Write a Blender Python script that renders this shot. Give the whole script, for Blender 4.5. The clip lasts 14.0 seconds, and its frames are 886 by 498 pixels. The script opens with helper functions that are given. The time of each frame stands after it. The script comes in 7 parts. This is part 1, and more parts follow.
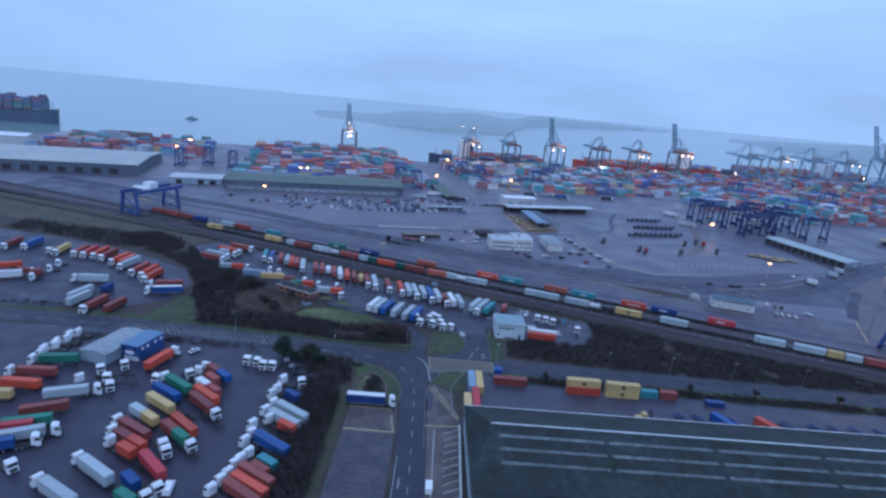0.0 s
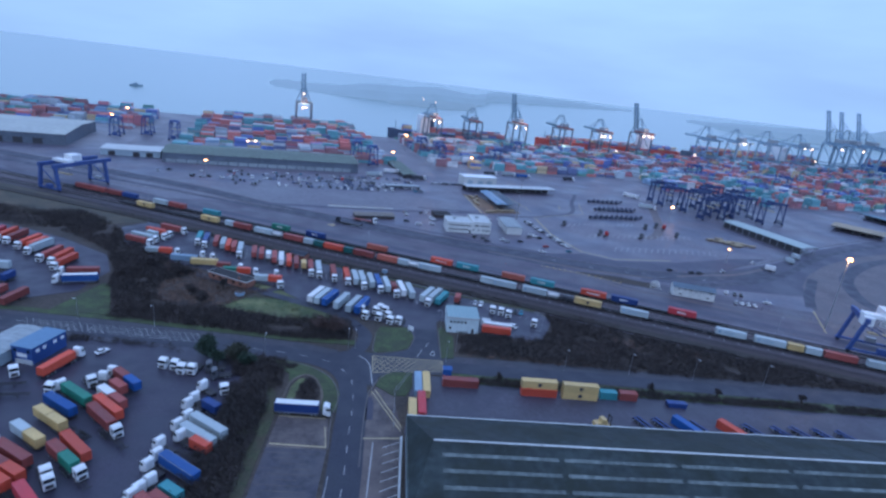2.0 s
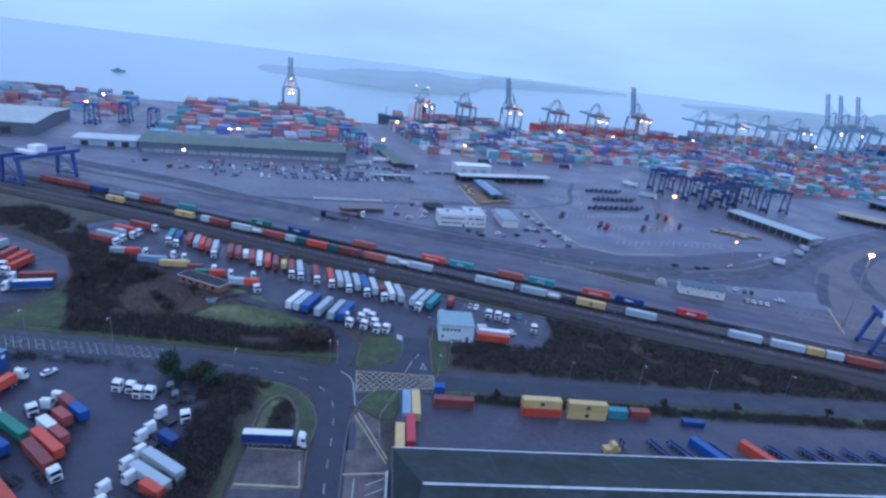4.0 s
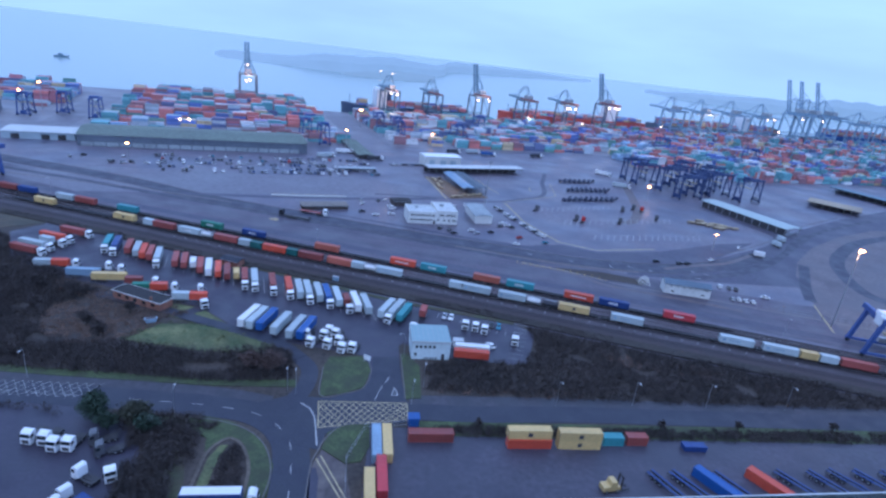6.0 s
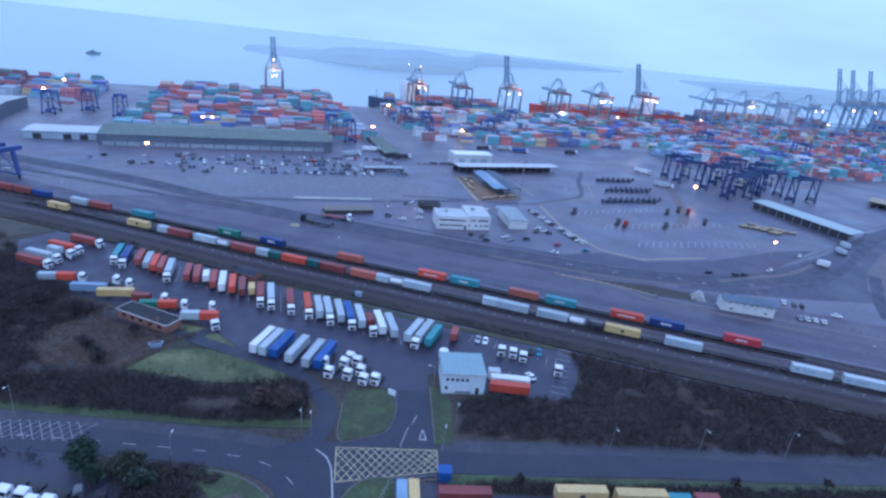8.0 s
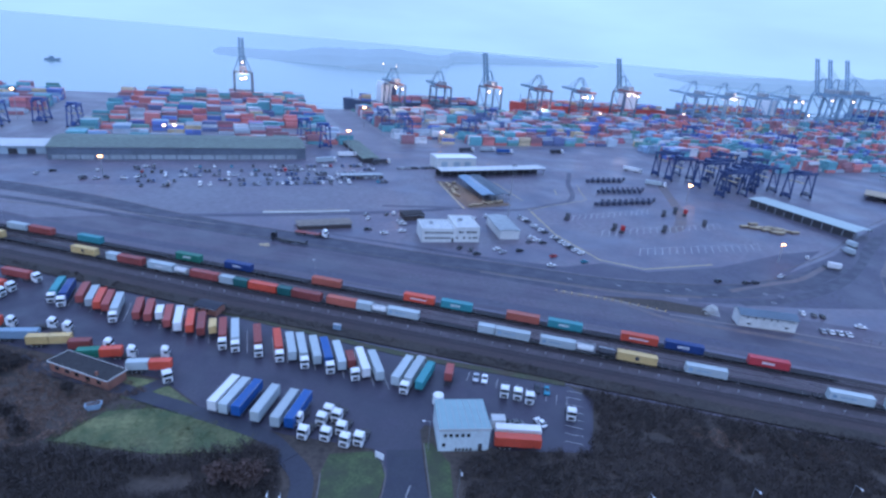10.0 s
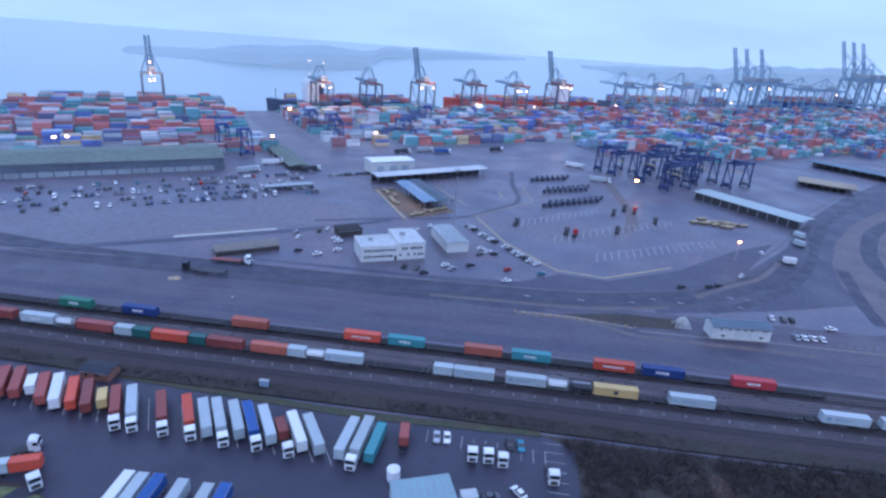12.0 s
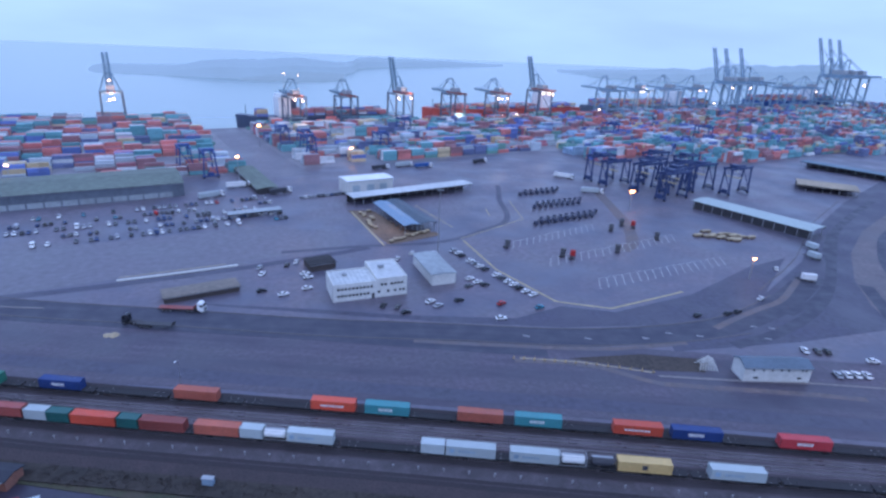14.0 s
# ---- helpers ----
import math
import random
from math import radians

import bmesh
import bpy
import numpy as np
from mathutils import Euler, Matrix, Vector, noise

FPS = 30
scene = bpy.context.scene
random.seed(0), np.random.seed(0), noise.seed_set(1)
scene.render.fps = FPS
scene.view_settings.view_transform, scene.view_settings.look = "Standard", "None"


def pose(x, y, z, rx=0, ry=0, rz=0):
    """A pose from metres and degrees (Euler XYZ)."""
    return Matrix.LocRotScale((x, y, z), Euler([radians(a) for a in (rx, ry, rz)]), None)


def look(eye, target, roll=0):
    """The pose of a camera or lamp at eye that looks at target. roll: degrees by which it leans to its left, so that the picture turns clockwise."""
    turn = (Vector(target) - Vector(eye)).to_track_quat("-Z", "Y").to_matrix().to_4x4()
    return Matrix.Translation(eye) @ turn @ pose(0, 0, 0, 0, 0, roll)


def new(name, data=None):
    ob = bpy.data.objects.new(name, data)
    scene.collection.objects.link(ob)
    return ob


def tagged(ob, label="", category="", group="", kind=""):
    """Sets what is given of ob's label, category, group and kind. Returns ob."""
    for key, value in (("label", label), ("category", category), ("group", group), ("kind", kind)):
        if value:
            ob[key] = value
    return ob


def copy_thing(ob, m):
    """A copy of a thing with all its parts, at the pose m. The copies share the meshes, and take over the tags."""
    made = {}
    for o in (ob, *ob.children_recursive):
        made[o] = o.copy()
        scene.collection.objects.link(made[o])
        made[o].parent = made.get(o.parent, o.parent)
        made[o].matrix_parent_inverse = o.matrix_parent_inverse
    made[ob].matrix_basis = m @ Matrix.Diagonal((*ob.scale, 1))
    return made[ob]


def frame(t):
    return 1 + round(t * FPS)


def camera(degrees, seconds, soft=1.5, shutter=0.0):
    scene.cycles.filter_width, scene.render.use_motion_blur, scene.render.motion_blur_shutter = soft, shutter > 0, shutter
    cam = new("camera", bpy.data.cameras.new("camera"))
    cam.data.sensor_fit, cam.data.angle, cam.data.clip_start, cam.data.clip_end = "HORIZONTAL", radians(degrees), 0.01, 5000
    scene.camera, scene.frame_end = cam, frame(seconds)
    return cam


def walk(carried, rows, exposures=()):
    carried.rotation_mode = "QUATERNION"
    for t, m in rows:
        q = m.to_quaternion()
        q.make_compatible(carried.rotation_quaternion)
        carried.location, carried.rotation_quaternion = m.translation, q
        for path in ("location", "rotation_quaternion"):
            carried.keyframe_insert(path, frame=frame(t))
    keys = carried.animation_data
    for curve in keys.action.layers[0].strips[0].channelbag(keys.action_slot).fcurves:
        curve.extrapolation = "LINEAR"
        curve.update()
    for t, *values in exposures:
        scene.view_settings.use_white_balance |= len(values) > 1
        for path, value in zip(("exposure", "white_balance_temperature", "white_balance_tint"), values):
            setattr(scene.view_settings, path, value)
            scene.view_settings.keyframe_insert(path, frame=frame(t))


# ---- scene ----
cam = camera(77.4, 14.0, soft=2.6)

PATH = [
    (0, (1.012, 0.412, 95.885), (1.04, 2.339, 95.351), 5.2),
    (0.5, (3.037, 5.079, 96.296), (3.065, 7.003, 95.751), 5.6),
    (1, (4.575, 9.991, 96.235), (4.661, 11.909, 95.676), 6.1),
    (1.5, (5.893, 15.0, 95.941), (6.027, 16.909, 95.359), 6.5),
    (2, (6.628, 20.053, 95.372), (6.798, 21.952, 94.768), 6.9),
    (2.5, (7.299, 25.082, 95.062), (7.495, 26.974, 94.444), 6.9),
    (3, (7.85, 30.216, 94.984), (8.054, 32.106, 94.36), 6.8),
    (5.5, (9.466, 56.043, 93.916), (9.645, 57.914, 93.232), 6.8),
    (5.6, (9.447, 57.194, 93.922), (9.626, 59.065, 93.238), 6.82),
    (5.7, (9.429, 58.345, 93.929), (9.612, 60.216, 93.245), 6.84),
    (5.8, (9.41, 59.497, 93.935), (9.619, 61.364, 93.252), 6.86),
    (5.9, (9.392, 60.648, 93.942), (9.645, 62.509, 93.26), 6.88),
    (6, (9.373, 61.799, 93.948), (9.687, 63.653, 93.268), 6.9),
    (6.5, (9.632, 66.915, 94.018), (9.928, 68.769, 93.328), 6.7),
    (7, (9.748, 72.495, 93.872), (10.007, 74.351, 93.174), 6.5),
    (7.5, (9.932, 78.237, 93.896), (10.143, 80.093, 93.181), 6.3),
    (10, (9.968, 109.719, 92.254), (10.254, 111.566, 91.541), 5),
    (10.5, (10.369, 116.995, 91.77), (10.605, 118.845, 91.049), 4.6),
    (11, (10.989, 123.666, 91.654), (11.175, 125.521, 90.929), 4.2),
    (11.5, (11.664, 131.231, 91.41), (11.816, 133.087, 90.682), 3.9),
    (11.6, (11.835, 132.713, 91.42), (12.029, 134.562, 90.694), 3.96),
    (11.7, (12.006, 134.195, 91.431), (12.259, 136.035, 90.707), 4.02),
    (11.8, (12.177, 135.678, 91.441), (12.522, 137.503, 90.722), 4.08),
    (11.9, (12.348, 137.16, 91.452), (12.777, 138.972, 90.736), 4.14),
    (12, (12.519, 138.642, 91.462), (13.021, 140.442, 90.75), 4.2),
    (12.5, (13.973, 145.856, 91.064), (14.468, 147.659, 90.355), 3.8),
    (13, (15.827, 153.362, 90.79), (16.303, 155.172, 90.084), 3.3),
    (13.5, (17.884, 160.831, 90.662), (18.338, 162.649, 89.963), 2.9),
    (13.7, (18.985, 163.673, 90.595), (19.443, 165.49, 89.897), 2.74),
    (13.9, (20.086, 166.514, 90.528), (20.591, 168.321, 89.837), 2.58),
    (14, (20.636, 167.935, 90.495), (21.192, 169.73, 89.812), 2.5),
]
walk(cam, [(t, look(eye, target, roll)) for t, eye, target, roll in PATH],
     [(0, -0.23, 6130, 7.5), (2.0, -0.11, 6070, 8), (3.2, -0.01, 5970, 9.2), (5.5, 0.15, 5870, 10.6), (7.5, 0.22, 5830, 11), (10.0, 0.24, 5830, 11), (11.3, 0.23, 5920, 12), (12.2, 0.19, 6200, 15), (14.0, 0.14, 6230, 15.5)])

# ---- world and sun: heavy overcast at dusk ----
world = bpy.data.worlds.new("dusk_overcast")
scene.world = world
world.use_nodes = True
wn, wl = world.node_tree.nodes, world.node_tree.links
wn.clear()
w_out = wn.new("ShaderNodeOutputWorld")
w_bg = wn.new("ShaderNodeBackground")
w_sky = wn.new("ShaderNodeTexSky")
w_sky.sky_type, w_sky.sun_disc = "NISHITA", False
w_sky.sun_elevation, w_sky.sun_rotation = radians(6), radians(200)
w_sky.air_density, w_sky.dust_density, w_sky.ozone_density = 1.5, 3.0, 3.0
w_co = wn.new("ShaderNodeTexCoord")
w_sep = wn.new("ShaderNodeSeparateXYZ")
w_ramp = wn.new("ShaderNodeValToRGB")
w_ramp.color_ramp.elements[0].position = 0.0
w_ramp.color_ramp.elements[0].color = (0.458, 0.708, 1.18, 1)
w_ramp.color_ramp.elements[1].position = 1.0
w_ramp.color_ramp.elements[1].color = (0.54, 0.79, 1.44, 1)
e = w_ramp.color_ramp.elements.new(0.10)
e.color = (0.51, 0.785, 1.35, 1)
e = w_ramp.color_ramp.elements.new(0.035)
e.color = (0.460, 0.710, 1.19, 1)
e = w_ramp.color_ramp.elements.new(0.25)
e.color = (0.575, 0.885, 1.62, 1)
w_map = wn.new("ShaderNodeMapping")
w_map.inputs["Scale"].default_value = (1.0, 1.0, 5.0)
w_noise = wn.new("ShaderNodeTexNoise")
w_noise.inputs["Scale"].default_value, w_noise.inputs["Detail"].default_value = 2.6, 5.0
w_cl = wn.new("ShaderNodeMapRange")
w_cl.inputs[1].default_value, w_cl.inputs[2].default_value = 0.3, 0.7
w_cl.inputs[3].default_value, w_cl.inputs[4].default_value = 0.90, 1.10
w_mul = wn.new("ShaderNodeMixRGB")
w_mul.blend_type, w_mul.inputs[0].default_value = "MULTIPLY", 1.0
w_mix = wn.new("ShaderNodeMixRGB")
w_mix.inputs[0].default_value = 0.9
w_dim = wn.new("ShaderNodeMixRGB")
w_dim.blend_type, w_dim.inputs[0].default_value = "MULTIPLY", 1.0
w_dim.inputs[2].default_value = (0.12, 0.12, 0.12, 1)
wl.new(w_co.outputs["Generated"], w_sep.inputs[0])
wl.new(w_sep.outputs["Z"], w_ramp.inputs[0])
wl.new(w_co.outputs["Generated"], w_map.inputs[0])
wl.new(w_map.outputs[0], w_noise.inputs["Vector"])
wl.new(w_noise.outputs[0], w_cl.inputs[0])
wl.new(w_ramp.outputs[0], w_mul.inputs[1])
wl.new(w_cl.outputs[0], w_mul.inputs[2])
wl.new(w_sky.outputs[0], w_dim.inputs[1])
wl.new(w_dim.outputs[0], w_mix.inputs[1])
wl.new(w_mul.outputs[0], w_mix.inputs[2])
wl.new(w_mix.outputs[0], w_bg.inputs[0])
w_bg.inputs[1].default_value = 1.0
wl.new(w_bg.outputs[0], w_out.inputs[0])

sun = new("sun", bpy.data.lights.new("sun", "SUN"))
sun.data.energy, sun.data.angle, sun.data.color = 0.5, radians(40), (0.86, 0.93, 1.0)
sun.matrix_world = look((0, 0, 300), (60, 150, 0))


# ---- materials ----
def paint(name, color, rough=0.5, metal=0.0, scale=1.0, vary=0.25, bump=0.0, spec=0.5, hue=0.0, island=False, emit=0.0, grime=0.0, patch=None, size=30.0, streak=None):
    """A surface with variation at two scales. scale: size of the grain in metres."""
    m = bpy.data.materials.new(name)
    m.use_nodes = True
    n, l = m.node_tree.nodes, m.node_tree.links
    b = n["Principled BSDF"]
    b.inputs["Roughness"].default_value, b.inputs["Metallic"].default_value = rough, metal
    b.inputs["Specular IOR Level"].default_value = spec
    geo = n.new("ShaderNodeNewGeometry")
    fine, broad = n.new("ShaderNodeTexNoise"), n.new("ShaderNodeTexNoise")
    fine.inputs["Scale"].default_value, fine.inputs["Detail"].default_value = 1 / scale, 6
    broad.inputs["Scale"].default_value, broad.inputs["Detail"].default_value = 0.09 / scale, 4
    for t in (fine, broad):
        l.new(geo.outputs["Position"], t.inputs["Vector"])
    add = n.new("ShaderNodeMath")
    add.operation = "ADD"
    l.new(fine.outputs[0], add.inputs[0]), l.new(broad.outputs[0], add.inputs[1])
    rng = n.new("ShaderNodeMapRange")
    rng.inputs[1].default_value, rng.inputs[2].default_value = 0.7, 1.3
    rng.inputs[3].default_value, rng.inputs[4].default_value = 1 - vary, 1 + vary
    l.new(add.outputs[0], rng.inputs[0])
    rnd = n.new("ShaderNodeObjectInfo")
    hsv = n.new("ShaderNodeHueSaturation")
    hsv.inputs["Color"].default_value = (*color, 1)
    val = n.new("ShaderNodeMapRange")
    val.inputs[3].default_value, val.inputs[4].default_value = 1 - hue, 1 + hue
    l.new(geo.outputs["Random Per Island"] if island else rnd.outputs["Random"], val.inputs[0])
    mul = n.new("ShaderNodeMath")
    mul.operation = "MULTIPLY"
    l.new(val.outputs[0], mul.inputs[0]), l.new(rng.outputs[0], mul.inputs[1])
    l.new(mul.outputs[0], hsv.inputs["Value"])
    l.new(hsv.outputs[0], b.inputs["Base Color"])
    if patch:
        big, pr, pm = n.new("ShaderNodeTexNoise"), n.new("ShaderNodeMapRange"), n.new("ShaderNodeMixRGB")
        big.inputs["Scale"].default_value, big.inputs["Detail"].default_value, big.inputs["Roughness"].default_value = 1 / size, 7, 0.62
        if streak is None:
            l.new(geo.outputs["Position"], big.inputs["Vector"])
        else:
            turn_map, long_map = n.new("ShaderNodeMapping"), n.new("ShaderNodeMapping")
            turn_map.inputs["Rotation"].default_value[2] = radians(-streak)
            long_map.inputs["Scale"].default_value = (0.09, 1.0, 1.0)
            l.new(geo.outputs["Position"], turn_map.inputs[0]), l.new(turn_map.outputs[0], long_map.inputs[0])
            l.new(long_map.outputs[0], big.inputs["Vector"])
        pr.inputs[1].default_value, pr.inputs[2].default_value = 0.42, 0.62
        l.new(big.outputs[0], pr.inputs[0]), l.new(pr.outputs[0], pm.inputs[0])
        l.new(hsv.outputs[0], pm.inputs[1])
        pm.inputs[2].default_value = (*patch, 1)
        l.new(pm.outputs[0], b.inputs["Base Color"])
    if grime:
        streak, smap = n.new("ShaderNodeTexNoise"), n.new("ShaderNodeMapping")
        smap.inputs["Scale"].default_value = (1.6, 1.6, 0.25)
        l.new(geo.outputs["Position"], smap.inputs[0]), l.new(smap.outputs[0], streak.inputs["Vector"])
        streak.inputs["Detail"].default_value = 8
        sr = n.new("ShaderNodeMapRange")
        sr.inputs[1].default_value, sr.inputs[2].default_value, sr.inputs[4].default_value = 0.5, 0.75, grime
        l.new(streak.outputs[0], sr.inputs[0])
        mix = n.new("ShaderNodeMixRGB")
        mix.inputs[2].default_value = (0.10, 0.085, 0.07, 1)
        l.new(sr.outputs[0], mix.inputs[0]), l.new(hsv.outputs[0], mix.inputs[1])
        l.new(mix.outputs[0], b.inputs["Base Color"])
    if bump:
        bp = n.new("ShaderNodeBump")
        bp.inputs["Strength"].default_value, bp.inputs["Distance"].default_value = 0.6, bump
        l.new(fine.outputs[0], bp.inputs["Height"]), l.new(bp.outputs[0], b.inputs["Normal"])
    rr = n.new("ShaderNodeMapRange")
    rr.inputs[1].default_value, rr.inputs[2].default_value = 0.35, 0.65
    rr.inputs[3].default_value, rr.inputs[4].default_value = max(0.03, rough - 0.12), min(1, rough + 0.12)
    l.new(broad.outputs[0], rr.inputs[0]), l.new(rr.outputs[0], b.inputs["Roughness"])
    if emit:
        b.inputs["Emission Color"].default_value, b.inputs["Emission Strength"].default_value = (*color, 1), emit
    return m


def glow(name, color, strength):
    m = paint(name, color)
    b = m.node_tree.nodes["Principled BSDF"]
    b.inputs["Emission Color"].default_value, b.inputs["Emission Strength"].default_value = (*color, 1), strength
    return m


ASPHALT = paint("wet_asphalt", (0.045, 0.039, 0.060), 0.5, scale=0.8, vary=0.3, patch=(0.034, 0.031, 0.050), size=12.0)
YARD = paint("worn_yard_tarmac", (0.082, 0.065, 0.087), 0.5, scale=1.5, vary=0.4, patch=(0.052, 0.044, 0.066), size=7.0, streak=-20.0)
PORTYARD = paint("port_concrete", (0.124, 0.104, 0.128), 0.45, scale=2.5, vary=0.4, patch=(0.093, 0.092, 0.130), size=34.0)
PROAD = paint("port_road_asphalt", (0.040, 0.040, 0.062), 0.62, scale=0.6, vary=0.25, patch=(0.055, 0.053, 0.075), size=2.5, streak=-18.0)
ROADM = paint("road_asphalt", (0.029, 0.030, 0.045), 0.6, scale=0.6, vary=0.25)
CONCRETE = paint("stained_concrete", (0.078, 0.062, 0.062), 0.75, scale=1.2, vary=0.4, bump=0.01, patch=(0.150, 0.118, 0.108), size=9.0)
JUNCTION = paint("dark_port_tarmac", (0.066, 0.062, 0.092), 0.64, scale=2.0, vary=0.35, patch=(0.078, 0.073, 0.10), size=16.0)
APRON = paint("blue_grey_apron", (0.135, 0.122, 0.145), 0.5, scale=3.0, vary=0.3)
DUST = paint("brown_dusty_ground", (0.17, 0.115, 0.08), 0.9, scale=1.5, vary=0.45)
BACKYARD = paint("dark_worn_tarmac", (0.062, 0.054, 0.074), 0.5, scale=1.5, vary=0.4, patch=(0.047, 0.043, 0.06), size=14.0)
ISLE = paint("tan_grey_island", (0.150, 0.126, 0.132), 0.7, scale=2.0, vary=0.35, patch=(0.115, 0.098, 0.108), size=18.0)
PALE = paint("pale_paving", (0.22, 0.195, 0.18), 0.7, scale=1.0, vary=0.3, bump=0.01)
BALLAST = paint("rail_ballast", (0.064, 0.049, 0.058), 0.9, scale=0.25, vary=0.5, bump=0.05, patch=(0.046, 0.034, 0.039), size=9.0)
GRAVEL = paint("pale_track_gravel", (0.165, 0.138, 0.155), 0.9, scale=0.4, vary=0.4, patch=(0.125, 0.105, 0.12), size=6.0)
WALKWAY = paint("grey_gravel_walkway", (0.082, 0.068, 0.076), 0.9, scale=0.3, vary=0.5, patch=(0.06, 0.05, 0.056), size=5.0)
SLEEPER = paint("dull_sleeper_concrete", (0.105, 0.09, 0.10), 0.85, scale=0.4, vary=0.3)
CINDER = paint("dark_cinder_bed", (0.050, 0.036, 0.038), 0.9, scale=0.4, vary=0.5, bump=0.05)
GRASS = paint("winter_grass", (0.064, 0.086, 0.036), 0.95, scale=0.7, vary=0.5, bump=0.08, patch=(0.048, 0.054, 0.030), size=6.0)
ROUGH_GRASS = paint("rough_grass", (0.125, 0.13, 0.058), 0.95, scale=0.9, vary=0.5, bump=0.1, patch=(0.07, 0.095, 0.042), size=8.0)
VERGE = paint("olive_verge", (0.058, 0.064, 0.034), 0.95, scale=0.8, vary=0.5, bump=0.08, patch=(0.070, 0.056, 0.038), size=5.0)
SCRUB = paint("scrub_soil", (0.060, 0.047, 0.040), 0.95, scale=1.2, vary=0.5, bump=0.1)
TWIGS = paint("bare_twigs", (0.050, 0.039, 0.037), 0.9, scale=3.0, vary=0.45, hue=0.2, island=True)
RUSSET = paint("russet_bracken", (0.165, 0.108, 0.084), 0.9, scale=3.0, vary=0.4, hue=0.3, island=True)
LEAVES = paint("evergreen_leaves", (0.025, 0.045, 0.028), 0.7, scale=0.6, vary=0.4, hue=0.5, island=True)
BARK = paint("bark", (0.07, 0.055, 0.045), 0.9, scale=0.2, vary=0.4)
WHITE = paint("white_paint", (0.80, 0.80, 0.79), 0.4, scale=0.7, vary=0.10, hue=0.06, grime=0.2)
LINE = paint("road_marking", (0.40, 0.39, 0.38), 0.7, scale=0.3, vary=0.35)
YLINE = paint("yellow_marking", (0.40, 0.32, 0.19), 0.7, scale=0.3, vary=0.35)
KERB = paint("weathered_kerb", (0.125, 0.112, 0.108), 0.8, scale=1.0, vary=0.35)
EARTH = paint("trodden_earth", (0.105, 0.084, 0.066), 0.9, scale=0.8, vary=0.4)
FOOT = paint("grey_footway", (0.060, 0.055, 0.066), 0.7, scale=1.5, vary=0.4, patch=(0.046, 0.046, 0.056), size=7.0)
OFFWALL = paint("pale_office_panel", (0.56, 0.63, 0.63), 0.55, scale=1.0, vary=0.12, grime=0.12)
SOOT = paint("sooty_wagon_steel", (0.024, 0.022, 0.025), 0.85, scale=0.6, vary=0.4)
FELT = paint("black_roof_felt", (0.030, 0.028, 0.030), 0.95, scale=1.0, vary=0.4)
STEEL = paint("galvanised_steel", (0.38, 0.39, 0.40), 0.45, 0.6, scale=0.5, vary=0.2)
RAIL = paint("rail_steel", (0.30, 0.27, 0.26), 0.35, 0.8, scale=0.5, vary=0.2)
BLACK = paint("black_rubber", (0.02, 0.02, 0.022), 0.7, scale=0.3, vary=0.3)
FRAMEB = paint("dark_chassis", (0.045, 0.042, 0.045), 0.6, scale=0.4, vary=0.3)
GLASS = paint("dark_glass", (0.02, 0.025, 0.03), 0.08, scale=1.0, vary=0.1)
COLORS = {
    "r": paint("maroon_steel", (0.30, 0.066, 0.055), 0.5, scale=0.6, vary=0.2, hue=0.25, grime=0.35),
    "o": paint("orange_red_steel", (0.62, 0.085, 0.045), 0.5, scale=0.6, vary=0.15, hue=0.2, grime=0.25),
    "d": paint("crimson_steel", (0.52, 0.05, 0.06), 0.5, scale=0.6, vary=0.15, hue=0.15, grime=0.25),
    "b": paint("royal_blue_steel", (0.016, 0.085, 0.28), 0.5, scale=0.6, vary=0.15, hue=0.15, grime=0.2),
    "n": paint("navy_steel", (0.016, 0.048, 0.18), 0.5, scale=0.6, vary=0.2, hue=0.15, grime=0.25),
    "t": paint("teal_steel", (0.055, 0.27, 0.29), 0.5, scale=0.6, vary=0.15, hue=0.15, grime=0.25),
    "g": paint("green_steel", (0.03, 0.20, 0.13), 0.5, scale=0.6, vary=0.2, hue=0.15, grime=0.25),
    "y": paint("tan_yellow_steel", (0.62, 0.42, 0.17), 0.5, scale=0.6, vary=0.15, hue=0.1, grime=0.25),
    "s": paint("silver_grey_panel", (0.42, 0.47, 0.475), 0.5, scale=1.5, vary=0.06, hue=0.12, grime=0.25),
    "w": paint("white_panel", (0.74, 0.73, 0.71), 0.45, scale=1.5, vary=0.05, hue=0.08, grime=0.2),
    "k": paint("black_steel", (0.05, 0.05, 0.06), 0.5, scale=0.6, vary=0.2, hue=0.15),
    "c": paint("brick_orange_steel", (0.44, 0.115, 0.075), 0.55, scale=0.6, vary=0.2, hue=0.1, grime=0.35),
    "v": paint("bottle_green_steel", (0.016, 0.10, 0.09), 0.5, scale=0.6, vary=0.2, hue=0.1, grime=0.25),
    "e": paint("pale_blue_steel", (0.25, 0.35, 0.44), 0.5, scale=0.6, vary=0.2, hue=0.15, grime=0.25),
}
SAID = {"r": "maroon", "o": "orange-red", "d": "crimson", "b": "royal blue", "n": "navy blue", "t": "teal", "g": "green",
        "y": "tan yellow", "s": "silver grey", "w": "white", "k": "black", "e": "pale blue", "c": "brick orange", "v": "bottle green"}
CRANE_BLUE = paint("crane_blue", (0.04, 0.08, 0.24), 0.5, scale=1.5, vary=0.2, grime=0.2)
CRANE_NAVY = paint("crane_navy", (0.03, 0.052, 0.14), 0.5, scale=1.5, vary=0.2, grime=0.2)
CRANE_LEG = paint("crane_leg_slate", (0.085, 0.12, 0.17), 0.5, scale=1.5, vary=0.2, grime=0.2)
# lighter copy for far cranes: distance haze put into the paint colour
CRANE_HAZED = paint("crane_hazed_blue", (0.24, 0.34, 0.42), 0.5, scale=1.5, vary=0.2, grime=0.15)
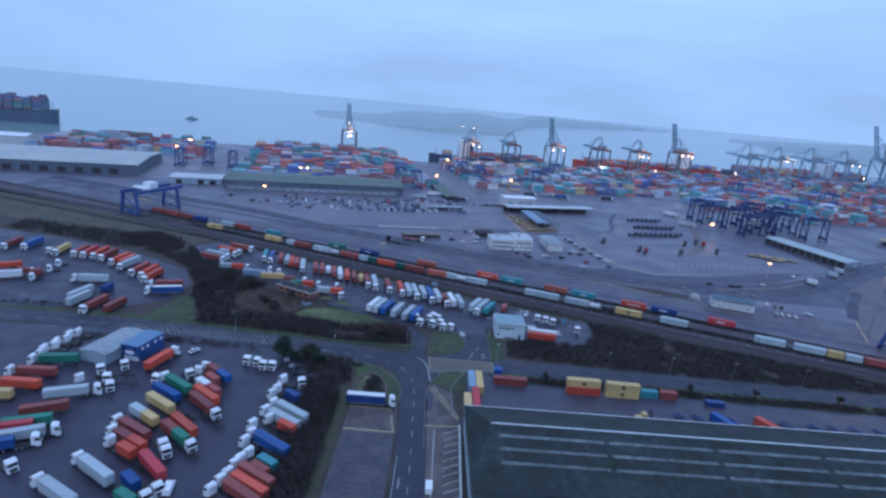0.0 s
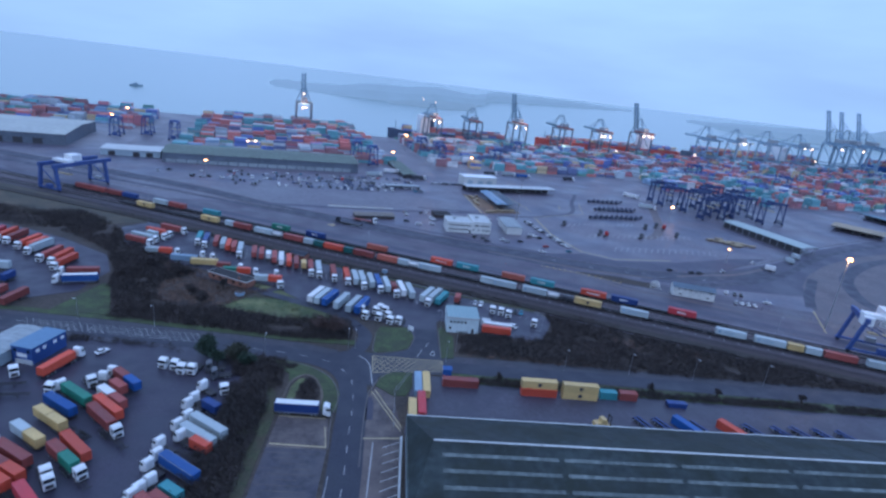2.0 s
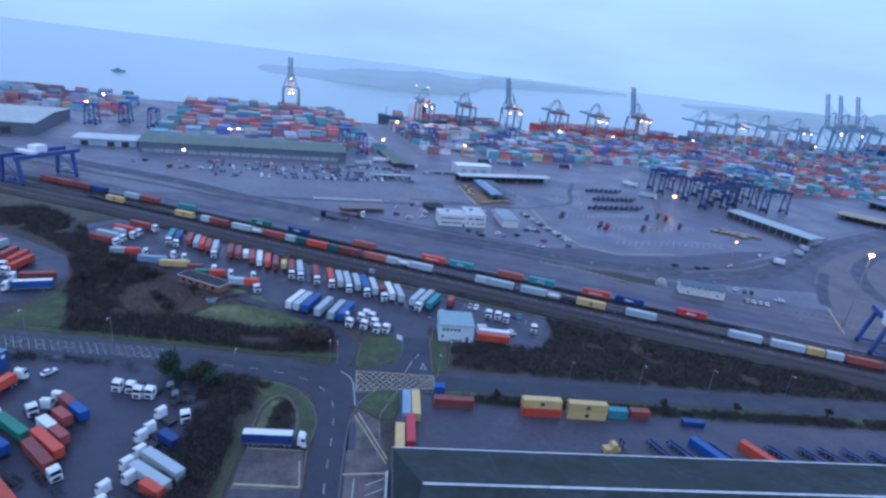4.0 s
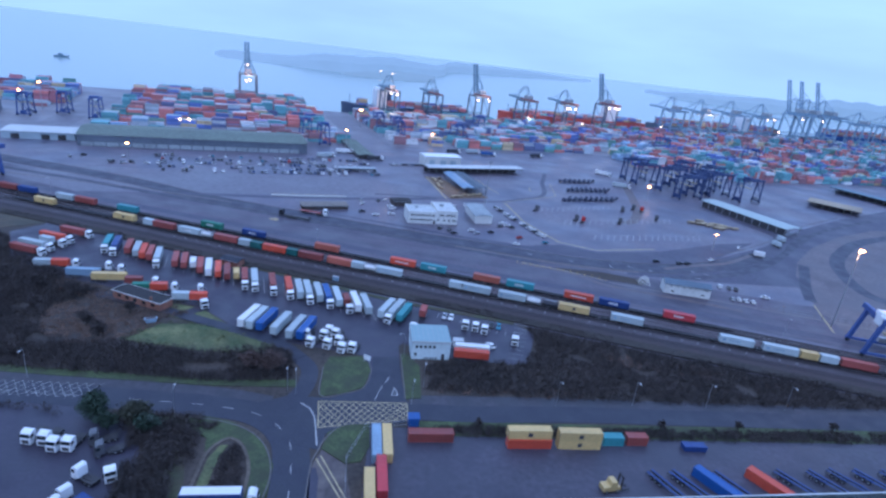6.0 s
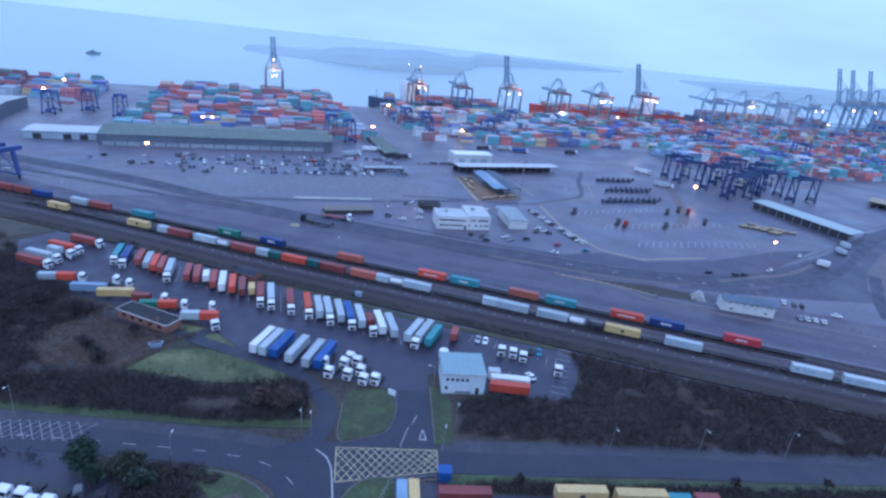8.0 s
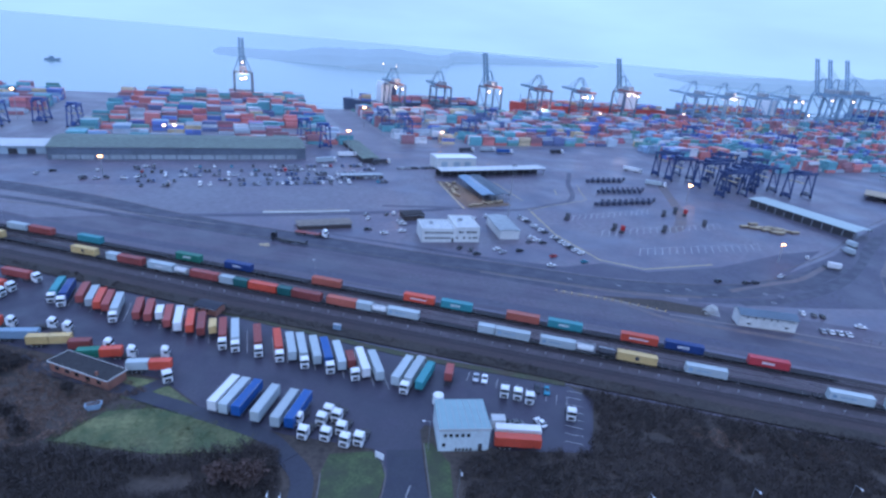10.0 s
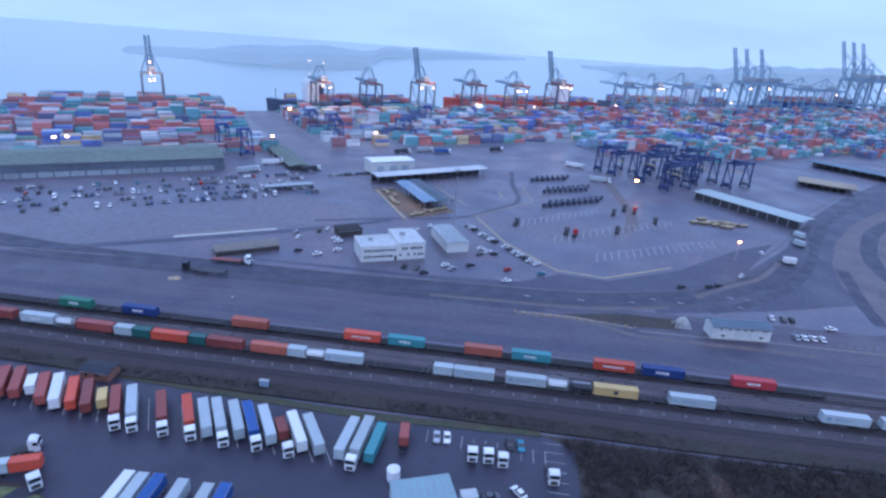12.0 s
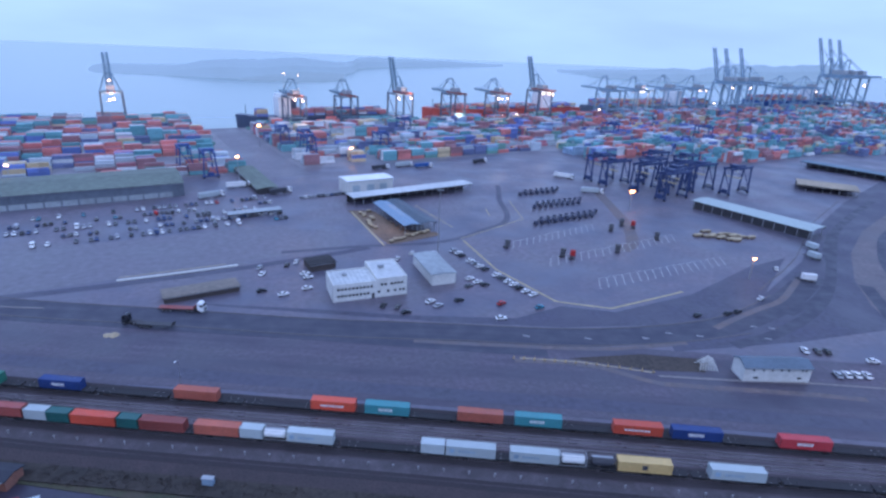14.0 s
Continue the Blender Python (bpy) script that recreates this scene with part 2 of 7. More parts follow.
CRANE_RED = paint("crane_dull_red", (0.30, 0.11, 0.10), 0.5, scale=1.5, vary=0.2, grime=0.2)
CRANE_DARK = paint("crane_slate", (0.16, 0.25, 0.31), 0.5, scale=1.5, vary=0.2, grime=0.2)
MOSS = paint("mossy_roof_sheet", (0.14, 0.17, 0.14), 0.8, scale=3.0, vary=0.3)
ROOFD = paint("grey_roof_sheet", (0.068, 0.088, 0.090), 0.6, scale=2.0, vary=0.45, bump=0.01, patch=(0.050, 0.062, 0.052), size=9.0)
ROOFL = paint("pale_roof_sheet", (0.50, 0.51, 0.50), 0.5, scale=2.0, vary=0.2)
ROOFM = paint("light_roof_panel", (0.30, 0.33, 0.34), 0.5, scale=2.0, vary=0.25)
SKYLIGHT = paint("weathered_skylight", (0.125, 0.145, 0.138), 0.5, scale=1.2, vary=0.6, patch=(0.075, 0.092, 0.086), size=3.5)
DARKBED = paint("near_black_ballast", (0.030, 0.023, 0.026), 0.85, scale=0.4, vary=0.5)
BANK = paint("dark_bank_turf", (0.040, 0.032, 0.027), 0.95, scale=0.9, vary=0.5)
BRICK = paint("red_brick", (0.30, 0.13, 0.09), 0.85, scale=0.3, vary=0.35)
CREAM = paint("cream_cladding", (0.62, 0.61, 0.57), 0.6, scale=1.0, vary=0.15, grime=0.15)
GREYBLUE = paint("grey_blue_cladding", (0.36, 0.43, 0.46), 0.55, scale=1.0, vary=0.15, grime=0.15)
LAMPW = glow("lamp_white", (1.0, 0.66, 0.46), 7.0)
LAMPO = glow("lamp_sodium", (1.0, 0.42, 0.16), 13.0)
SEA = paint("estuary_water", (0.215, 0.300, 0.292), 0.18, scale=400.0, vary=0.04)
sea_in = SEA.node_tree.nodes["Principled BSDF"].inputs["Roughness"]
SEA.node_tree.links.remove(sea_in.links[0])
sea_in.default_value = 0.18


# ---- building blocks ----
def mesh_of(bm, name, *mats):
    me = bpy.data.meshes.new(name)
    bm.normal_update()
    bm.to_mesh(me)
    bm.free()
    for m in mats:
        me.materials.append(m)
    return me


def part(name, data, material, parent, label="", at=None):
    """Links a bmesh or a mesh as one mesh object under a thing or a part."""
    if isinstance(data, bmesh.types.BMesh):
        data = mesh_of(data, name, material)
    ob = new(name, data)
    ob.parent = parent
    if at is not None:
        ob.matrix_basis = at
    if material is not None and data.materials and data.materials[0] != material:
        ob.material_slots[0].link = "OBJECT"
        ob.material_slots[0].material = material
    if label:
        tagged(ob, label)
    return ob


def thing(name, label, category, m, group="", kind=""):
    ob = new(name)
    ob.empty_display_size = 0.2
    ob.matrix_basis = m
    return tagged(ob, label, category, group, kind)


def box(bm, x0, x1, y0, y1, z0, z1, bevel=0.0, mat=0):
    v = [bm.verts.new((x, y, z)) for z in (z0, z1) for x, y in ((x0, y0), (x1, y0), (x1, y1), (x0, y1))]
    fs = [(3, 2, 1, 0), (4, 5, 6, 7), (0, 1, 5, 4), (1, 2, 6, 5), (2, 3, 7, 6), (3, 0, 4, 7)]
    faces = [bm.faces.new([v[i] for i in f]) for f in fs]
    for f in faces:
        f.material_index = mat
    if bevel:
        es = {e for f in faces for e in f.edges}
        bmesh.ops.bevel(bm, geom=list(es), offset=bevel, segments=2, affect="EDGES", profile=0.6)
    return bm


def boxes(*rows, bevel=0.0):
    bm = bmesh.new()
    for r in rows:
        box(bm, *r, bevel=bevel)
    return bm


def beam(bm, a, b, w, h=None):
    """A square bar from a to b."""
    a, b = Vector(a), Vector(b)
    d = (b - a).normalized()
    side = d.cross(Vector((0, 0, 1)))
    side = Vector((1, 0, 0)) if side.length < 1e-3 else side.normalized()
    up = side.cross(d)
    h = w if h is None else h
    v = [bm.verts.new(p + side * i * w / 2 + up * j * h / 2) for p in (a, b) for i, j in ((-1, -1), (1, -1), (1, 1), (-1, 1))]
    for f in ((3, 2, 1, 0), (4, 5, 6, 7), (0, 1, 5, 4), (1, 2, 6, 5), (2, 3, 7, 6), (3, 0, 4, 7)):
        bm.faces.new([v[i] for i in f])
    return bm


def beams(*rows):
    bm = bmesh.new()
    for r in rows:
        beam(bm, *r)
    return bm


def extruded(profile, y0, y1, bevel=0.0):
    """A side profile in x, z, drawn out along y."""
    bm = bmesh.new()
    a = [bm.verts.new((x, y0, z)) for x, z in profile]
    b = [bm.verts.new((x, y1, z)) for x, z in profile]
    n = len(profile)
    bm.faces.new(a)
    bm.faces.new(b[::-1])
    for i in range(n):
        bm.faces.new((a[i], b[i], b[(i + 1) % n], a[(i + 1) % n]))
    bmesh.ops.recalc_face_normals(bm, faces=bm.faces)
    if bevel:
        bmesh.ops.bevel(bm, geom=list(bm.edges), offset=bevel, segments=2, affect="EDGES", profile=0.6)
    return bm


def tube(bm, a, b, r0, r1=None, n=10):
    a, b = Vector(a), Vector(b)
    r1 = r0 if r1 is None else r1
    d = (b - a).normalized()
    s = d.orthogonal().normalized()
    u = d.cross(s)
    rings = [[bm.verts.new(p + (s * math.cos(k * math.tau / n) + u * math.sin(k * math.tau / n)) * r) for k in range(n)] for p, r in ((a, r0), (b, r1))]
    for k in range(n):
        bm.faces.new((rings[0][k], rings[0][(k + 1) % n], rings[1][(k + 1) % n], rings[1][k]))
    bm.faces.new(rings[0][::-1]), bm.faces.new(rings[1])
    return bm


def sheet(name, pts, z, material, label, category="ground", thick=0.3):
    """A flat piece of ground with a real edge."""
    bm = bmesh.new()
    top = [bm.verts.new((x, y, z)) for x, y in pts]
    low = [bm.verts.new((x, y, z - thick)) for x, y in pts]
    f = bm.faces.new(top)
    n = len(pts)
    for i in range(n):
        bm.faces.new((low[i], low[(i + 1) % n], top[(i + 1) % n], top[i]))
    bmesh.ops.recalc_face_normals(bm, faces=bm.faces)
    f.normal_update()
    if f.normal.z < 0:
        bmesh.ops.reverse_faces(bm, faces=list(bm.faces))
    bmesh.ops.triangulate(bm, faces=[f])
    ob = new(name, mesh_of(bm, name, material))
    return tagged(ob, label, category, kind="structure")


def ribbon(name, line, width, z, material, label, category="road", thick=0.3):
    """A strip along a line of points."""
    pts = [Vector((*p, 0)) for p in line]
    left, right = [], []
    for i, p in enumerate(pts):
        d = (pts[min(i + 1, len(pts) - 1)] - pts[max(i - 1, 0)]).normalized()
        nrm = Vector((-d.y, d.x, 0)) * width / 2
        left.append(p + nrm), right.append(p - nrm)
    bm = bmesh.new()
    a = [[bm.verts.new((q.x, q.y, zz)) for q in row] for zz in (z, z - thick) for row in (left, right)]
    for i in range(len(pts) - 1):
        bm.faces.new((a[1][i], a[1][i + 1], a[0][i + 1], a[0][i]))
        bm.faces.new((a[3][i], a[3][i + 1], a[1][i + 1], a[1][i]))
        bm.faces.new((a[0][i], a[0][i + 1], a[2][i + 1], a[2][i]))
    for i in (0, len(pts) - 1):
        bm.faces.new((a[0][i], a[1][i], a[3][i], a[2][i]))
    bmesh.ops.recalc_face_normals(bm, faces=bm.faces)
    return tagged(new(name, mesh_of(bm, name, material)), label, category, kind="structure")


def smooth_line(pts, n=8):
    """A rounded line through points (Catmull-Rom)."""
    p = [Vector(q) for q in pts]
    p = [2 * p[0] - p[1]] + p + [2 * p[-1] - p[-2]]
    out = []
    for i in range(1, len(p) - 2):
        for k in range(n):
            t = k / n
            out.append(0.5 * (2 * p[i] + (p[i + 1] - p[i - 1]) * t + (2 * p[i - 1] - 5 * p[i] + 4 * p[i + 1] - p[i + 2]) * t**2
                              + (3 * p[i] - p[i - 1] - 3 * p[i + 1] + p[i + 2]) * t**3))
    out.append(p[-2])
    return [tuple(q) for q in out]


PORT = radians(14.5)
E1, E2 = (math.cos(PORT), math.sin(PORT)), (-math.sin(PORT), math.cos(PORT))


def port(p, q):
    """The place of a point of the port's own grid, p along the quay and q out towards it."""
    return (E1[0] * p + E2[0] * q, E1[1] * p + E2[1] * q)


def port_pose(p, q, z=0.0, turn=0.0):
    return pose(*port(p, q), z, 0, 0, 14.5 + turn)


# ---- ground, water and roads ----
bm = bmesh.new()
bmesh.ops.create_grid(bm, x_segments=24, y_segments=16, size=1.0)
for v in bm.verts:
    v.co = Vector((v.co.x * 7200, 2400 + v.co.y * 3800, -4.0))
water = tagged(new("water", mesh_of(bm, "water", SEA)), "calm grey-blue estuary water under an overcast sky", "water", kind="structure")
QUAY = [port(-2500, 760), port(-330, 760), port(-330, 870), port(135, 870), port(135, 792), port(2600, 792), port(2600, -1500)]
ground = sheet("ground", [(-2400, -1400), *QUAY], 0.0, PORTYARD, "damp grey concrete and tarmac port land", thick=6.0)

# port side: pale aprons and darker lanes
sheet("pavement", [(-330, 425), (-120, 352), (-60, 328), (0, 309), (70, 283), (170, 245), (330, 184), (330, 255), (215, 272), (130, 303), (73, 322), (0, 346), (-77, 372), (-330, 470)],
      0.02, YARD, "worn purple-grey tarmac apron beside the railway")
ribbon("road", smooth_line([(-330, 470), (-150, 412), (-77, 378), (-19, 357), (31, 339), (75, 326), (114, 314), (150, 309), (180, 311), (215, 323), (250, 342)]), 11, 0.04, PROAD, "curving dark asphalt port road with faded edge lines")
sheet("pavement", [(142, 298), (150, 316), (180, 319), (213, 331), (262, 358), (325, 404), (400, 448), (520, 508), (560, 490), (470, 436), (380, 392), (330, 352), (300, 318), (265, 300), (235, 294), (190, 294)], 0.026, JUNCTION, "dark tarmac junction where the port roads meet")
sheet("pavement", [(247, 312), (266, 334), (300, 363), (345, 392), (399, 418), (470, 425), (470, 210), (330, 206), (215, 240), (225, 272), (236, 293)], 0.034, ISLE, "bare tan-grey island inside the road loop")
ribbon("road", smooth_line([(227, 277), (238, 294), (250, 309), (265, 328)]), 5.5, 0.05, PROAD, "dark shoulder at the island edge")
ribbon("road", smooth_line([(300, 262), (274, 281), (271, 294), (280, 315), (295, 337), (322, 361), (357, 384), (420, 410)]), 8.0, 0.054, PROAD, "dark asphalt loop road across the island")
ribbon("road", smooth_line([(165, 297), (188, 301), (219, 313), (249, 332), (297, 371), (338, 401), (426, 448)]), 4.5, 0.044, PROAD, "dark worn lane through the junction")
ribbon("road", smooth_line([(205, 312), (232, 323), (267, 346), (287, 366), (326, 396)]), 3.0, 0.048, PROAD, "narrow dark worn lane through the junction")
sheet("pavement", [(-10, 366), (30, 353), (60, 342), (100, 331), (121, 337), (139, 328), (180, 336), (229, 357), (258, 364), (213, 331), (180, 318), (150, 315), (114, 321), (75, 333), (0, 361)], 0.024, JUNCTION, "dark tarmac between the yard and the port road")
marks_loop = [(224.9, 272.6, 211, 245, 0.8)]
sheet("pavement", [(-60, 441), (20, 456), (50, 425), (40, 414), (-42, 395), (-140, 372), (-200, 400), (-150, 430)], 0.03, APRON, "pale open concrete apron beside the car park")
sheet("pavement", [(108, 418), (110, 376), (121, 341), (139, 331), (178, 339), (229, 360), (250, 408), (219, 458), (126, 424)], 0.03, PORTYARD, "marked concrete lorry standing ground", "pavement")
sheet("pavement", [(105, 302), (130, 299), (150, 291), (143, 285), (127, 290)], 0.05, SCRUB, "dark rough bank of soil beside the road")
# paler than the port concrete, standing in for haze over the stacks
QUAYHAZE = paint("hazed_quay_concrete", (0.20, 0.185, 0.20), 0.5, scale=3.0, vary=0.3, patch=(0.155, 0.15, 0.175), size=30.0)
sheet("pavement", [port(-330, 566), port(1500, 566), port(1500, 786), port(140, 786), port(130, 864), port(-324, 864)], 0.012, QUAYHAZE, "pale worn concrete of the container terminal", "pavement", 0.012)
sheet("pavement", [port(-106, 570), port(-82, 570), port(-64, 790), port(-90, 790)], 0.03, APRON, "pale concrete dock road between the stacks", "road")
sheet("pavement", [port(152, 545), port(186, 545), port(188, 792), port(156, 792)], 0.03, APRON, "pale concrete dock road between the stacks", "road")

for ln in ([(-330, 476.5), (-150, 418.5), (-77, 384.4), (-19, 363.2), (31, 345.2), (75, 332), (114, 320), (150, 315), (180, 317), (213, 328.5)], [(-330, 463.5), (-150, 405.5), (-77, 371.6), (-19, 350.8), (31, 332.8), (75, 320), (114, 308), (150, 303), (178, 303)],
           [(213, 334), (265, 364), (325, 408), (400, 452)]):
    ribbon("kerb", smooth_line(ln), 0.4, 0.14, KERB, "pale concrete kerb of the port road", "kerb", 0.2)
ribbon("kerb", smooth_line([(-42, 392.5), (-20, 396.4), (2, 401)]), 1.0, 0.55, CREAM, "long pale concrete barrier at the apron edge", "kerb", 0.55)
ribbon("pavement", [(-330, 452), (-150, 396), (-60, 364), (30, 332), (100, 306)], 4.5, 0.038, PROAD, "darker tarmac lane along the port road", "pavement", 0.02)
ribbon("pavement", [(-330, 428), (-150, 371), (-60, 338), (30, 304), (128, 268), (330, 194)], 5.5, 0.03, JUNCTION, "dark tarmac strip beside the railway", "pavement", 0.02)
ribbon("pavement", smooth_line([(-90, 382), (-42, 389), (0, 397), (42, 408), (60, 414)]), 4.5, 0.056, JUNCTION, "dark worn lane below the barrier", "pavement", 0.04)
ribbon("pavement", [(127.5, 286.6), (150, 278.9), (171.4, 272.6), (192, 265.0), (240, 248.0)], 0.8, 0.05, PALE, "pale dusty strip along the fence", "pavement", 0.04)
sheet("ground", [(58, 478), (72, 476), (78, 455), (84, 437), (98, 431), (99, 426), (80, 419), (70, 416), (63, 447)], 0.04, DUST, "brown dusty ground round the open shed", "ground", 0.04)
ribbon("kerb", smooth_line([(-200, 402), (-150, 392), (-110, 386), (-60, 372)]), 0.6, 0.16, PALE, "pale kerb curving round the apron", "kerb", 0.2)

# railway land
UP = [(-420, 456), (-173.7, 366.2), (-107.7, 342.3), (-44, 318), (25.2, 292.3), (97.7, 265.2), (135.3, 250.6), (330, 175)]
LO = [(-420, 438), (-146.7, 346), (-104, 329.5), (-31.5, 299.7), (48.8, 269.6), (110.5, 245.8), (148.4, 231.8), (198.7, 213), (330, 163)]
RU = Vector((0.937, -0.35, 0))
RN = Vector((0.35, 0.937, 0))


def on(line, x, off=0.0):
    """The point of a line at x, moved off metres across it."""
    y = float(np.interp(x, [p[0] for p in line], [p[1] for p in line]))
    return Vector((x + RN.x * off, y + RN.y * off, 0))


def shifted(line, off):
    return [(x + RN.x * off, y + RN.y * off) for x, y in line]


sheet("ground", [*shifted(UP, 5.0), *shifted(LO, -7.4)[::-1]], 0.05, BALLAST, "railway ballast bed darkened by rust and oil", "ground")
sheet("ground", [*shifted(LO, -7.4), *shifted(LO, -13)[::-1]], 0.045, CINDER, "brown cinder strip beside the railway", "ground")
sheet("ground", [*shifted(LO, -12.9), *shifted(LO, -17.9)[::-1]], 0.5, BANK, "dark turf bank above the lorry park", "grass", 0.8)
for ln, off, wd in ((UP, 1.4, 5.0), (LO, 1.0, 5.6)):
    ribbon("ground", shifted(ln, off), wd, 0.07, DARKBED, "oil-blackened ballast under the standing train", "ground")
for ln, off in ((UP, -3.4), (LO, 6.2)):
    ribbon("ground", shifted(ln, off), 3.0, 0.085, GRAVEL, "pale gravel under an empty track", "ground")
ribbon("ground", shifted(LO, -8.0), 1.4, 0.075, DARKBED, "dark drain strip beside the sidings", "ground")
ribbon("pavement", shifted(LO, -4.2), 3.4, 0.12, WALKWAY, "grey gravel walkway beside the sidings", "pavement")
ribbon("ground", shifted(LO, -6.3), 1.2, 0.078, DARKBED, "dark oily strip beside the walkway", "ground")
ribbon("ground", shifted(UP, 4.4), 1.8, 0.078, DARKBED, "dark oily strip above the sidings", "ground")

# near side: soil under the scrub, then yards, roads and grass
sheet("ground", [(-420, 415), *shifted(LO, -18.9)[1:], (330, 130), (150, 90), (-20, -60), (-420, 90)], 0.02, SCRUB, "dark winter scrub soil")
sheet("pavement", [(-260, -60), (-28.5, -60), (-31, 158), (-40, 180), (-66, 191), (-91, 193.5), (-119, 193), (-160, 191), (-260, 186)], 0.06, ASPHALT, "wet dark asphalt lorry yard")
sheet("pavement", [(-280, 206), (-170, 206), (-131, 211), (-113, 224), (-112, 246), (-122, 264), (-150, 281), (-174, 291), (-212, 302), (-280, 312)], 0.06, ASPHALT, "wet asphalt lorry yard beside the rail bank")
sheet("pavement", [(-136, 306), (-122, 280), (-107, 267), (-75, 256), (-42.5, 244), (-28, 230.5), (-8, 221.5), (14, 215.5), (15.8, 205), (16.5, 192), (25.2, 192), (25.6, 222), (27, 224), (45, 214), (67.5, 212.5), (76, 234), (70, 241),
                   (27, 255), (-28, 279), (-80, 302), (-125, 322)], 0.06, ASPHALT, "wet purple-grey asphalt lorry park")
sheet("pavement", [(13.6, 149), (330, 149), (330, 178), (150, 178.5), (27, 180.5), (16, 180.5)], 0.06, BACKYARD, "worn tarmac container yard behind the warehouse")
sheet("pavement", [(3, -60), (13.2, -60), (13.0, 150), (10.2, 167), (4.5, 172), (2.4, 166), (2.1, 150), (3, 135)], 0.08, CONCRETE, "brown stained concrete strip beside the warehouse", "pavement")
sheet("pavement", [(-21.5, 140.4), (-6.2, 140.4), (-7.6, 154), (-21.3, 154)], 0.08, CONCRETE, "patchy concrete lorry bay beside the road", "pavement")
SLABS = paint("streaked_lane_tarmac", (0.050, 0.045, 0.060), 0.6, scale=1.5, vary=0.5, patch=(0.078, 0.068, 0.076), size=5.0)
sheet("pavement", [(-21.5, -60), (-6.8, -60), (-6.2, 140.4), (-21.5, 140.4)], 0.08, SLABS, "dark tarmac lorry lane beside the road", "pavement")
sheet("pavement", [(2.4, 154.6), (4.6, 154.8), (4.4, 163), (3.6, 166), (2.6, 166)], 0.1, ASPHALT, "dark resurfaced tarmac patch", "pavement", 0.03)
MAIN = smooth_line([(-0.6, -60), (-0.65, 40), (-0.7, 92), (-0.75, 116), (-0.8, 132), (-1.4, 150), (-1.8, 164), (-4.0, 176), (-11.5, 184.5), (-24, 188.3), (-45, 190.6), (-75, 193.2), (-115, 196.6), (-165, 197), (-300, 196)])
ribbon("road", MAIN, 8.6, 0.10, ROADM, "wet grey asphalt road bending between the yards")
ribbon("road", smooth_line([(-4, 184), (5, 186), (26, 187.3), (45, 186.6), (75, 187.1), (106, 186.4), (149, 185.5), (330, 181)]), 7.2, 0.104, ROADM, "straight wet asphalt road past the scrub")
ribbon("road", smooth_line([(-8, 186), (-3, 195), (-1.5, 203), (-2.6, 209), (-8, 216)]), 5.0, 0.106, ROADM, "narrow asphalt entry road")
sheet("road", [(2, 191.6), (26.5, 191.2), (25.6, 200), (25.4, 215), (17, 215), (16.8, 206), (14.6, 198), (9, 194.6)], 0.108, ROADM, "asphalt mouth of the lorry park entry")
sheet("road", [(-9, 176), (3.6, 172), (5, 178), (27, 183), (27, 191.5), (-6, 193.5), (-14, 190)], 0.107, ROADM, "wide asphalt road junction")


ribbon("pavement", smooth_line([(-10.5, 190.6), (-24, 193.8), (-45, 196.1), (-75, 198.7), (-115, 202.1), (-165, 202.5), (-300, 201.5)]), 5.2, 0.092, FOOT, "grey asphalt footway beside the road", "pavement")
ribbon("pavement", smooth_line([(27, 192.5), (75, 192.5), (106, 191.8), (149, 190.9), (330, 186.4)]), 4.6, 0.09, FOOT, "grey worn footway along the straight road", "pavement")


def grass(pts, mat=GRASS, label="short damp winter grass verge", z=0.2):
    return sheet("ground", pts, z, mat, label, "grass", 0.3)


grass([(2.3, 193.4), (2.1, 208), (3.8, 214), (13.5, 214.6), (15.6, 211), (16.4, 206.6), (14.2, 198.2), (8.7, 195)])
grass([(26.1, 193), (30.6, 193.4), (31.5, 210), (28, 217), (26.1, 217)])
grass([(4.4, 172.4), (10.2, 167.4), (13.8, 168), (15.9, 173), (15.9, 181.9), (9, 181.3), (5.6, 178.4)])
grass([(-4.6, 197.6), (-27, 197.4), (-56, 199.5), (-85, 202), (-125, 204), (-170, 204), (-170, 206), (-125, 207), (-85, 205), (-56, 202.5), (-27, 200), (-4.8, 201)])
grass([(-58, 220), (-51, 230.5), (-40, 231.6), (-27, 226.6), (-14, 219.8), (-16.4, 215.2), (-35, 215.2)], ROUGH_GRASS, "rough olive winter grass clearing", 0.2)
grass([(-113, 206), (-108, 233), (-105, 232), (-92, 206)], GRASS, "green grass strip between scrub and yard")
grass([(-42.0, 183.4), (-33, 184.1), (-24.3, 184.0), (-18, 181.8), (-12.1, 177.4), (-8.2, 172.4), (-6.0, 166.5), (-6.0, 157.6), (-8.4, 155.4), (-10.4, 155.4), (-10.6, 164.7), (-13.6, 173.2), (-16.8, 176.2), (-19.4, 175.4), (-22, 170.8), (-23, 176), (-27, 179), (-36, 180)])
grass([(-21.4, 155.6), (-18.6, 155.6), (-18.8, 164), (-18.4, 170), (-17.2, 173.6), (-19.2, 173.4), (-20.8, 169)], ROUGH_GRASS, "rough grass beside the shrub bed", 0.16)
ribbon("pavement", smooth_line([(-22.2, 155.4), (-22.0, 163), (-21.6, 170.6), (-19.2, 174.9), (-16.8, 175.7), (-13.8, 172.8), (-11.2, 165.5), (-10.9, 155.6)]), 0.8, 0.21, EARTH, "tan earth path round the shrub bed", "pavement", 0.2)
grass([(-29, -60), (-22.5, -60), (-22.4, 155), (-25, 166), (-29.5, 176), (-31, 160)], VERGE, "olive grass strip below the yard hedge", 0.17)
grass([(-55, 246), (-42, 243), (-28.5, 230), (-36, 232), (-50, 236)], ROUGH_GRASS, "patchy grass beside the brick hut", 0.18)
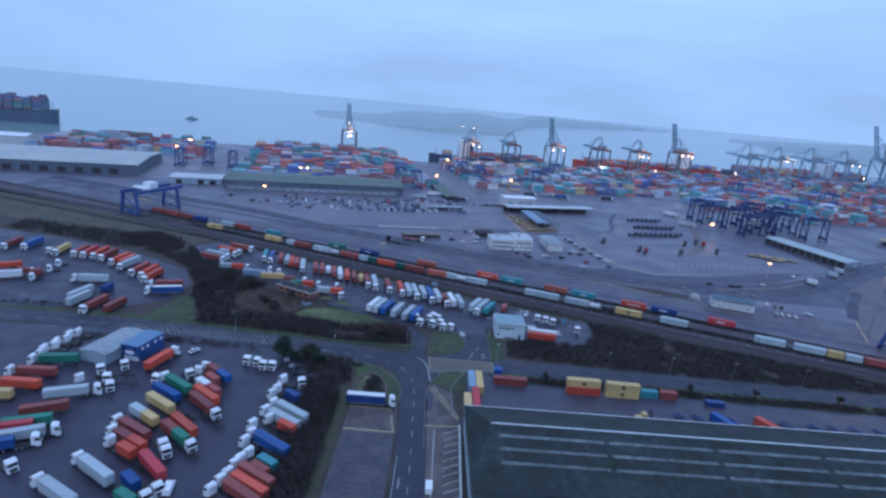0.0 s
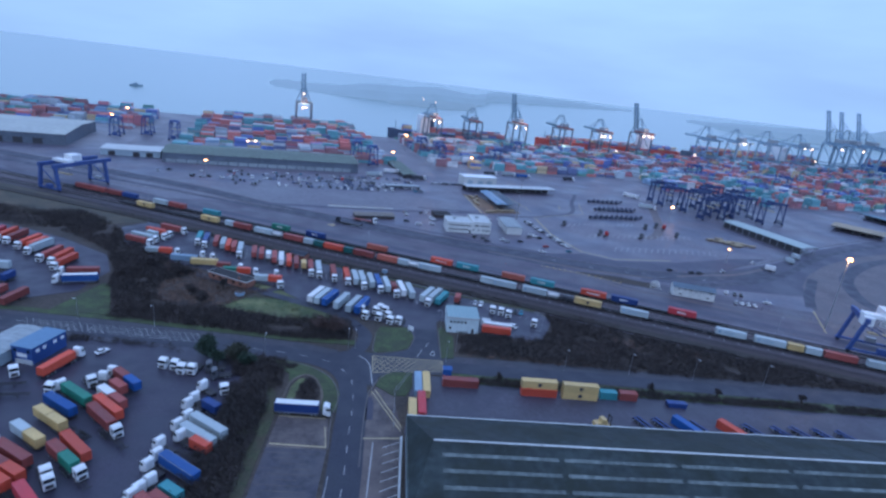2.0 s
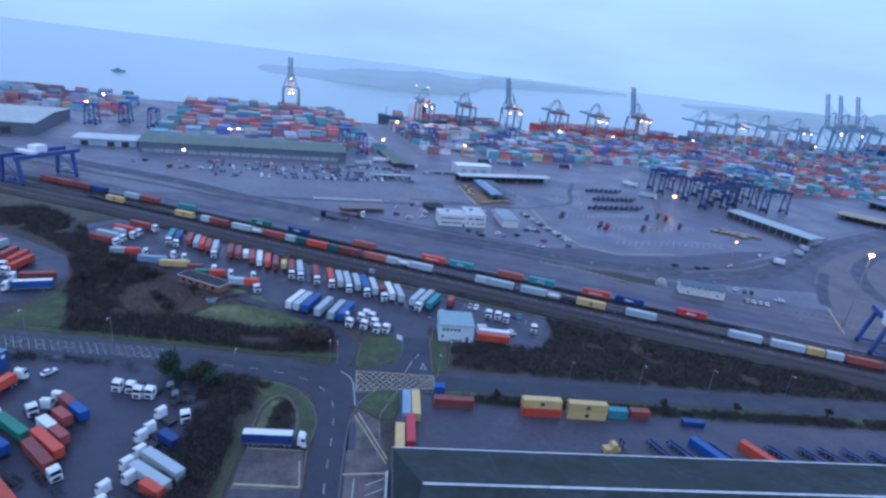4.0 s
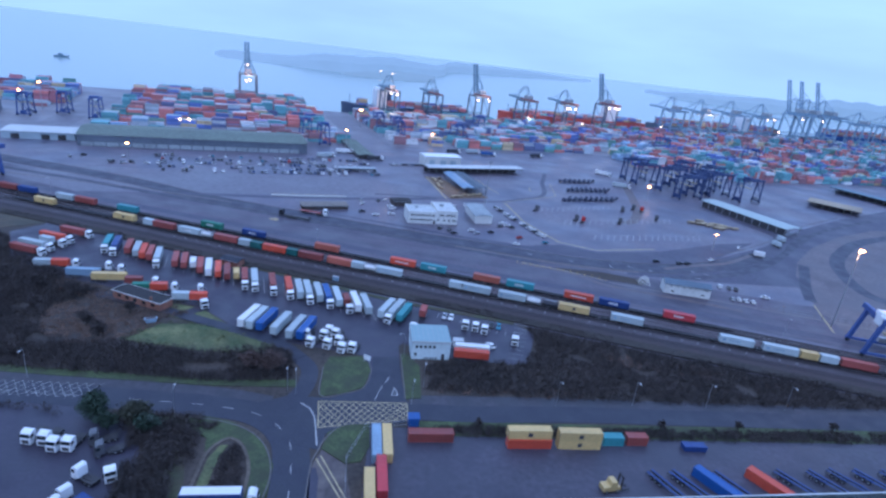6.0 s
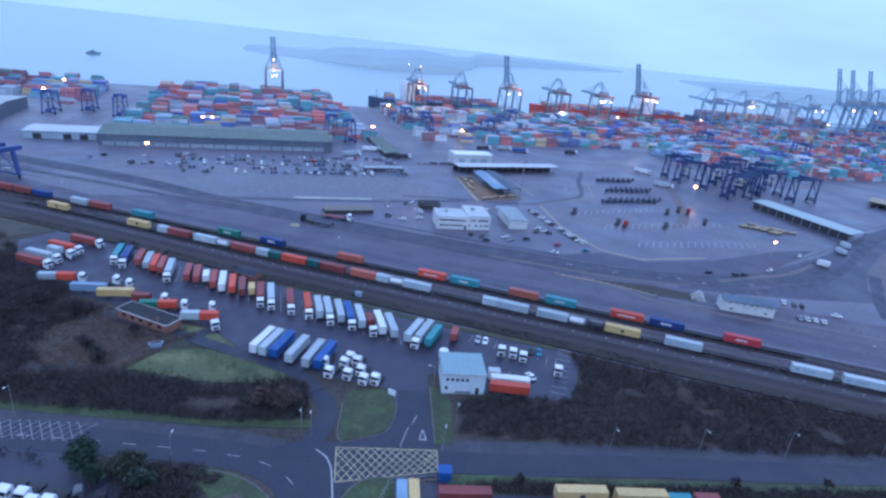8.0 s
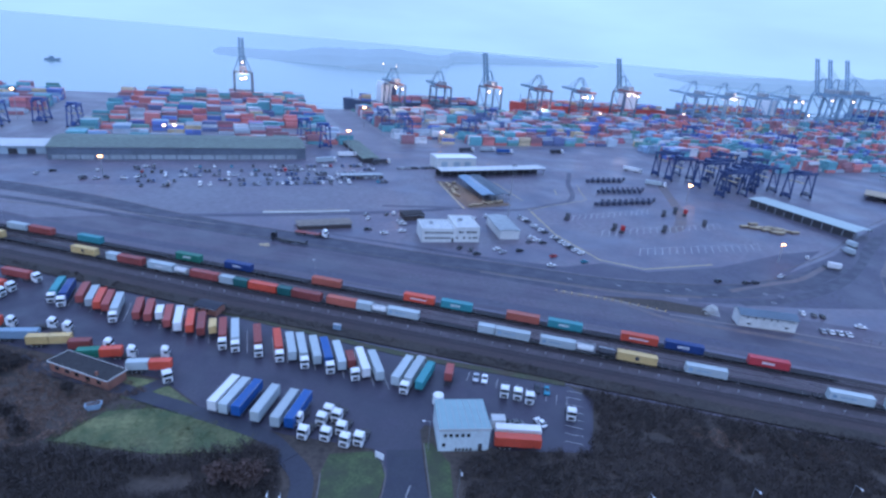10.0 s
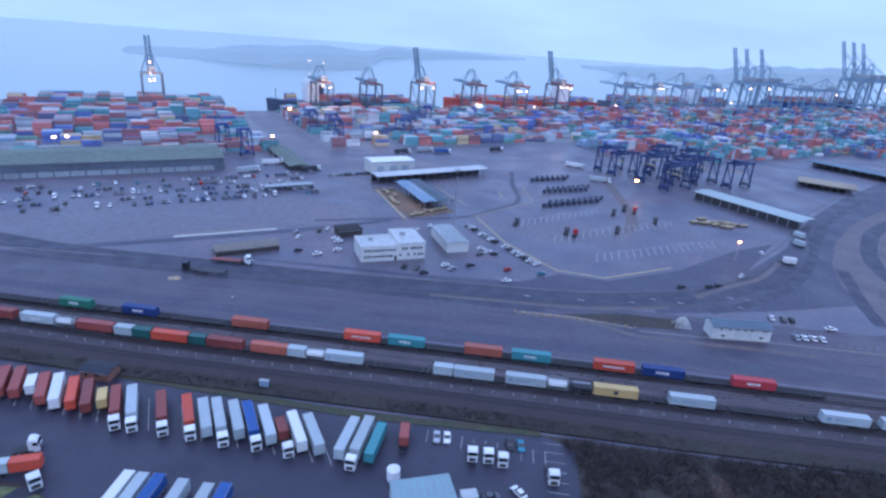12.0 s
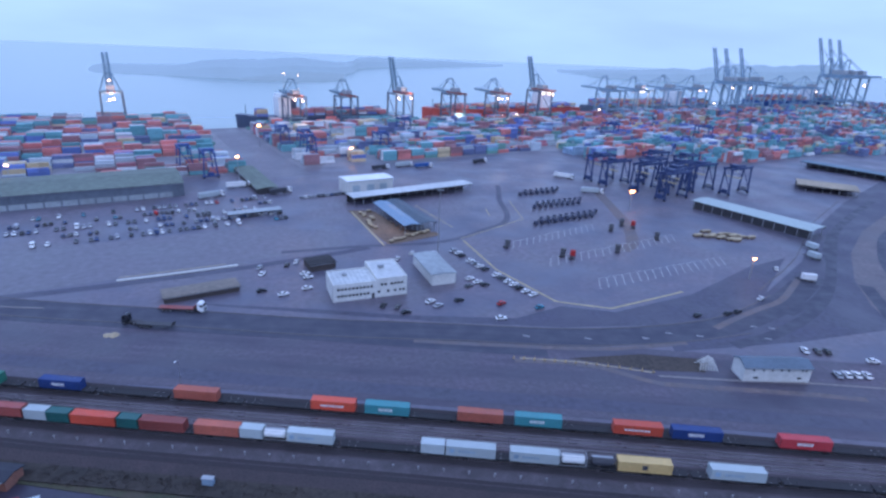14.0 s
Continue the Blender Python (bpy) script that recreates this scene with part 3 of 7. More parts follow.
grass([(-330, 405), (-240, 372), (-175, 345), (-130, 325), (-125, 322), (-150, 304), (-200, 318), (-280, 335)], paint("brown_winter_field", (0.098, 0.078, 0.054), 0.95, scale=1.2, vary=0.5, patch=(0.064, 0.060, 0.046), size=14.0), "rough brown-green field beside the railway", 0.12)
grass([*shifted([(-80, 302), (-28, 279), (27, 255), (70, 241)], -0.9), (70.6, 242.6), (27.6, 256.4), (-27.5, 280.4), (-79.5, 303.4)], VERGE, "thin olive grass verge behind the parked trailers", 0.2)


grass([(28, 177.6), (330, 173), (330, 177.2), (150, 181.8), (28, 183.3)], GRASS, "dark grass strip along the yard fence", 0.12)


ribbon("road", smooth_line([(-84, 254), (-68, 246.5), (-56, 242), (-47.8, 238), (-34.7, 232), (-22.5, 226.3), (-11.5, 220.3), (-5, 213)]), 4.2, 0.235, ROADM, "narrow dark asphalt track past the brick hut")
ribbon("road", smooth_line([(-46, 237.5), (-43.5, 241), (-40, 243.5)]), 4.0, 0.242, ROADM, "short asphalt spur beside the brick hut")


ribbon("kerb", [(12.6, -60), (12.7, 120), (12.9, 147)], 0.5, 1.0, ROOFL, "low whitened wall beside the warehouse", "kerb", 0.9)


def kerb(line, label="pale concrete kerb"):
    ribbon("kerb", line, 0.3, 0.22, KERB, label, "kerb", 0.3)


kerb([(p[0] + 0, p[1]) for p in smooth_line([(-6.0, 141), (-6.9, 154), (-6.2, 164), (-8.6, 172.6), (-13.6, 178.6), (-21, 182.2), (-32, 184.2), (-48, 186.6)])])
kerb(smooth_line([(26.0, 193), (26.0, 205), (26.0, 217)]))
kerb(smooth_line([(2.2, 208), (2.3, 194), (8.7, 194.8), (14.3, 198), (16.5, 206.6), (15.7, 211.5)], 4))
kerb(smooth_line([(2.6, 135), (2.2, 150), (2.3, 166), (3.6, 171.6), (5, 176), (9, 181), (15.5, 181.9)], 4))


# ---- road markings ----
def marks(name, quads, material, label, z=0.125):
    """Flat painted marks, each a bar from a to b of a width."""
    bm = bmesh.new()
    for ax, ay, bx, by, w in quads:
        beam(bm, (ax, ay, z), (bx, by, z), w, 0.012)
    return tagged(new(name, mesh_of(bm, name, material)), label, "road marking", kind="structure")


def dashes(line, on_len, off_len, w):
    out, acc = [], 0.0
    for (ax, ay), (bx, by) in zip(line, line[1:]):
        seg = math.hypot(bx - ax, by - ay)
        d = 0.0
        while d < seg:
            step = min(seg - d, (on_len if acc < on_len else on_len + off_len) - acc)
            if acc < on_len and step > 0.05:
                out.append((ax + (bx - ax) * d / seg, ay + (by - ay) * d / seg, ax + (bx - ax) * (d + step) / seg, ay + (by - ay) * (d + step) / seg, w))
            d += max(step, 0.01)
            acc += max(step, 0.01)
            if acc >= on_len + off_len - 1e-6:
                acc = 0.0
    return out


marks("road_marking", dashes(MAIN, 3.0, 5.0, 0.16), LINE, "dashed white centre line")
marks("road_marking", [(-2.5, 190.4, 0.2, 188, 0.3), (0.2, 188, 1.7, 184.5, 0.32), (1.7, 184.5, 2.5, 179, 0.34), (2.5, 179, 3.2, 173.4, 0.34)], LINE, "white give-way edge line")
marks("road_marking", [(17.4, 192.2, 19.6, 199, 0.2), (20.6, 200.4, 21.8, 203.6, 0.2), (22.2, 194.6, 23.2, 198.4, 0.25), (23.2, 198.4, 24.0, 194.6, 0.25), (22.2, 194.6, 24.0, 194.6, 0.25)], LINE, "white give-way triangle and lane line")
marks("road_marking", [(-21.0 + 2.2 * (k % 3), 138.6 - 1.9 * k, -7.6 - 1.3 * (k * 7 % 4), 138.6 - 1.9 * k, 0.22) for k in range(26)], CONCRETE, "worn pale joints across the lorry lane", 0.085)
cells = []
A0, A1, B0, B1 = (2.2, 191.2), (2.9, 180.2), (26.3, 191), (26.2, 184)
for k in range(13):
    f = k / 12
    top = (A0[0] + (B0[0] - A0[0]) * f, A0[1] + (B0[1] - A0[1]) * f)
    for g in (f - 0.3, f + 0.3):
        h = min(1, max(0, g))
        c = abs(h - f) / 0.3
        low = (A1[0] + (B1[0] - A1[0]) * h, A1[1] + (B1[1] - A1[1]) * h)
        t2 = (A0[0] + (B0[0] - A0[0]) * h, A0[1] + (B0[1] - A0[1]) * h)
        end = (t2[0] + (low[0] - t2[0]) * c, t2[1] + (low[1] - t2[1]) * c)
        if c > 0.02:
            cells.append((*top, *end, 0.22))
    low = (A1[0] + (B1[0] - A1[0]) * f, A1[1] + (B1[1] - A1[1]) * f)
    for g in (f - 0.3, f + 0.3):
        h = min(1, max(0, g))
        c = abs(h - f) / 0.3
        t2 = (A0[0] + (B0[0] - A0[0]) * h, A0[1] + (B0[1] - A0[1]) * h)
        l2 = (A1[0] + (B1[0] - A1[0]) * h, A1[1] + (B1[1] - A1[1]) * h)
        end = (l2[0] + (t2[0] - l2[0]) * c, l2[1] + (t2[1] - l2[1]) * c)
        if 0.02 < c < 0.98:
            cells.append((*low, *end, 0.22))
cells += [(*A0, *A1, 0.35), (*A0, *B0, 0.3), (*A1, *B1, 0.3), (*B0, *B1, 0.35)]
marks("road_marking", cells, YLINE, "pale yellow hatched box junction")
hatch = []
for k in range(27):
    hx, hy = -116 + 2.2 * k, 192.9 - 0.075 * k
    hatch += [(hx, hy, hx + 4.4, hy + 6.2, 0.10), (hx, hy + 6.4, hx + 4.4, hy - 0.1, 0.10)]
marks("road_marking", hatch, LINE, "pale hatched road marking")
marks("road_marking", [(-21, 141.8, -6.5, 141.6, 0.5), (-21.2, 153.8, -8.4, 153.7, 0.3), (-8, 150, -6.6, 141.6, 0.3), (2.6, 146.2, 12.9, 147.2, 0.5), (3.4, 169, 12.6, 150.5, 0.35), (4.4, 170, 12.9, 152, 0.35)], YLINE, "worn yellow bay line on concrete")
marks("road_marking", [(5.4, 145, 5.0, 92, 0.3)] + [(8.2, 143 - 3.2 * k, 12.4, 145.5 - 3.2 * k, 0.25) for k in range(15)], LINE, "white parking bay lines")
marks("road_marking", [(-2.6, 112, -2.6, 108, 0.3), (0.8, 112, 0.8, 108, 0.3), (-3.4, 110.5, -1.8, 110.5, 0.5), (0.0, 110.5, 1.6, 110.5, 0.5), (-3.2, 122, -3.2, 118, 0.3), (-4.7, 104, -4.5, 131, 0.15)], LINE, "white lane arrows")
bays = []
for k in range(26):
    x, y = -88 + 4.15 * k, 299.5 - 1.86 * k
    bays.append((x, y - 1, x + 2.6, y - 14, 0.15))
marks("road_marking", bays, LINE, "thin white lorry bay lines", 0.075)
obs = [(70.6 - 1.1 * k, 241 - 3.0 * k, 75.0 - 1.1 * k, 239.4 - 3.0 * k, 0.14) for k in range(9)] + [(42.5 + 2.6 * k, 247.4 - 1.25 * k, 40.9 + 2.6 * k, 243.2 - 1.25 * k, 0.14) for k in range(11)]
marks("road_marking", obs, LINE, "thin white parking bay lines", 0.075)
pb = []
for ax, ay, bx, by, n in ((128.4, 400.6, 184.4, 420.1, 13), (136.0, 375.2, 218.4, 395.4, 18), (145.0, 348.2, 219.9, 361.1, 17)):
    for k in range(n + 1):
        px, py = ax + (bx - ax) * k / n, ay + (by - ay) * k / n
        pb.append((px, py, px + 5.0, py + 10.0, 0.3))
    pb.append((ax + 5, ay + 10, bx + 5, by + 10, 0.2))
marks("road_marking", pb, LINE, "white lorry bay lines on concrete", 0.05)
marks("road_marking", [(x - 0.95, y + 0.6, x + 0.95, y - 0.6, 0.5) for x, y in ((137.8, 307.9), (158, 305.2), (180.7, 298.3), (188.7, 304.3), (182.8, 306.9), (148.3, 309.4), (118, 312), (98, 318))], LINE, "white lane marks on the port road", 0.065)
# the bar from 59.8, 475 paints the warm lamplight beside the open shed
marks("road_marking", [(108, 416, 110, 376, 1.1), (110, 376, 121, 341, 1.1), (121, 341, 139, 331, 1.1), (139, 331, 178, 339, 1.1), (90, 305.5, 108, 299, 0.5), (108, 299, 127, 288.5, 0.5), (-42, 396, -3, 403.6, 0.6), *marks_loop, (59.8, 475, 67.6, 415.3, 1.1), (99.4, 483, 109, 438, 0.7), (107.4, 418.7, 154, 446, 0.6), (154, 446, 162, 486, 0.5), (137, 455, 140, 470, 0.6)], YLINE, "worn yellow boundary line", 0.06)
ribbon("pavement", smooth_line([(170, 526), (166, 514), (156, 487), (149, 458), (140, 441), (126, 432), (110, 421), (90, 415), (57, 416), (20, 414)]), 3.4, 0.05, JUNCTION, "dark tyre-worn lane round the standing ground", "pavement", 0.02)
RUSTLIT = paint("rust_lamplit_tarmac", (0.130, 0.096, 0.092), 0.6, scale=2.0, vary=0.4, patch=(0.112, 0.094, 0.104), size=6.0)
# orange lamplight on the ground, painted as a tinted lane
ribbon("pavement", smooth_line([(236, 500), (231, 488), (221, 458), (209, 425), (194, 398), (182, 388)]), 6.5, 0.042, RUSTLIT, "rust-stained lane across the lorry ground", "pavement", 0.02)
ribbon("pavement", smooth_line([(168, 309), (182, 314), (198, 319), (214, 324), (240, 340)]), 2.6, 0.05, RUSTLIT, "rust-stained strip through the junction", "pavement", 0.02)
ribbon("pavement", smooth_line([(150, 302), (120, 304.5), (86, 314.5), (60, 323)]), 2.2, 0.05, RUSTLIT, "rust-stained kerb edge of the port road", "pavement", 0.02)


# ---- railway tracks ----
def track(line, off, label):
    t = thing("railway_track", label, "railway track", pose(0, 0, 0), "railway tracks", "structure")
    pts = [Vector((*p, 0)) for p in shifted(line, off)]
    for side in (-0.72, 0.72):
        bm = bmesh.new()
        for a, b in zip(pts, pts[1:]):
            beam(bm, a + RN * side + Vector((0, 0, 0.30)), b + RN * side + Vector((0, 0, 0.30)), 0.09, 0.16)
        part("rail", bm, RAIL, t)
    bm = bmesh.new()
    for a, b in zip(pts, pts[1:]):
        n = int((b - a).length / 0.75)
        for k in range(n):
            c = a + (b - a) * (k / n)
            if -190 < c.x < 215:
                beam(bm, c - RN * 1.3 + Vector((0, 0, 0.13)), c + RN * 1.3 + Vector((0, 0, 0.13)), 0.26, 0.18)
    tagged(part("sleepers", bm, SLEEPER, t, "worn concrete sleepers"), kind="stuff")


for off, ln in ((1.22, UP), (-3.4, UP), (6.2, LO), (1.22, LO)):
    track(ln, off, "steel rails on concrete sleepers in ballast")


# ---- shipping containers ----
def corrugated(length, w=2.44, h=2.6):
    """A steel box, drawn along its length, whose long sides and roof are folded."""
    bm = bmesh.new()
    n = int(length / 0.28)
    rings = []
    for k in range(4 * n + 1):
        x = -length / 2 + 0.08 + (length - 0.16) * k / (4 * n)
        d = 0.036 if k % 4 in (1, 2) else 0.0
        y, top = w / 2 - 0.03 - d, h - 0.035 - d * 0.6
        rings.append([bm.verts.new(q) for q in ((x, -y, 0.14), (x, -y, top), (x, y, top), (x, y, 0.14))])
    for a, b in zip(rings, rings[1:]):
        for i in range(4):
            bm.faces.new((a[i], a[(i + 1) % 4], b[(i + 1) % 4], b[i]))
    bm.faces.new(rings[0][::-1]), bm.faces.new(rings[-1])
    bmesh.ops.recalc_face_normals(bm, faces=bm.faces)
    return bm


def cage(length, w=2.44, h=2.6):
    bm = bmesh.new()
    for x in (-length / 2, length / 2 - 0.14):
        for y in (-w / 2, w / 2 - 0.14):
            box(bm, x, x + 0.14, y, y + 0.14, 0, h)
        for z in (0, h - 0.12):
            box(bm, x, x + 0.14, -w / 2 + 0.14, w / 2 - 0.14, z, z + 0.12)
    for y in (-w / 2, w / 2 - 0.1):
        for z, hh in ((0, 0.16), (h - 0.1, 0.1)):
            box(bm, -length / 2 + 0.14, length / 2 - 0.14, y, y + 0.1, z, z + hh)
    return bm


def smooth_body(length, w=2.5, z0=1.0, z1=4.0):
    bm = boxes((-length / 2, length / 2, -w / 2, w / 2, z0, z1), bevel=0.05)
    return bm


CMESH = {}


def once(key, maker, *mats):
    if key not in CMESH:
        CMESH[key] = mesh_of(maker(), str(key[0]), *mats)
    return CMESH[key]


def cbox(parent, length, col, at, mark=None):
    """The steel box itself, as parts under parent."""
    mat = COLORS[col]
    part("body", once(("body", length), lambda: corrugated(length), mat), mat, parent, at=at)
    part("frame", once(("frame", length), lambda: cage(length), mat), mat, parent, at=at)
    for s in (-1, 1):
        part("door", once(("door",), lambda: boxes((-0.03, 0.03, 0.03, 1.06, 0.14, 2.46), bevel=0.012), mat), mat, parent, at=at @ pose(-length / 2 + 0.05, -0.0 if s > 0 else -1.09, 0))
        if parent.name.startswith("shipping"):
            part("lock_rod", once(("lock_rod",), lambda: tube(bmesh.new(), (0, 0, 0.1), (0, 0, 2.5), 0.025, n=6), STEEL), STEEL, parent, at=at @ pose(-length / 2 - 0.0, 0.6 * s, 0))
    if mark:
        rel = length / 12.19
        kind, tone = mark
        rows = {"bars": [(-2.2 + 0.55 * k, 0.40, 0.95, 1.75) for k in range(7)], "square": [(-0.6, 1.2, 0.75, 1.9)],
                "wide": [(-3.4 + 0.82 * k, 0.60, 1.0, 1.55) for k in range(8)],
                "star": [(-5.2, 1.2, 0.7, 1.9)] + [(-3.0 + 0.72 * k, 0.5, 1.0, 1.6) for k in range(6)]}[kind]
        for x, wd, z0, z1 in rows:
            part("logo_bar", once(("logo_bar", wd, z0), lambda: boxes((0, wd, -1.24, -1.19, z0, z1)), COLORS[tone]), COLORS[tone], parent, "plain painted logo bar", at @ pose(x * rel, 0, 0))


def container(x0, x1, line, col, mark=None, z=1.2):
    """A container on a wagon of the train, from x0 to x1 along the line, shortened to fit the camera's view."""
    length = 12.19 if x1 - x0 > 8.5 else 6.06
    mid = on(line, (x0 + x1) / 2, 1.22)
    visible = (x1 - x0) / 0.937
    size = "forty-foot" if length > 10 else "twenty-foot"
    c = thing("shipping_container", f"{SAID[col]} steel {size} container on a rail wagon", "container",
              Matrix.Translation((mid.x, mid.y, z)) @ pose(0, 0, 0, 0, 0, -20.7), "containers on the trains")
    cbox(c, length, col, Matrix.Diagonal((min(1.0, visible / length), 1, 1, 1)), mark)
    return c


def tank(x0, x1, line, col):
    mid = on(line, (x0 + x1) / 2, 1.22)
    c = thing("tank_container", f"{SAID[col]} tank container in a steel frame on a rail wagon", "tank container",
              Matrix.Translation((mid.x, mid.y, 1.2)) @ pose(0, 0, 0, 0, 0, -20.7))
    bm = tube(bmesh.new(), (-2.6, 0, 1.3), (2.6, 0, 1.3), 1.12, n=20)
    bmesh.ops.bevel(bm, geom=[e for e in bm.edges if len(e.link_faces) == 2 and any(len(f.verts) > 6 for f in e.link_faces)], offset=0.25, segments=3, affect="EDGES")
    part("tank", bm, COLORS[col], c)
    part("frame", once(("frame", 6.06), lambda: cage(6.06), STEEL), STEEL if col == "w" else FRAMEB, c)
    part("walkway", boxes((-2.4, 2.4, -0.3, 0.3, 2.42, 2.5)), STEEL, c)


for x0, x1, col, mark in (
        (-197, -186.5, "r", None), (-186, -175.5, "r", None), (-173.7, -163.2, "r", None), (-162.6, -153, "n", None), (-141, -132, "s", None), (-130.6, -120, "r", None),
        (-107.7, -97.5, "t", None), (-64, -54, "g", ("bars", "w")), (-43.6, -33, "n", ("bars", "w")), (-9.0, 1.8, "c", None),
        (25.2, 36, "o", ("wide", "w")), (38.4, 49.1, "t", ("bars", "w")), (60.8, 71.7, "c", None), (74.5, 85.6, "t", ("bars", "w")), (97.7, 109, "o", ("wide", "w")), (111.1, 122.6, "n", ("bars", "w")), (135.3, 147, "d", ("bars", "w"))):
    container(x0, x1, UP, col, mark)
for x0, x1, col, mark in (
        (-146.7, -136.4, "y", ("square", "k")), (-104.3, -94, "y", ("square", "k")), (-89, -84.4, "s", None), (-84.0, -73.8, "r", None), (-71.3, -61.2, "s", ("bars", "w")),
        (-54, -43, "r", None), (-42.4, -37.1, "s", None), (-36.9, -31.6, "v", None), (-31.2, -20.7, "o", None), (-20.3, -15.4, "v", None), (-15, -4.7, "r", None), (-2.3, 8.0, "c", None),
        (8.2, 13.4, "s", None), (18.7, 29.3, "s", ("star", "e")), (48.8, 54.0, "s", None), (54.3, 65.1, "s", ("star", "e")), (68.2, 78.8, "s", ("star", "e")),
        (91.1, 102.6, "y", ("square", "k")), (110.5, 122.0, "s", ("star", "e")), (148.4, 160.2, "s", ("star", "e")), (163, 174.8, "s", ("star", "e")), (175.2, 181, "y", None), (181.6, 187.4, "s", None), (188.2, 199.7, "r", None), (203, 214.5, "s", None), (216, 227.5, "o", None)):
    container(x0, x1, LO, col, mark)
for x0, x1, col in ((-60.6, -55.2, "w"), (13.6, 18.4, "w"), (79.2, 84.4, "w"), (85.4, 90.6, "k")):
    tank(x0, x1, LO, col)


def wagon():
    w = thing("flat_wagon", "low dark skeletal rail wagon on bogies", "rail wagon", pose(0, 0, 0), "wagons of the trains")
    part("deck", boxes((-9.4, 9.4, -1.15, 1.15, 0.92, 1.14), (-9.7, -9.4, -1.2, 1.2, 0.95, 1.16), (9.4, 9.7, -1.2, 1.2, 0.95, 1.16), (-3.3, -3.0, -1.1, 1.1, 1.14, 1.19), (3.0, 3.3, -1.1, 1.1, 1.14, 1.19), (-6.5, -6.2, -1.1, 1.1, 1.14, 1.19), (6.2, 6.5, -1.1, 1.1, 1.14, 1.19)), SOOT, w)
    for s in (-1.05, 1.05):
        part("side_sill", boxes((-9.6, 9.6, s - 0.1, s + 0.1, 0.72, 1.18)), SOOT, w)
    for x in (-7, 7):
        b = part("bogie", boxes((x - 1.3, x + 1.3, -0.95, -0.75, 0.55, 0.85), (x - 1.3, x + 1.3, 0.75, 0.95, 0.55, 0.85), (x - 0.3, x + 0.3, -0.75, 0.75, 0.6, 0.9)), FRAMEB, w)
        for dx in (-0.9, 0.9):
            bm = bmesh.new()
            for y in (-0.74, 0.74):
                tube(bm, (x + dx, y - 0.07, 0.8), (x + dx, y + 0.07, 0.8), 0.42, n=14)
            tube(bm, (x + dx, -0.7, 0.8), (x + dx, 0.7, 0.8), 0.09, n=8)
            part("wheelset", bm, RAIL, b)
    return w


first = wagon()
first.matrix_basis = pose(*on(UP, -190, 1.22), 0, 0, -20.7)
for ln, xs in ((UP, range(-172, 165, 19)), (LO, range(-150, 235, 19))):
    for x in xs:
        copy_thing(first, pose(*on(ln, x, 1.22), 0, 0, -20.7))

# loose containers in the yard behind the warehouse
for x, y, z, turn, length, col, mark, said in (
        (17.6, 173.2, 0.06, 90, 12.19, "e", None, "standing on tarmac"), (20.2, 173.4, 0.06, 90, 12.19, "y", None, "standing on tarmac beside a blue one"),
        (18.6, 162.0, 0.06, 90, 12.19, "d", None, "standing on tarmac"), (15.8, 157.8, 0.06, 90, 12.19, "y", None, "standing on tarmac"),
        (31.4, 176.2, 0.06, 0, 12.19, "r", None, "standing on tarmac at the fence"),
        (56.8, 174.0, 0.06, 0, 12.19, "o", None, "carrying a tan one"), (56.7, 174.5, 2.61, 0, 12.19, "y", ("square", "k"), "stacked on an orange one"),
        (70.2, 173.8, 0.06, -1, 12.19, "y", ("square", "k"), "carrying another tan one"), (70.2, 173.8, 2.61, -1, 12.19, "y", ("square", "k"), "stacked on another tan one"),
        (80.3, 175.2, 0.06, -1, 6.06, "t", None, "standing on tarmac"), (87.2, 175.4, 0.06, -1, 6.06, "r", None, "standing on tarmac")):
    c = thing("shipping_container", f"{SAID[col]} corrugated steel container {said}", "container", pose(x, y, z, 0, 0, turn), "containers in the yard")
    cbox(c, length, col, Matrix.Diagonal((0.95, 0.98, 0.98, 1)), mark)
for x, y, turn, col in ((100.6, 158.6, -62, "b"), (115.2, 158.2, -62, "o")):
    c = thing("shipping_container", f"{SAID[col]} steel container lying askew in the yard", "container", pose(x, y, 0.06, 0, 0, turn))
    cbox(c, 12.19, col, pose(0, 0, 0))


# ---- lorries ----
def wheel_mesh():
    bm = tube(bmesh.new(), (0, -0.16, 0), (0, 0.16, 0), 0.5, n=16)
    for f in bm.faces:
        f.material_index = 0
    tube(bm, (0, -0.18, 0), (0, 0.18, 0), 0.29, n=10)
    for f in bm.faces[18:]:
        f.material_index = 1
    return bm


VEHICLE = 0.93


def wheels(parent, xs, y=1.02):
    me = once(("wheel",), wheel_mesh, BLACK, STEEL)
    for x in xs:
        for s in (-1, 1):
            part("wheel", me, None, parent, at=pose(x, s * y, 0.5))


def axle_mesh():
    bm = wheel_mesh()
    bmesh.ops.translate(bm, verts=list(bm.verts), vec=(0, 1.02, 0))
    two = wheel_mesh()
    bmesh.ops.translate(two, verts=list(two.verts), vec=(0, -1.02, 0))
    me = bpy.data.meshes.new("pair")
    two.to_mesh(me)
    two.free()
    bm.from_mesh(me)
    bpy.data.meshes.remove(me)
    return tube(bm, (0, -0.9, 0), (0, 0.9, 0), 0.09, n=6)


def axles(parent, xs):
    """Axles, each with its two wheels."""
    me = once(("axle",), axle_mesh, BLACK, STEEL)
    for x in xs:
        part("axle", me, None, parent, at=pose(x, 0, 0.5))


def cab_shell():
    return extruded([(0, 0.95), (0, 3.55), (0.3, 3.85), (1.35, 3.8), (1.95, 3.3), (2.2, 2.35), (2.3, 1.5), (2.32, 0.45), (0.9, 0.45), (0.9, 0.95)], -1.24, 1.24, 0.07)


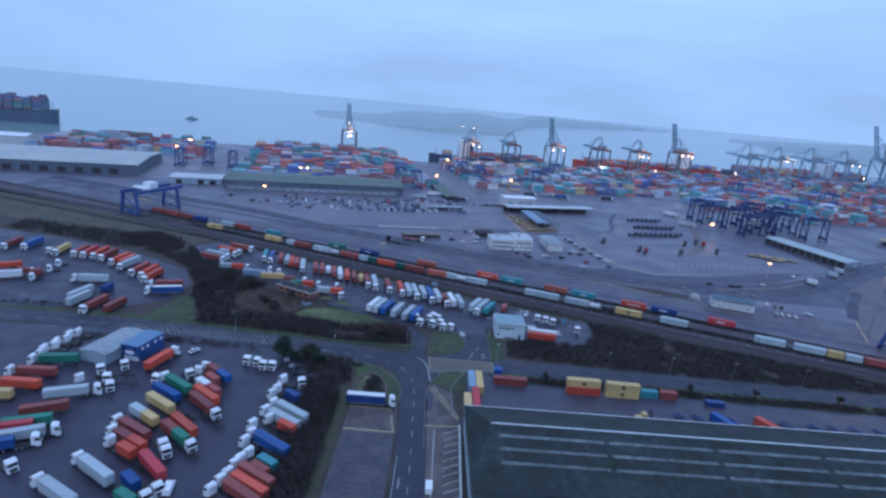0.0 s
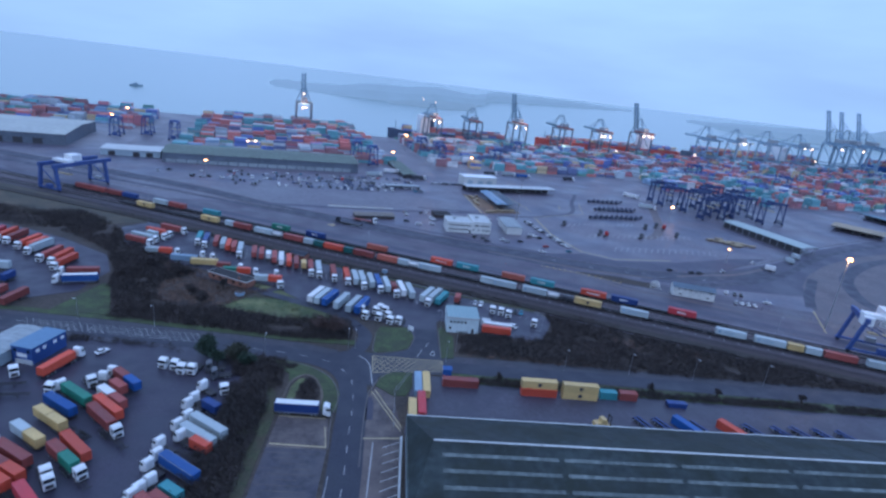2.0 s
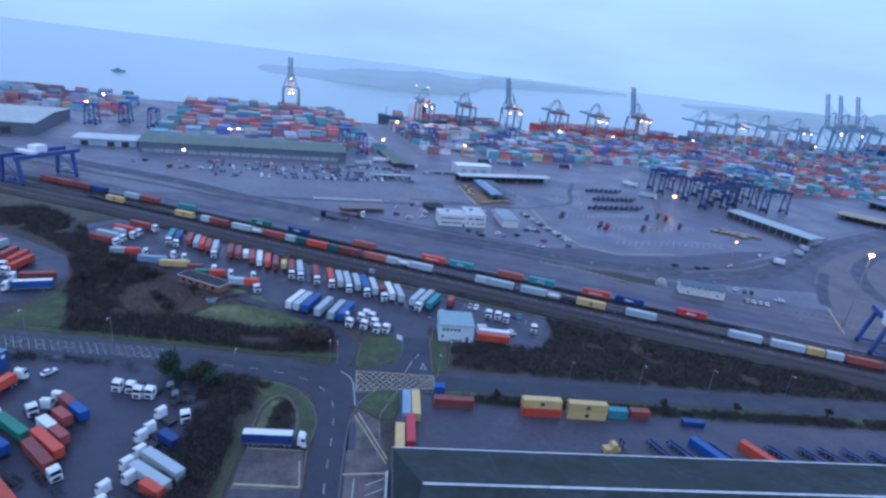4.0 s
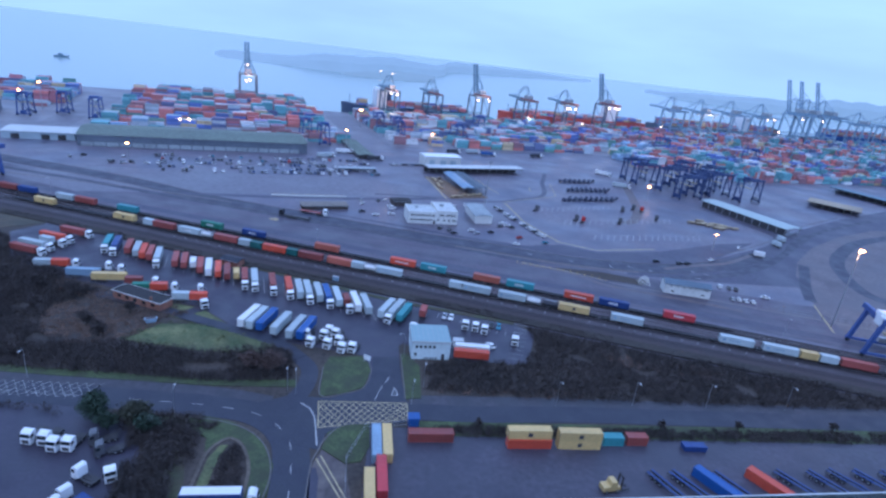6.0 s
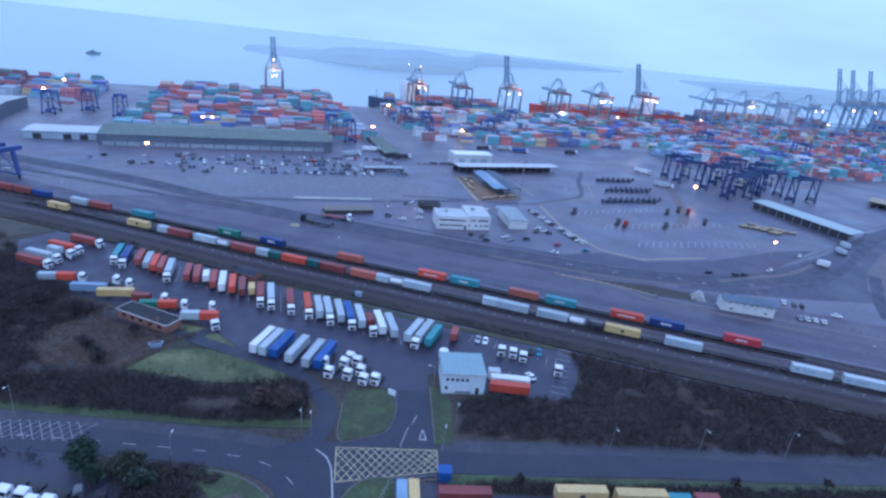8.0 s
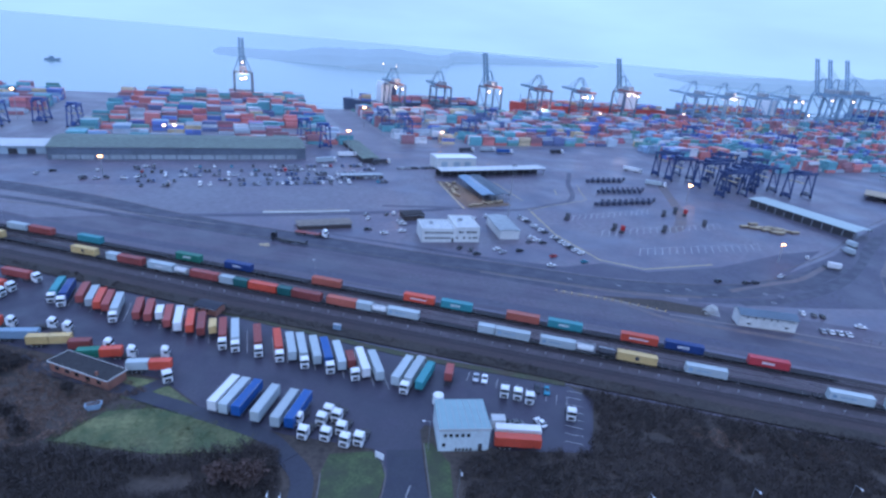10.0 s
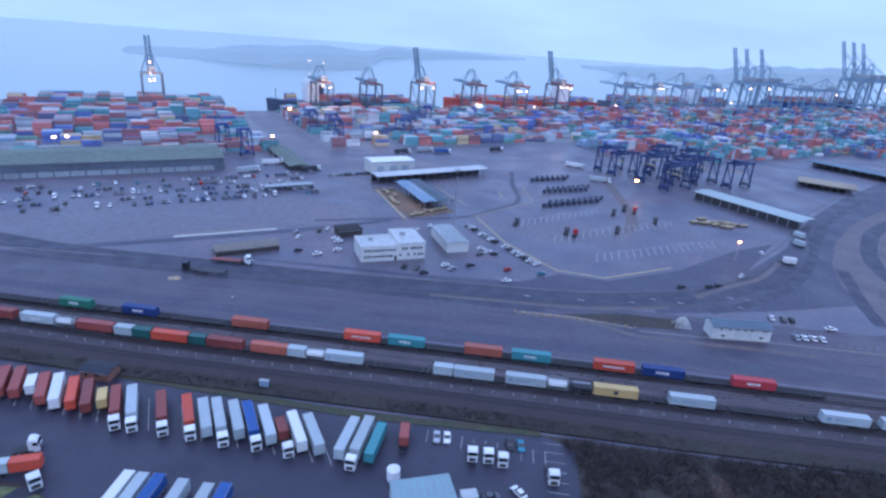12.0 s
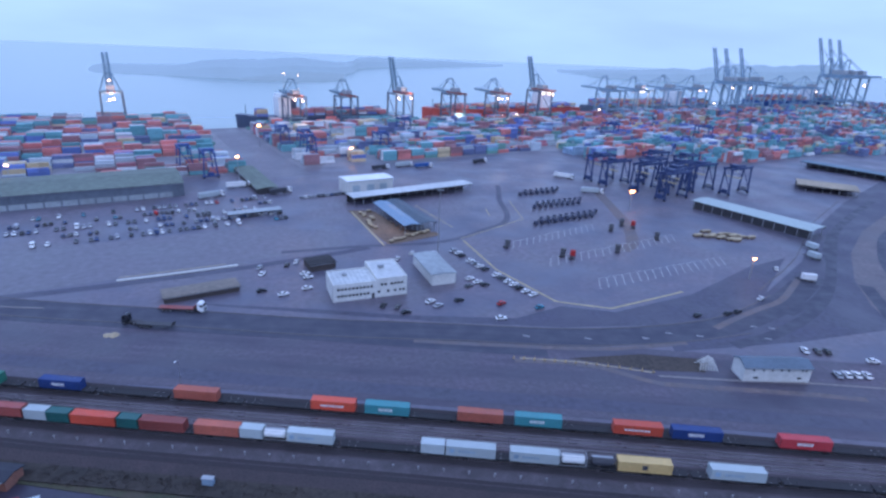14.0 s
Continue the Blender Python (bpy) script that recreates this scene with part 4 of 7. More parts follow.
def tractor(parent, x, mat=None):
    """The pulling unit, its rear coupling at x, nose along +x."""
    m = WHITE if mat is None else mat
    at = pose(x + 2.4, 0, 0)
    cab = part("cab", once(("cab",), cab_shell, WHITE), m, parent, at=at)
    part("windscreen", once(("windscreen",), lambda: extruded([(2.02, 3.2), (2.24, 2.3), (2.27, 2.3), (2.06, 3.2)], -1.12, 1.12), GLASS), GLASS, cab)
    part("grille", once(("grille",), lambda: boxes((2.28, 2.36, -0.85, 0.85, 0.75, 1.75), (2.26, 2.34, -1.2, 1.2, 0.3, 0.5), bevel=0.02), FRAMEB), FRAMEB, cab)
    for s in (-1, 1):
        part("side_window", once(("side_window",), lambda: boxes((0.95, 1.9, -0.012, 0.012, 2.2, 3.05), bevel=0.01), GLASS), GLASS, cab, at=pose(0, s * 1.245, 0))
        part("mirror", once(("mirror",), lambda: boxes((2.0, 2.12, -0.12, 0.12, 2.2, 3.0), bevel=0.03), FRAMEB), FRAMEB, cab, at=pose(0, s * 1.42, 0))
    part("chassis", once(("tractor_chassis",), lambda: boxes((-1.6, 4.3, -0.45, 0.45, 0.55, 0.95), (-0.6, 1.9, -1.15, -0.6, 0.4, 0.95), (-0.6, 1.9, 0.6, 1.15, 0.4, 0.95), (-1.6, 0.4, -1.2, 1.2, 0.98, 1.02)), FRAMEB), FRAMEB, parent, at=pose(x, 0, 0))
    if parent.name.startswith("tractor_unit"):
        part("fifth_wheel", once(("fifth_wheel",), lambda: boxes((-0.6, 0.4, -0.5, 0.5, 1.0, 1.12), bevel=0.03), FRAMEB), FRAMEB, parent, at=pose(x, 0, 0))
    axles(parent, (x - 0.9, x + 0.4, x + 3.9))


def trailer(parent, length, col):
    me = ("skeletal", round(length))
    part("trailer_chassis", once(me, lambda: boxes((-length / 2, length / 2, -0.5, -0.35, 0.9, 1.2), (-length / 2, length / 2, 0.35, 0.5, 0.9, 1.2), *[(x - 0.1, x + 0.1, -1.15, 1.15, 0.98, 1.18) for x in np.linspace(-length / 2 + 0.3, length / 2 - 0.3, 5)],
                                                     (-length / 2, -length / 2 + 0.12, -1.2, 1.2, 0.5, 0.75)), FRAMEB), FRAMEB, parent)
    axles(parent, (-length / 2 + 1.6, -length / 2 + 2.9, -length / 2 + 4.2))
    for s in (-1, 1):
        part("landing_leg", once(("landing_leg",), lambda: boxes((-0.08, 0.08, -0.08, 0.08, 0.05, 0.95)), FRAMEB), FRAMEB, parent, at=pose(length / 2 - 2.8, s * 0.85, 0.02))


def lorry(x, y, turn, col, length, cab, said, group, z=0.06, top=""):
    """A container or box trailer, with or without its tractor unit, nose towards turn. Two letters: two short containers, rear one first."""
    pair, lead = len(col) == 2, col[0]
    long = length > 8.6
    body = 12.19 if long else 6.06
    boxy = lead in "swbn" and length > 11.6 and not pair
    kind = "box trailer" if boxy else "container"
    tint = f"{SAID[lead]} and {SAID[col[1]]}" if pair else SAID[col]
    name = "articulated_lorry" if cab else "semi_trailer"
    label = f"{tint} {kind} behind a white cab, {said}" if cab and not pair else f"{tint} containers behind a white cab" if cab else f"lone {tint} {kind}, {said}"
    t = thing(name, label, "lorry" if cab else "trailer", pose(x, y, z, 0, 0, turn) @ Matrix.Scale(VEHICLE, 4), group)
    tl = 13.0 if boxy else (12.4 if long or pair else 9.0)
    trailer(t, tl, lead)
    if boxy:
        part("trailer_body", once(("trailer_body",), lambda: smooth_body(13.0), COLORS[col]), COLORS[col], t)
        part("roof_panel", once(("roof_panel",), lambda: boxes((-6.35, 6.35, -1.15, 1.15, 3.99, 4.03), bevel=0.015), ROOFL), COLORS[top or col], t)
        for s in (-1, 1):
            part("side_rail", once(("side_rail",), lambda: boxes((-6.5, 6.5, -0.03, 0.03, 0.92, 1.12), (-6.5, 6.5, -0.03, 0.03, 3.86, 4.0)), STEEL), STEEL, t, at=pose(0, s * 1.26, 0))
        part("rear_panel", once(("rear_panel",), lambda: boxes((-6.54, -6.49, -1.2, 1.2, 1.15, 3.9), bevel=0.01), ROOFM), COLORS[col], t)
    elif pair:
        cbox(t, 6.06, lead, pose(-3.1, 0, 1.22))
        cbox(t, 6.06, col[1], pose(3.1, 0, 1.22))
    else:
        cbox(t, body, col, pose(0 if long else -1.0, 0, 1.22))
    if cab:
        tractor(t, tl / 2 - 1.1)
    return t


def tractor_unit(x, y, turn, said, group="parked tractor units", mat=None, z=0.06):
    t = thing("tractor_unit", f"{'white' if mat is None else 'dark'} lorry tractor unit, {said}", "lorry", pose(x, y, z, 0, 0, turn) @ Matrix.Scale(VEHICLE, 4), group)
    tractor(t, -1.4, mat)
    return t


for x, y, turn, col, length, cab in (
        (-92.8, 295.7, -78, "t", 11.4, 1), (-88.7, 293.4, -78, "n", 12.4, 1), (-83.1, 291.6, -78, "r", 10.4, 0),
        (-79.1, 289.3, -78, "s", 11.4, 0), (-76.0, 287.4, -78, "o", 11.2, 0), (-72.8, 285.9, -78, "r", 10.5, 0),
        (-69.0, 283.4, -78, "s", 11.9, 1), (-61.6, 280.7, -78, "r", 10.5, 0), (-57.9, 279.7, -78, "r", 10.4, 0),
        (-54.0, 277.2, -78, "w", 7.5, 0), (-50.9, 275.9, -78, "r", 11.2, 0), (-47.3, 274.4, -78, "w", 12.1, 0),
        (-43.4, 272.9, -78, "o", 12.9, 0), (-39.6, 271.2, -78, "r", 13.3, 0), (-35.6, 268.6, -78, "y", 7.0, 0),
        (-32.3, 267.5, -78, "r", 12.4, 1), (-28.4, 266.4, -78, "s", 12.7, 1), (-21.2, 263.5, -78, "r", 12.3, 1),
        (-14.8, 260.9, -78, "o", 11.6, 1), (-10.6, 258.1, -78, "s", 13.6, 0), (-7.4, 257.8, -78, "s", 12.2, 1),
        (-3.3, 256.1, -78, "s", 13.8, 0), (-0.0, 255.2, -78, "b", 12.7, 1), (3.9, 253.1, -78, "s", 14.3, 0),
        (7.5, 250.0, -78, "r", 7.9, 1), (10.8, 249.5, -78, "w", 14.3, 0), (14.6, 247.9, -78, "s", 13.9, 0),
        (22.3, 245.2, -114, "s", 13.9, 0), (25.8, 244.9, -114, "s", 12.5, 1), (28.6, 242.6, -114, "t", 14.9, 0),
        (35.5, 243.2, -105, "r", 7.1, 0)):
    lorry(x, y, turn, col, length, cab, "along the rail bank", "row of lorries along the railway")
for x, y, turn, col, length, cab in (
        (-24.3, 235.0, -107, "w", 12.2, 0), (-21.4, 233.9, -107, "s", 12.9, 0), (-18.2, 233.0, -107, "b", 12.9, 0),
        (-13.3, 230.7, -107, "s", 12.2, 0), (-8.2, 228.6, -107, "s", 11.7, 0),
        (-4.8, 228.1, -107, "b", 12.4, 0)):
    lorry(x, y, turn, col, length, cab, "in mid lorry park", "trailers in the middle of the park")
for x, y, turn, col, length, cab in (
        (-118.4, 283.6, -20, "r", 11.4, 1), (-118.1, 289.0, -20, "s", 10.2, 1), (-115.1, 298.3, -20, "o", 11.1, 1),
        (-114.4, 293.5, -20, "s", 7.5, 1), (-111.0, 306.0, -20, "r", 11.3, 1)):
    lorry(x, y, turn, col, length, cab, "at the park end", "lorries at the park end")
for x, y, turn, col, length, cab in (
        (-102.4, 270.8, 6, "so", 11.6, 1), (-88.4, 263.9, 1, "e", 11.0, 0), (-78.5, 261.1, 5, "yy", 11.2, 0), (-68.3, 258.6, 3, "r", 5.3, 1),
        (-62.1, 254.1, 7, "go", 11.2, 1), (-47.0, 248.0, 3, "so", 11.7, 0)):
    lorry(x, y, turn, col, length, cab, "at the park edge", "lorries along the park edge")
for x, y, turn, col, length, cab in (
        (-39.9, 153.6, 146, "n", 7.0, 1), (-37.0, 144.3, 147, "s", 11.9, 1), (-38.2, 140.5, 148, "s", 11.0, 1), (-37.1, 137.4, 150, "o", 5.8, 1),
        (-38.2, 128.7, 147, "b", 11.7, 1), (-37.6, 121.4, 148, "t", 5.7, 1), (-38.8, 118.6, 147, "r", 6.0, 1), (-38.0, 115.9, 149, "r", 10.5, 1),
        (-38.4, 112.3, 149, "o", 10.6, 1), (-39.3, 109.5, 147, "r", 10.2, 1)):
    lorry(x, y, turn, col, length, cab, "in the hedge row", "yard row beside the hedge")
for x, y, turn, col, length, cab in (
        (-74.9, 154.5, 147, "g", 11.4, 1), (-76.3, 149.5, 149, "b", 11.5, 0), (-75.3, 143.7, 148, "yy", 12.6, 0), (-76.6, 137.2, 148, "ys", 13.8, 0),
        (-75.5, 130.3, 151, "r", 11.5, 1), (-74.1, 125.6, 152, "or", 11.4, 1), (-73.5, 121.9, 151, "o", 7.5, 1), (-75.5, 113.3, 149, "s", 12.4, 1),
        (-79.0, 105.0, 152, "s", 11.8, 1), (-64.6, 105.5, 152, "g", 5.2, 0)):
    lorry(x, y, turn, col, length, cab, "in the yard", "back to back rows in the yard")
for x, y, turn, col, length, cab in (
        (-66.0, 163.2, -37, "rb", 12.0, 0), (-65.7, 158.7, -36, "r", 8.2, 0), (-65.6, 154.1, -36, "wr", 11.1, 0), (-64.4, 149.7, -37, "o", 12.0, 0),
        (-64.1, 145.7, -39, "r", 12.0, 1), (-63.9, 133.9, -39, "o", 12.2, 0), (-64.7, 130.4, -37, "rg", 10.7, 1), (-63.8, 116.8, -41, "d", 12.2, 0), (-65.0, 110.1, -37, "b", 7.9, 1)):
    lorry(x, y, turn, col, length, cab, "in the yard", "back to back rows in the yard")
for x, y, turn, col, length, cab in (
        (-118.7, 164.4, -168, "g", 11.2, 1), (-119.6, 155.4, -175, "r", 11.9, 1), (-119.1, 148.0, -179, "o", 11.3, 1), (-120.9, 141.6, -172, "y", 6.9, 0),
        (-103.9, 145.5, 24, "s", 11.0, 1), (-104.0, 136.6, 28, "rr", 10.9, 0), (-104.0, 129.9, 24, "g", 11.5, 0), (-106.9, 126.8, 22, "d", 8.9, 0),
        (-102.2, 124.4, 28, "s", 11.0, 1), (-102.6, 120.4, 27, "b", 8.5, 1), (-88.4, 168.9, 76, "o", 11.1, 1)):
    lorry(x, y, turn, col, length, cab, "in the far row", "far row of the yard")
for x, y, turn, col, length, cab in (
        (-220.2, 279.7, -84, "r", 11.5, 1), (-211.3, 282.2, -86, "b", 12.4, 1), (-192.4, 277.0, -82, "y", 11.4, 1), (-182.7, 276.9, -84, "r", 12.4, 1), (-177.6, 276.6, -86, "d", 12.4, 1),
        (-172.1, 276.4, -88, "o", 12.4, 1), (-166.8, 274.8, -90, "r", 12.4, 1), (-158.0, 269.7, -95, "o", 12.4, 1), (-153.6, 267.0, -96, "o", 12.4, 0), (-150.2, 264.4, -97, "s", 12.4, 1), (-141.3, 257.1, -94, "r", 10.4, 1),
        (-135.6, 254.9, -92, "o", 9.1, 1), (-131.2, 249.8, -95, "o", 9.0, 1), (-118.9, 239.3, -165, "r", 11.5, 1), (-116.1, 231.8, -162, "b", 11.7, 1), (-152.7, 237.8, -173, "s", 11.7, 1),
        (-147.2, 220.3, -100, "s", 12.5, 0), (-144.2, 214.4, -97, "s", 12.6, 0), (-135.3, 212.0, -96, "r", 10.7, 1), (-127.3, 210.8, -97, "r", 11.3, 0), (-197.3, 244.9, -140, "o", 9.0, 0),
        (-183.2, 239.7, 175, "r", 11.5, 0), (-189.1, 233.4, -150, "w", 11.8, 0), (-140.8, 227.1, -94, "n", 5.4, 0)):
    lorry(x, y, turn, col, length, cab, "behind the road", "yard behind the road", top="w" if y == 231.8 else "")
for x, y, turn in (
        (-4.0, 226.7, -112), (-2.0, 221.5, -112), (1.9, 226.3, -112), (3.4, 229.4, -112),
        (5.6, 227.5, -112), (3.3, 220.8, -112), (6.9, 222.8, -112), (7.9, 218.6, -112), (11.2, 218.9, -112),
        (-84.6, 270.9, 4), (-79.3, 268.6, 4), (-47.0, 254.5, 8), (-60.1, 110.3, -40), (-95.1, 152.4, -60), (-98.3, 157.0, -70),
        (50.7, 237.2, -105), (54.2, 236.1, -105), (57.1, 234.2, -105), (66.6, 227.1, -105), (-60.0, 175.8, -100),
        (-56.4, 175.3, -100), (-53.7, 173.4, -100), (-50.7, 173.5, -100), (-41.8, 244.6, -60), (-103.8, 152.7, 147),
        (-103.9, 161.4, -47), (-98.3, 165.4, -51), (-97.0, 113.9, -33), (-82.9, 159.0, -97), (-76.2, 163.0, -45),
        (-72.9, 162.6, 91), (-72.2, 165.7, 81), (-64.6, 124.0, -48), (-66.6, 126.6, -48), (-39.5, 164.0, -64)):
    tractor_unit(x, y, turn, "parked without a trailer")


def empty_trailer(x, y, turn):
    t = thing("semi_trailer", "dark empty skeletal trailer on wet asphalt", "trailer", pose(x, y, 0.06, 0, 0, turn) @ Matrix.Scale(VEHICLE, 4), "empty trailers in the yard")
    trailer(t, 12.4, "k")


for x, y, turn in ((-69.0, 141.5, 152), (-58.0, 139.0, -38), (-59.4, 125.5, -38), (-69.5, 119.2, 152), (-93.0, 154.0, 10), (-97.0, 158.5, 15), (-36.6, 133.5, 151), (-69.8, 109.6, 152)):
    empty_trailer(x, y, turn)


# ---- buildings ----
def slope_roof(length, depth, eave, rise, over=0.4, thick=0.25):
    """A gabled roof along x, as one folded slab."""
    h = depth / 2 + over
    low = eave - rise * over / (depth / 2)
    top = eave + rise
    prof = [(-h, low), (0, top), (h, low), (h, low + thick), (0, top + thick), (-h, low + thick)]
    bm = bmesh.new()
    a = [bm.verts.new((-length / 2 - over, y, z)) for y, z in prof]
    b = [bm.verts.new((length / 2 + over, y, z)) for y, z in prof]
    n = len(prof)
    for i in range(n):
        bm.faces.new((a[i], a[(i + 1) % n], b[(i + 1) % n], b[i]))
    bm.faces.new((a[0], a[5], a[4], a[1])), bm.faces.new((a[1], a[4], a[3], a[2]))
    bm.faces.new((b[0], b[1], b[4], b[5])), bm.faces.new((b[1], b[2], b[3], b[4]))
    bmesh.ops.recalc_face_normals(bm, faces=bm.faces)
    return bm


def gable_wall(length, depth, eave, rise):
    bm = bmesh.new()
    prof = [(-depth / 2, 0), (depth / 2, 0), (depth / 2, eave), (0, eave + rise), (-depth / 2, eave)]
    a = [bm.verts.new((-length / 2, y, z)) for y, z in prof]
    b = [bm.verts.new((length / 2, y, z)) for y, z in prof]
    bm.faces.new(a[::-1]), bm.faces.new(b)
    for i in range(5):
        bm.faces.new((a[i], a[(i + 1) % 5], b[(i + 1) % 5], b[i]))
    bmesh.ops.recalc_face_normals(bm, faces=bm.faces)
    return bm


def panes(parent, xs, z, y, w=1.1, h=1.2, mat=GLASS):
    for x in xs:
        part("window", once(("window", w, h), lambda: boxes((-w / 2, w / 2, -0.06, 0.06, -h / 2, h / 2), bevel=0.02), GLASS), mat, parent, at=pose(x, y, z))


def seams(parent, length, depth, eave, rise, step, mat, sides=(-1, 1)):
    """Standing seams across a roof."""
    for s in sides:
        ang = math.atan2(rise, depth / 2)
        ln = math.hypot(rise, depth / 2)
        me = once(("seam", round(ln, 2)), lambda: boxes((-0.09, 0.09, -ln / 2, ln / 2, 0, 0.09)), mat)
        for x in np.arange(-length / 2 + step / 2, length / 2, step):
            part("roof_seam", me, mat, parent, at=pose(x, s * depth / 4, eave + rise / 2 + 0.25, -math.degrees(ang) * s, 0, 0))


def building(name, label, m, length, depth, eave, rise, wall, roof, rows=(), seam=0.0, seam_mat=None, doors=()):
    b = thing(name, label, "building", m)
    part("wall", gable_wall(length, depth, eave, rise), wall, b)
    part("roof", slope_roof(length, depth, eave, rise), roof, b)
    if seam:
        seams(b, length, depth, eave, rise, seam, seam_mat)
    for xs, z, w, h in rows:
        panes(b, xs, z, -depth / 2, w, h)
    for x, w, h, mat in doors:
        part("loading_door", boxes((x - w / 2, x + w / 2, -depth / 2 - 0.08, -depth / 2 + 0.05, 0, h), bevel=0.02), mat, b)
    for y in (-depth / 2 - 0.45, depth / 2 + 0.45):
        part("gutter", boxes((-length / 2, length / 2, y - 0.08, y + 0.08, eave - 0.2, eave + 0.02)), STEEL, b)
    return b


def canopy(name, label, m, length, depth, eave, rise, roof, posts=6, back=None):
    b = thing(name, label, "shed", m)
    part("roof", slope_roof(length, depth, eave, rise, 0.8), roof, b)
    for x in np.linspace(-length / 2 + 0.5, length / 2 - 0.5, posts):
        for y in (-depth / 2 + 0.4, depth / 2 - 0.4):
            part("post", once(("post", eave), lambda: boxes((-0.16, 0.16, -0.16, 0.16, 0, eave)), STEEL), STEEL, b, at=pose(x, y, 0))
    for y in (-depth / 2, depth / 2):
        part("fascia", boxes((-length / 2 - 0.8, length / 2 + 0.8, y - 0.9 * np.sign(-y) * 0 - 0.06, y + 0.06, eave - 0.7, eave)), FRAMEB if back is None else back, b)
    if back is not None:
        part("back_wall", boxes((-length / 2, length / 2, depth / 2 - 0.7, depth / 2 - 0.5, 0, eave - 0.8)), back, b)
    return b


# large warehouse with a hipped, skylit roof
wh = thing("warehouse", "large dark-roofed warehouse with white ridge caps and skylights", "building", pose(13.9, 138, 0, 0, 0, 1.0) @ pose(-13.9, -138, 0))
X0, X1, EAVE, TOP = 13.9, 330.0, 7.4, 13.65
part("wall", boxes((X0 + 0.3, X1, 36.3, 147.2, 0, EAVE)), GREYBLUE, wh)
for y_eave, y_ridge, y_valley in ((147.5, 129.3, 110.6), (110.6, 91.9, 73.2), (73.2, 54.5, 35.8)):
    bm = bmesh.new()
    v = [bm.verts.new(p) for p in ((X0, y_eave, EAVE), (X1, y_eave, EAVE), (X1, y_ridge, TOP), (X0 + 5.5, y_ridge, TOP), (X0, y_valley, EAVE), (X1, y_valley, EAVE))]
    bm.faces.new((v[0], v[3], v[2], v[1])), bm.faces.new((v[3], v[4], v[5], v[2]))
    bm.faces.new((v[0], v[4], v[3]))
    bmesh.ops.solidify(bm, geom=list(bm.faces), thickness=0.2)
    bmesh.ops.recalc_face_normals(bm, faces=bm.faces)
    part("roof", bm, ROOFD, wh)
    if y_eave < 140:
        continue
    for k in range(12):
        xa = X0 + 5.6 + k * 26.2
        part("ridge_cap", boxes((xa, xa + 26.0, y_ridge - 0.3, y_ridge + 0.3, TOP - 0.02, TOP + 0.16), bevel=0.05), ROOFL, wh, "white ridge capping")
    for s, ya in ((1, y_eave), (-1, y_valley)):
        ang = math.degrees(math.atan2(TOP - EAVE, abs(ya - y_ridge)))
        for d in ((3.6, 7.4, 11.2) if s < 0 else ()):
            for k in range(10):
                xa = X0 + 7.5 + k * 29
                f = d / abs(ya - y_ridge)
                part("skylight", once(("skylight",), lambda: boxes((0, 27.6, -0.5, 0.5, 0, 0.09), bevel=0.03), SKYLIGHT), SKYLIGHT, wh, "pale translucent skylight strip",
                     pose(xa, y_ridge + s * d, TOP - (TOP - EAVE) * f + 0.03, -ang * s, 0, 0))
        for k in range(16):
            xa = X0 + 8 + k * 14.6
            part("roof_seam", once(("roof_seam",), lambda: boxes((-0.07, 0.07, -9.6, 9.6, 0, 0.05)), ROOFD), ROOFD, wh, at=pose(xa, (ya + y_ridge) / 2, (TOP + EAVE) / 2 + 0.02, -ang * s, 0, 0))
part("gutter", boxes((X0, X1, 147.35, 147.75, EAVE - 0.15, EAVE + 0.1)), ROOFL, wh, "white painted eaves gutter")
part("verge", boxes((X0 - 0.25, X0 + 0.15, 35.5, 147.5, EAVE - 0.25, EAVE + 0.05)), ROOFD, wh)
for k in range(8):
    part("downpipe", once(("downpipe",), lambda: tube(bmesh.new(), (0, 0, 0), (0, 0, 7.2), 0.08, n=6), STEEL), STEEL, wh, at=pose(X0 + 4 + 17 * k, 147.4, 0))

# lorry park office
po = thing("office_building", "grey-white two-storey lorry park office with flat roof", "building", pose(29.2, 214.2, 0.06))
part("wall", boxes((0, 12.2, 0, 11.2, 0, 6.3)), OFFWALL, po)
part("roof", boxes((-0.2, 12.4, -0.2, 11.4, 6.3, 6.55), bevel=0.04), paint("sea_green_roof", (0.23, 0.34, 0.35), 0.5, scale=3.0, vary=0.08), po, "pale sea-green ribbed roof")
for x in (0.6, 2.2, 3.8, 5.4, 7.0, 8.6, 10.2, 11.6):
    part("roof_seam", boxes((x - 0.06, x + 0.06, 0, 11.2, 6.55, 6.62)), STEEL, po)
panes(po, (1.4, 2.8, 4.2, 5.6, 7.0), 4.6, 0, 0.8, 0.9)
panes(po, (1.2,), 1.9, 0, 0.8, 1.0)
for x in (4.0, 4.9, 5.8, 6.7, 7.6):
    part("air_vent", boxes((x, x + 0.5, -0.15, 0.02, 0.2, 0.9), bevel=0.03), FRAMEB, po)
part("door", boxes((9.6, 10.6, -0.06, 0.04, 0, 2.1), bevel=0.01), FRAMEB, po)
part("parapet", boxes((-0.2, 12.4, -0.28, -0.2, 6.0, 6.7)), ROOFL, po)
pc = thing("site_cabin", "small white flat-roofed site cabin beside the office", "cabin", pose(44.0, 222.2, 0.06, 0, 0, -2))
part("wall", boxes((0, 3.4, 0, 2.3, 0, 2.5), bevel=0.04), WHITE, pc)
part("roof", boxes((-0.1, 3.5, -0.1, 2.4, 2.5, 2.62)), ROOFL, pc)
panes(pc, (1.0, 2.4), 1.5, 0, 0.7, 0.7)
silo = thing("water_tank", "round white water tank behind the office", "tank", pose(31.3, 233.0, 0.06))
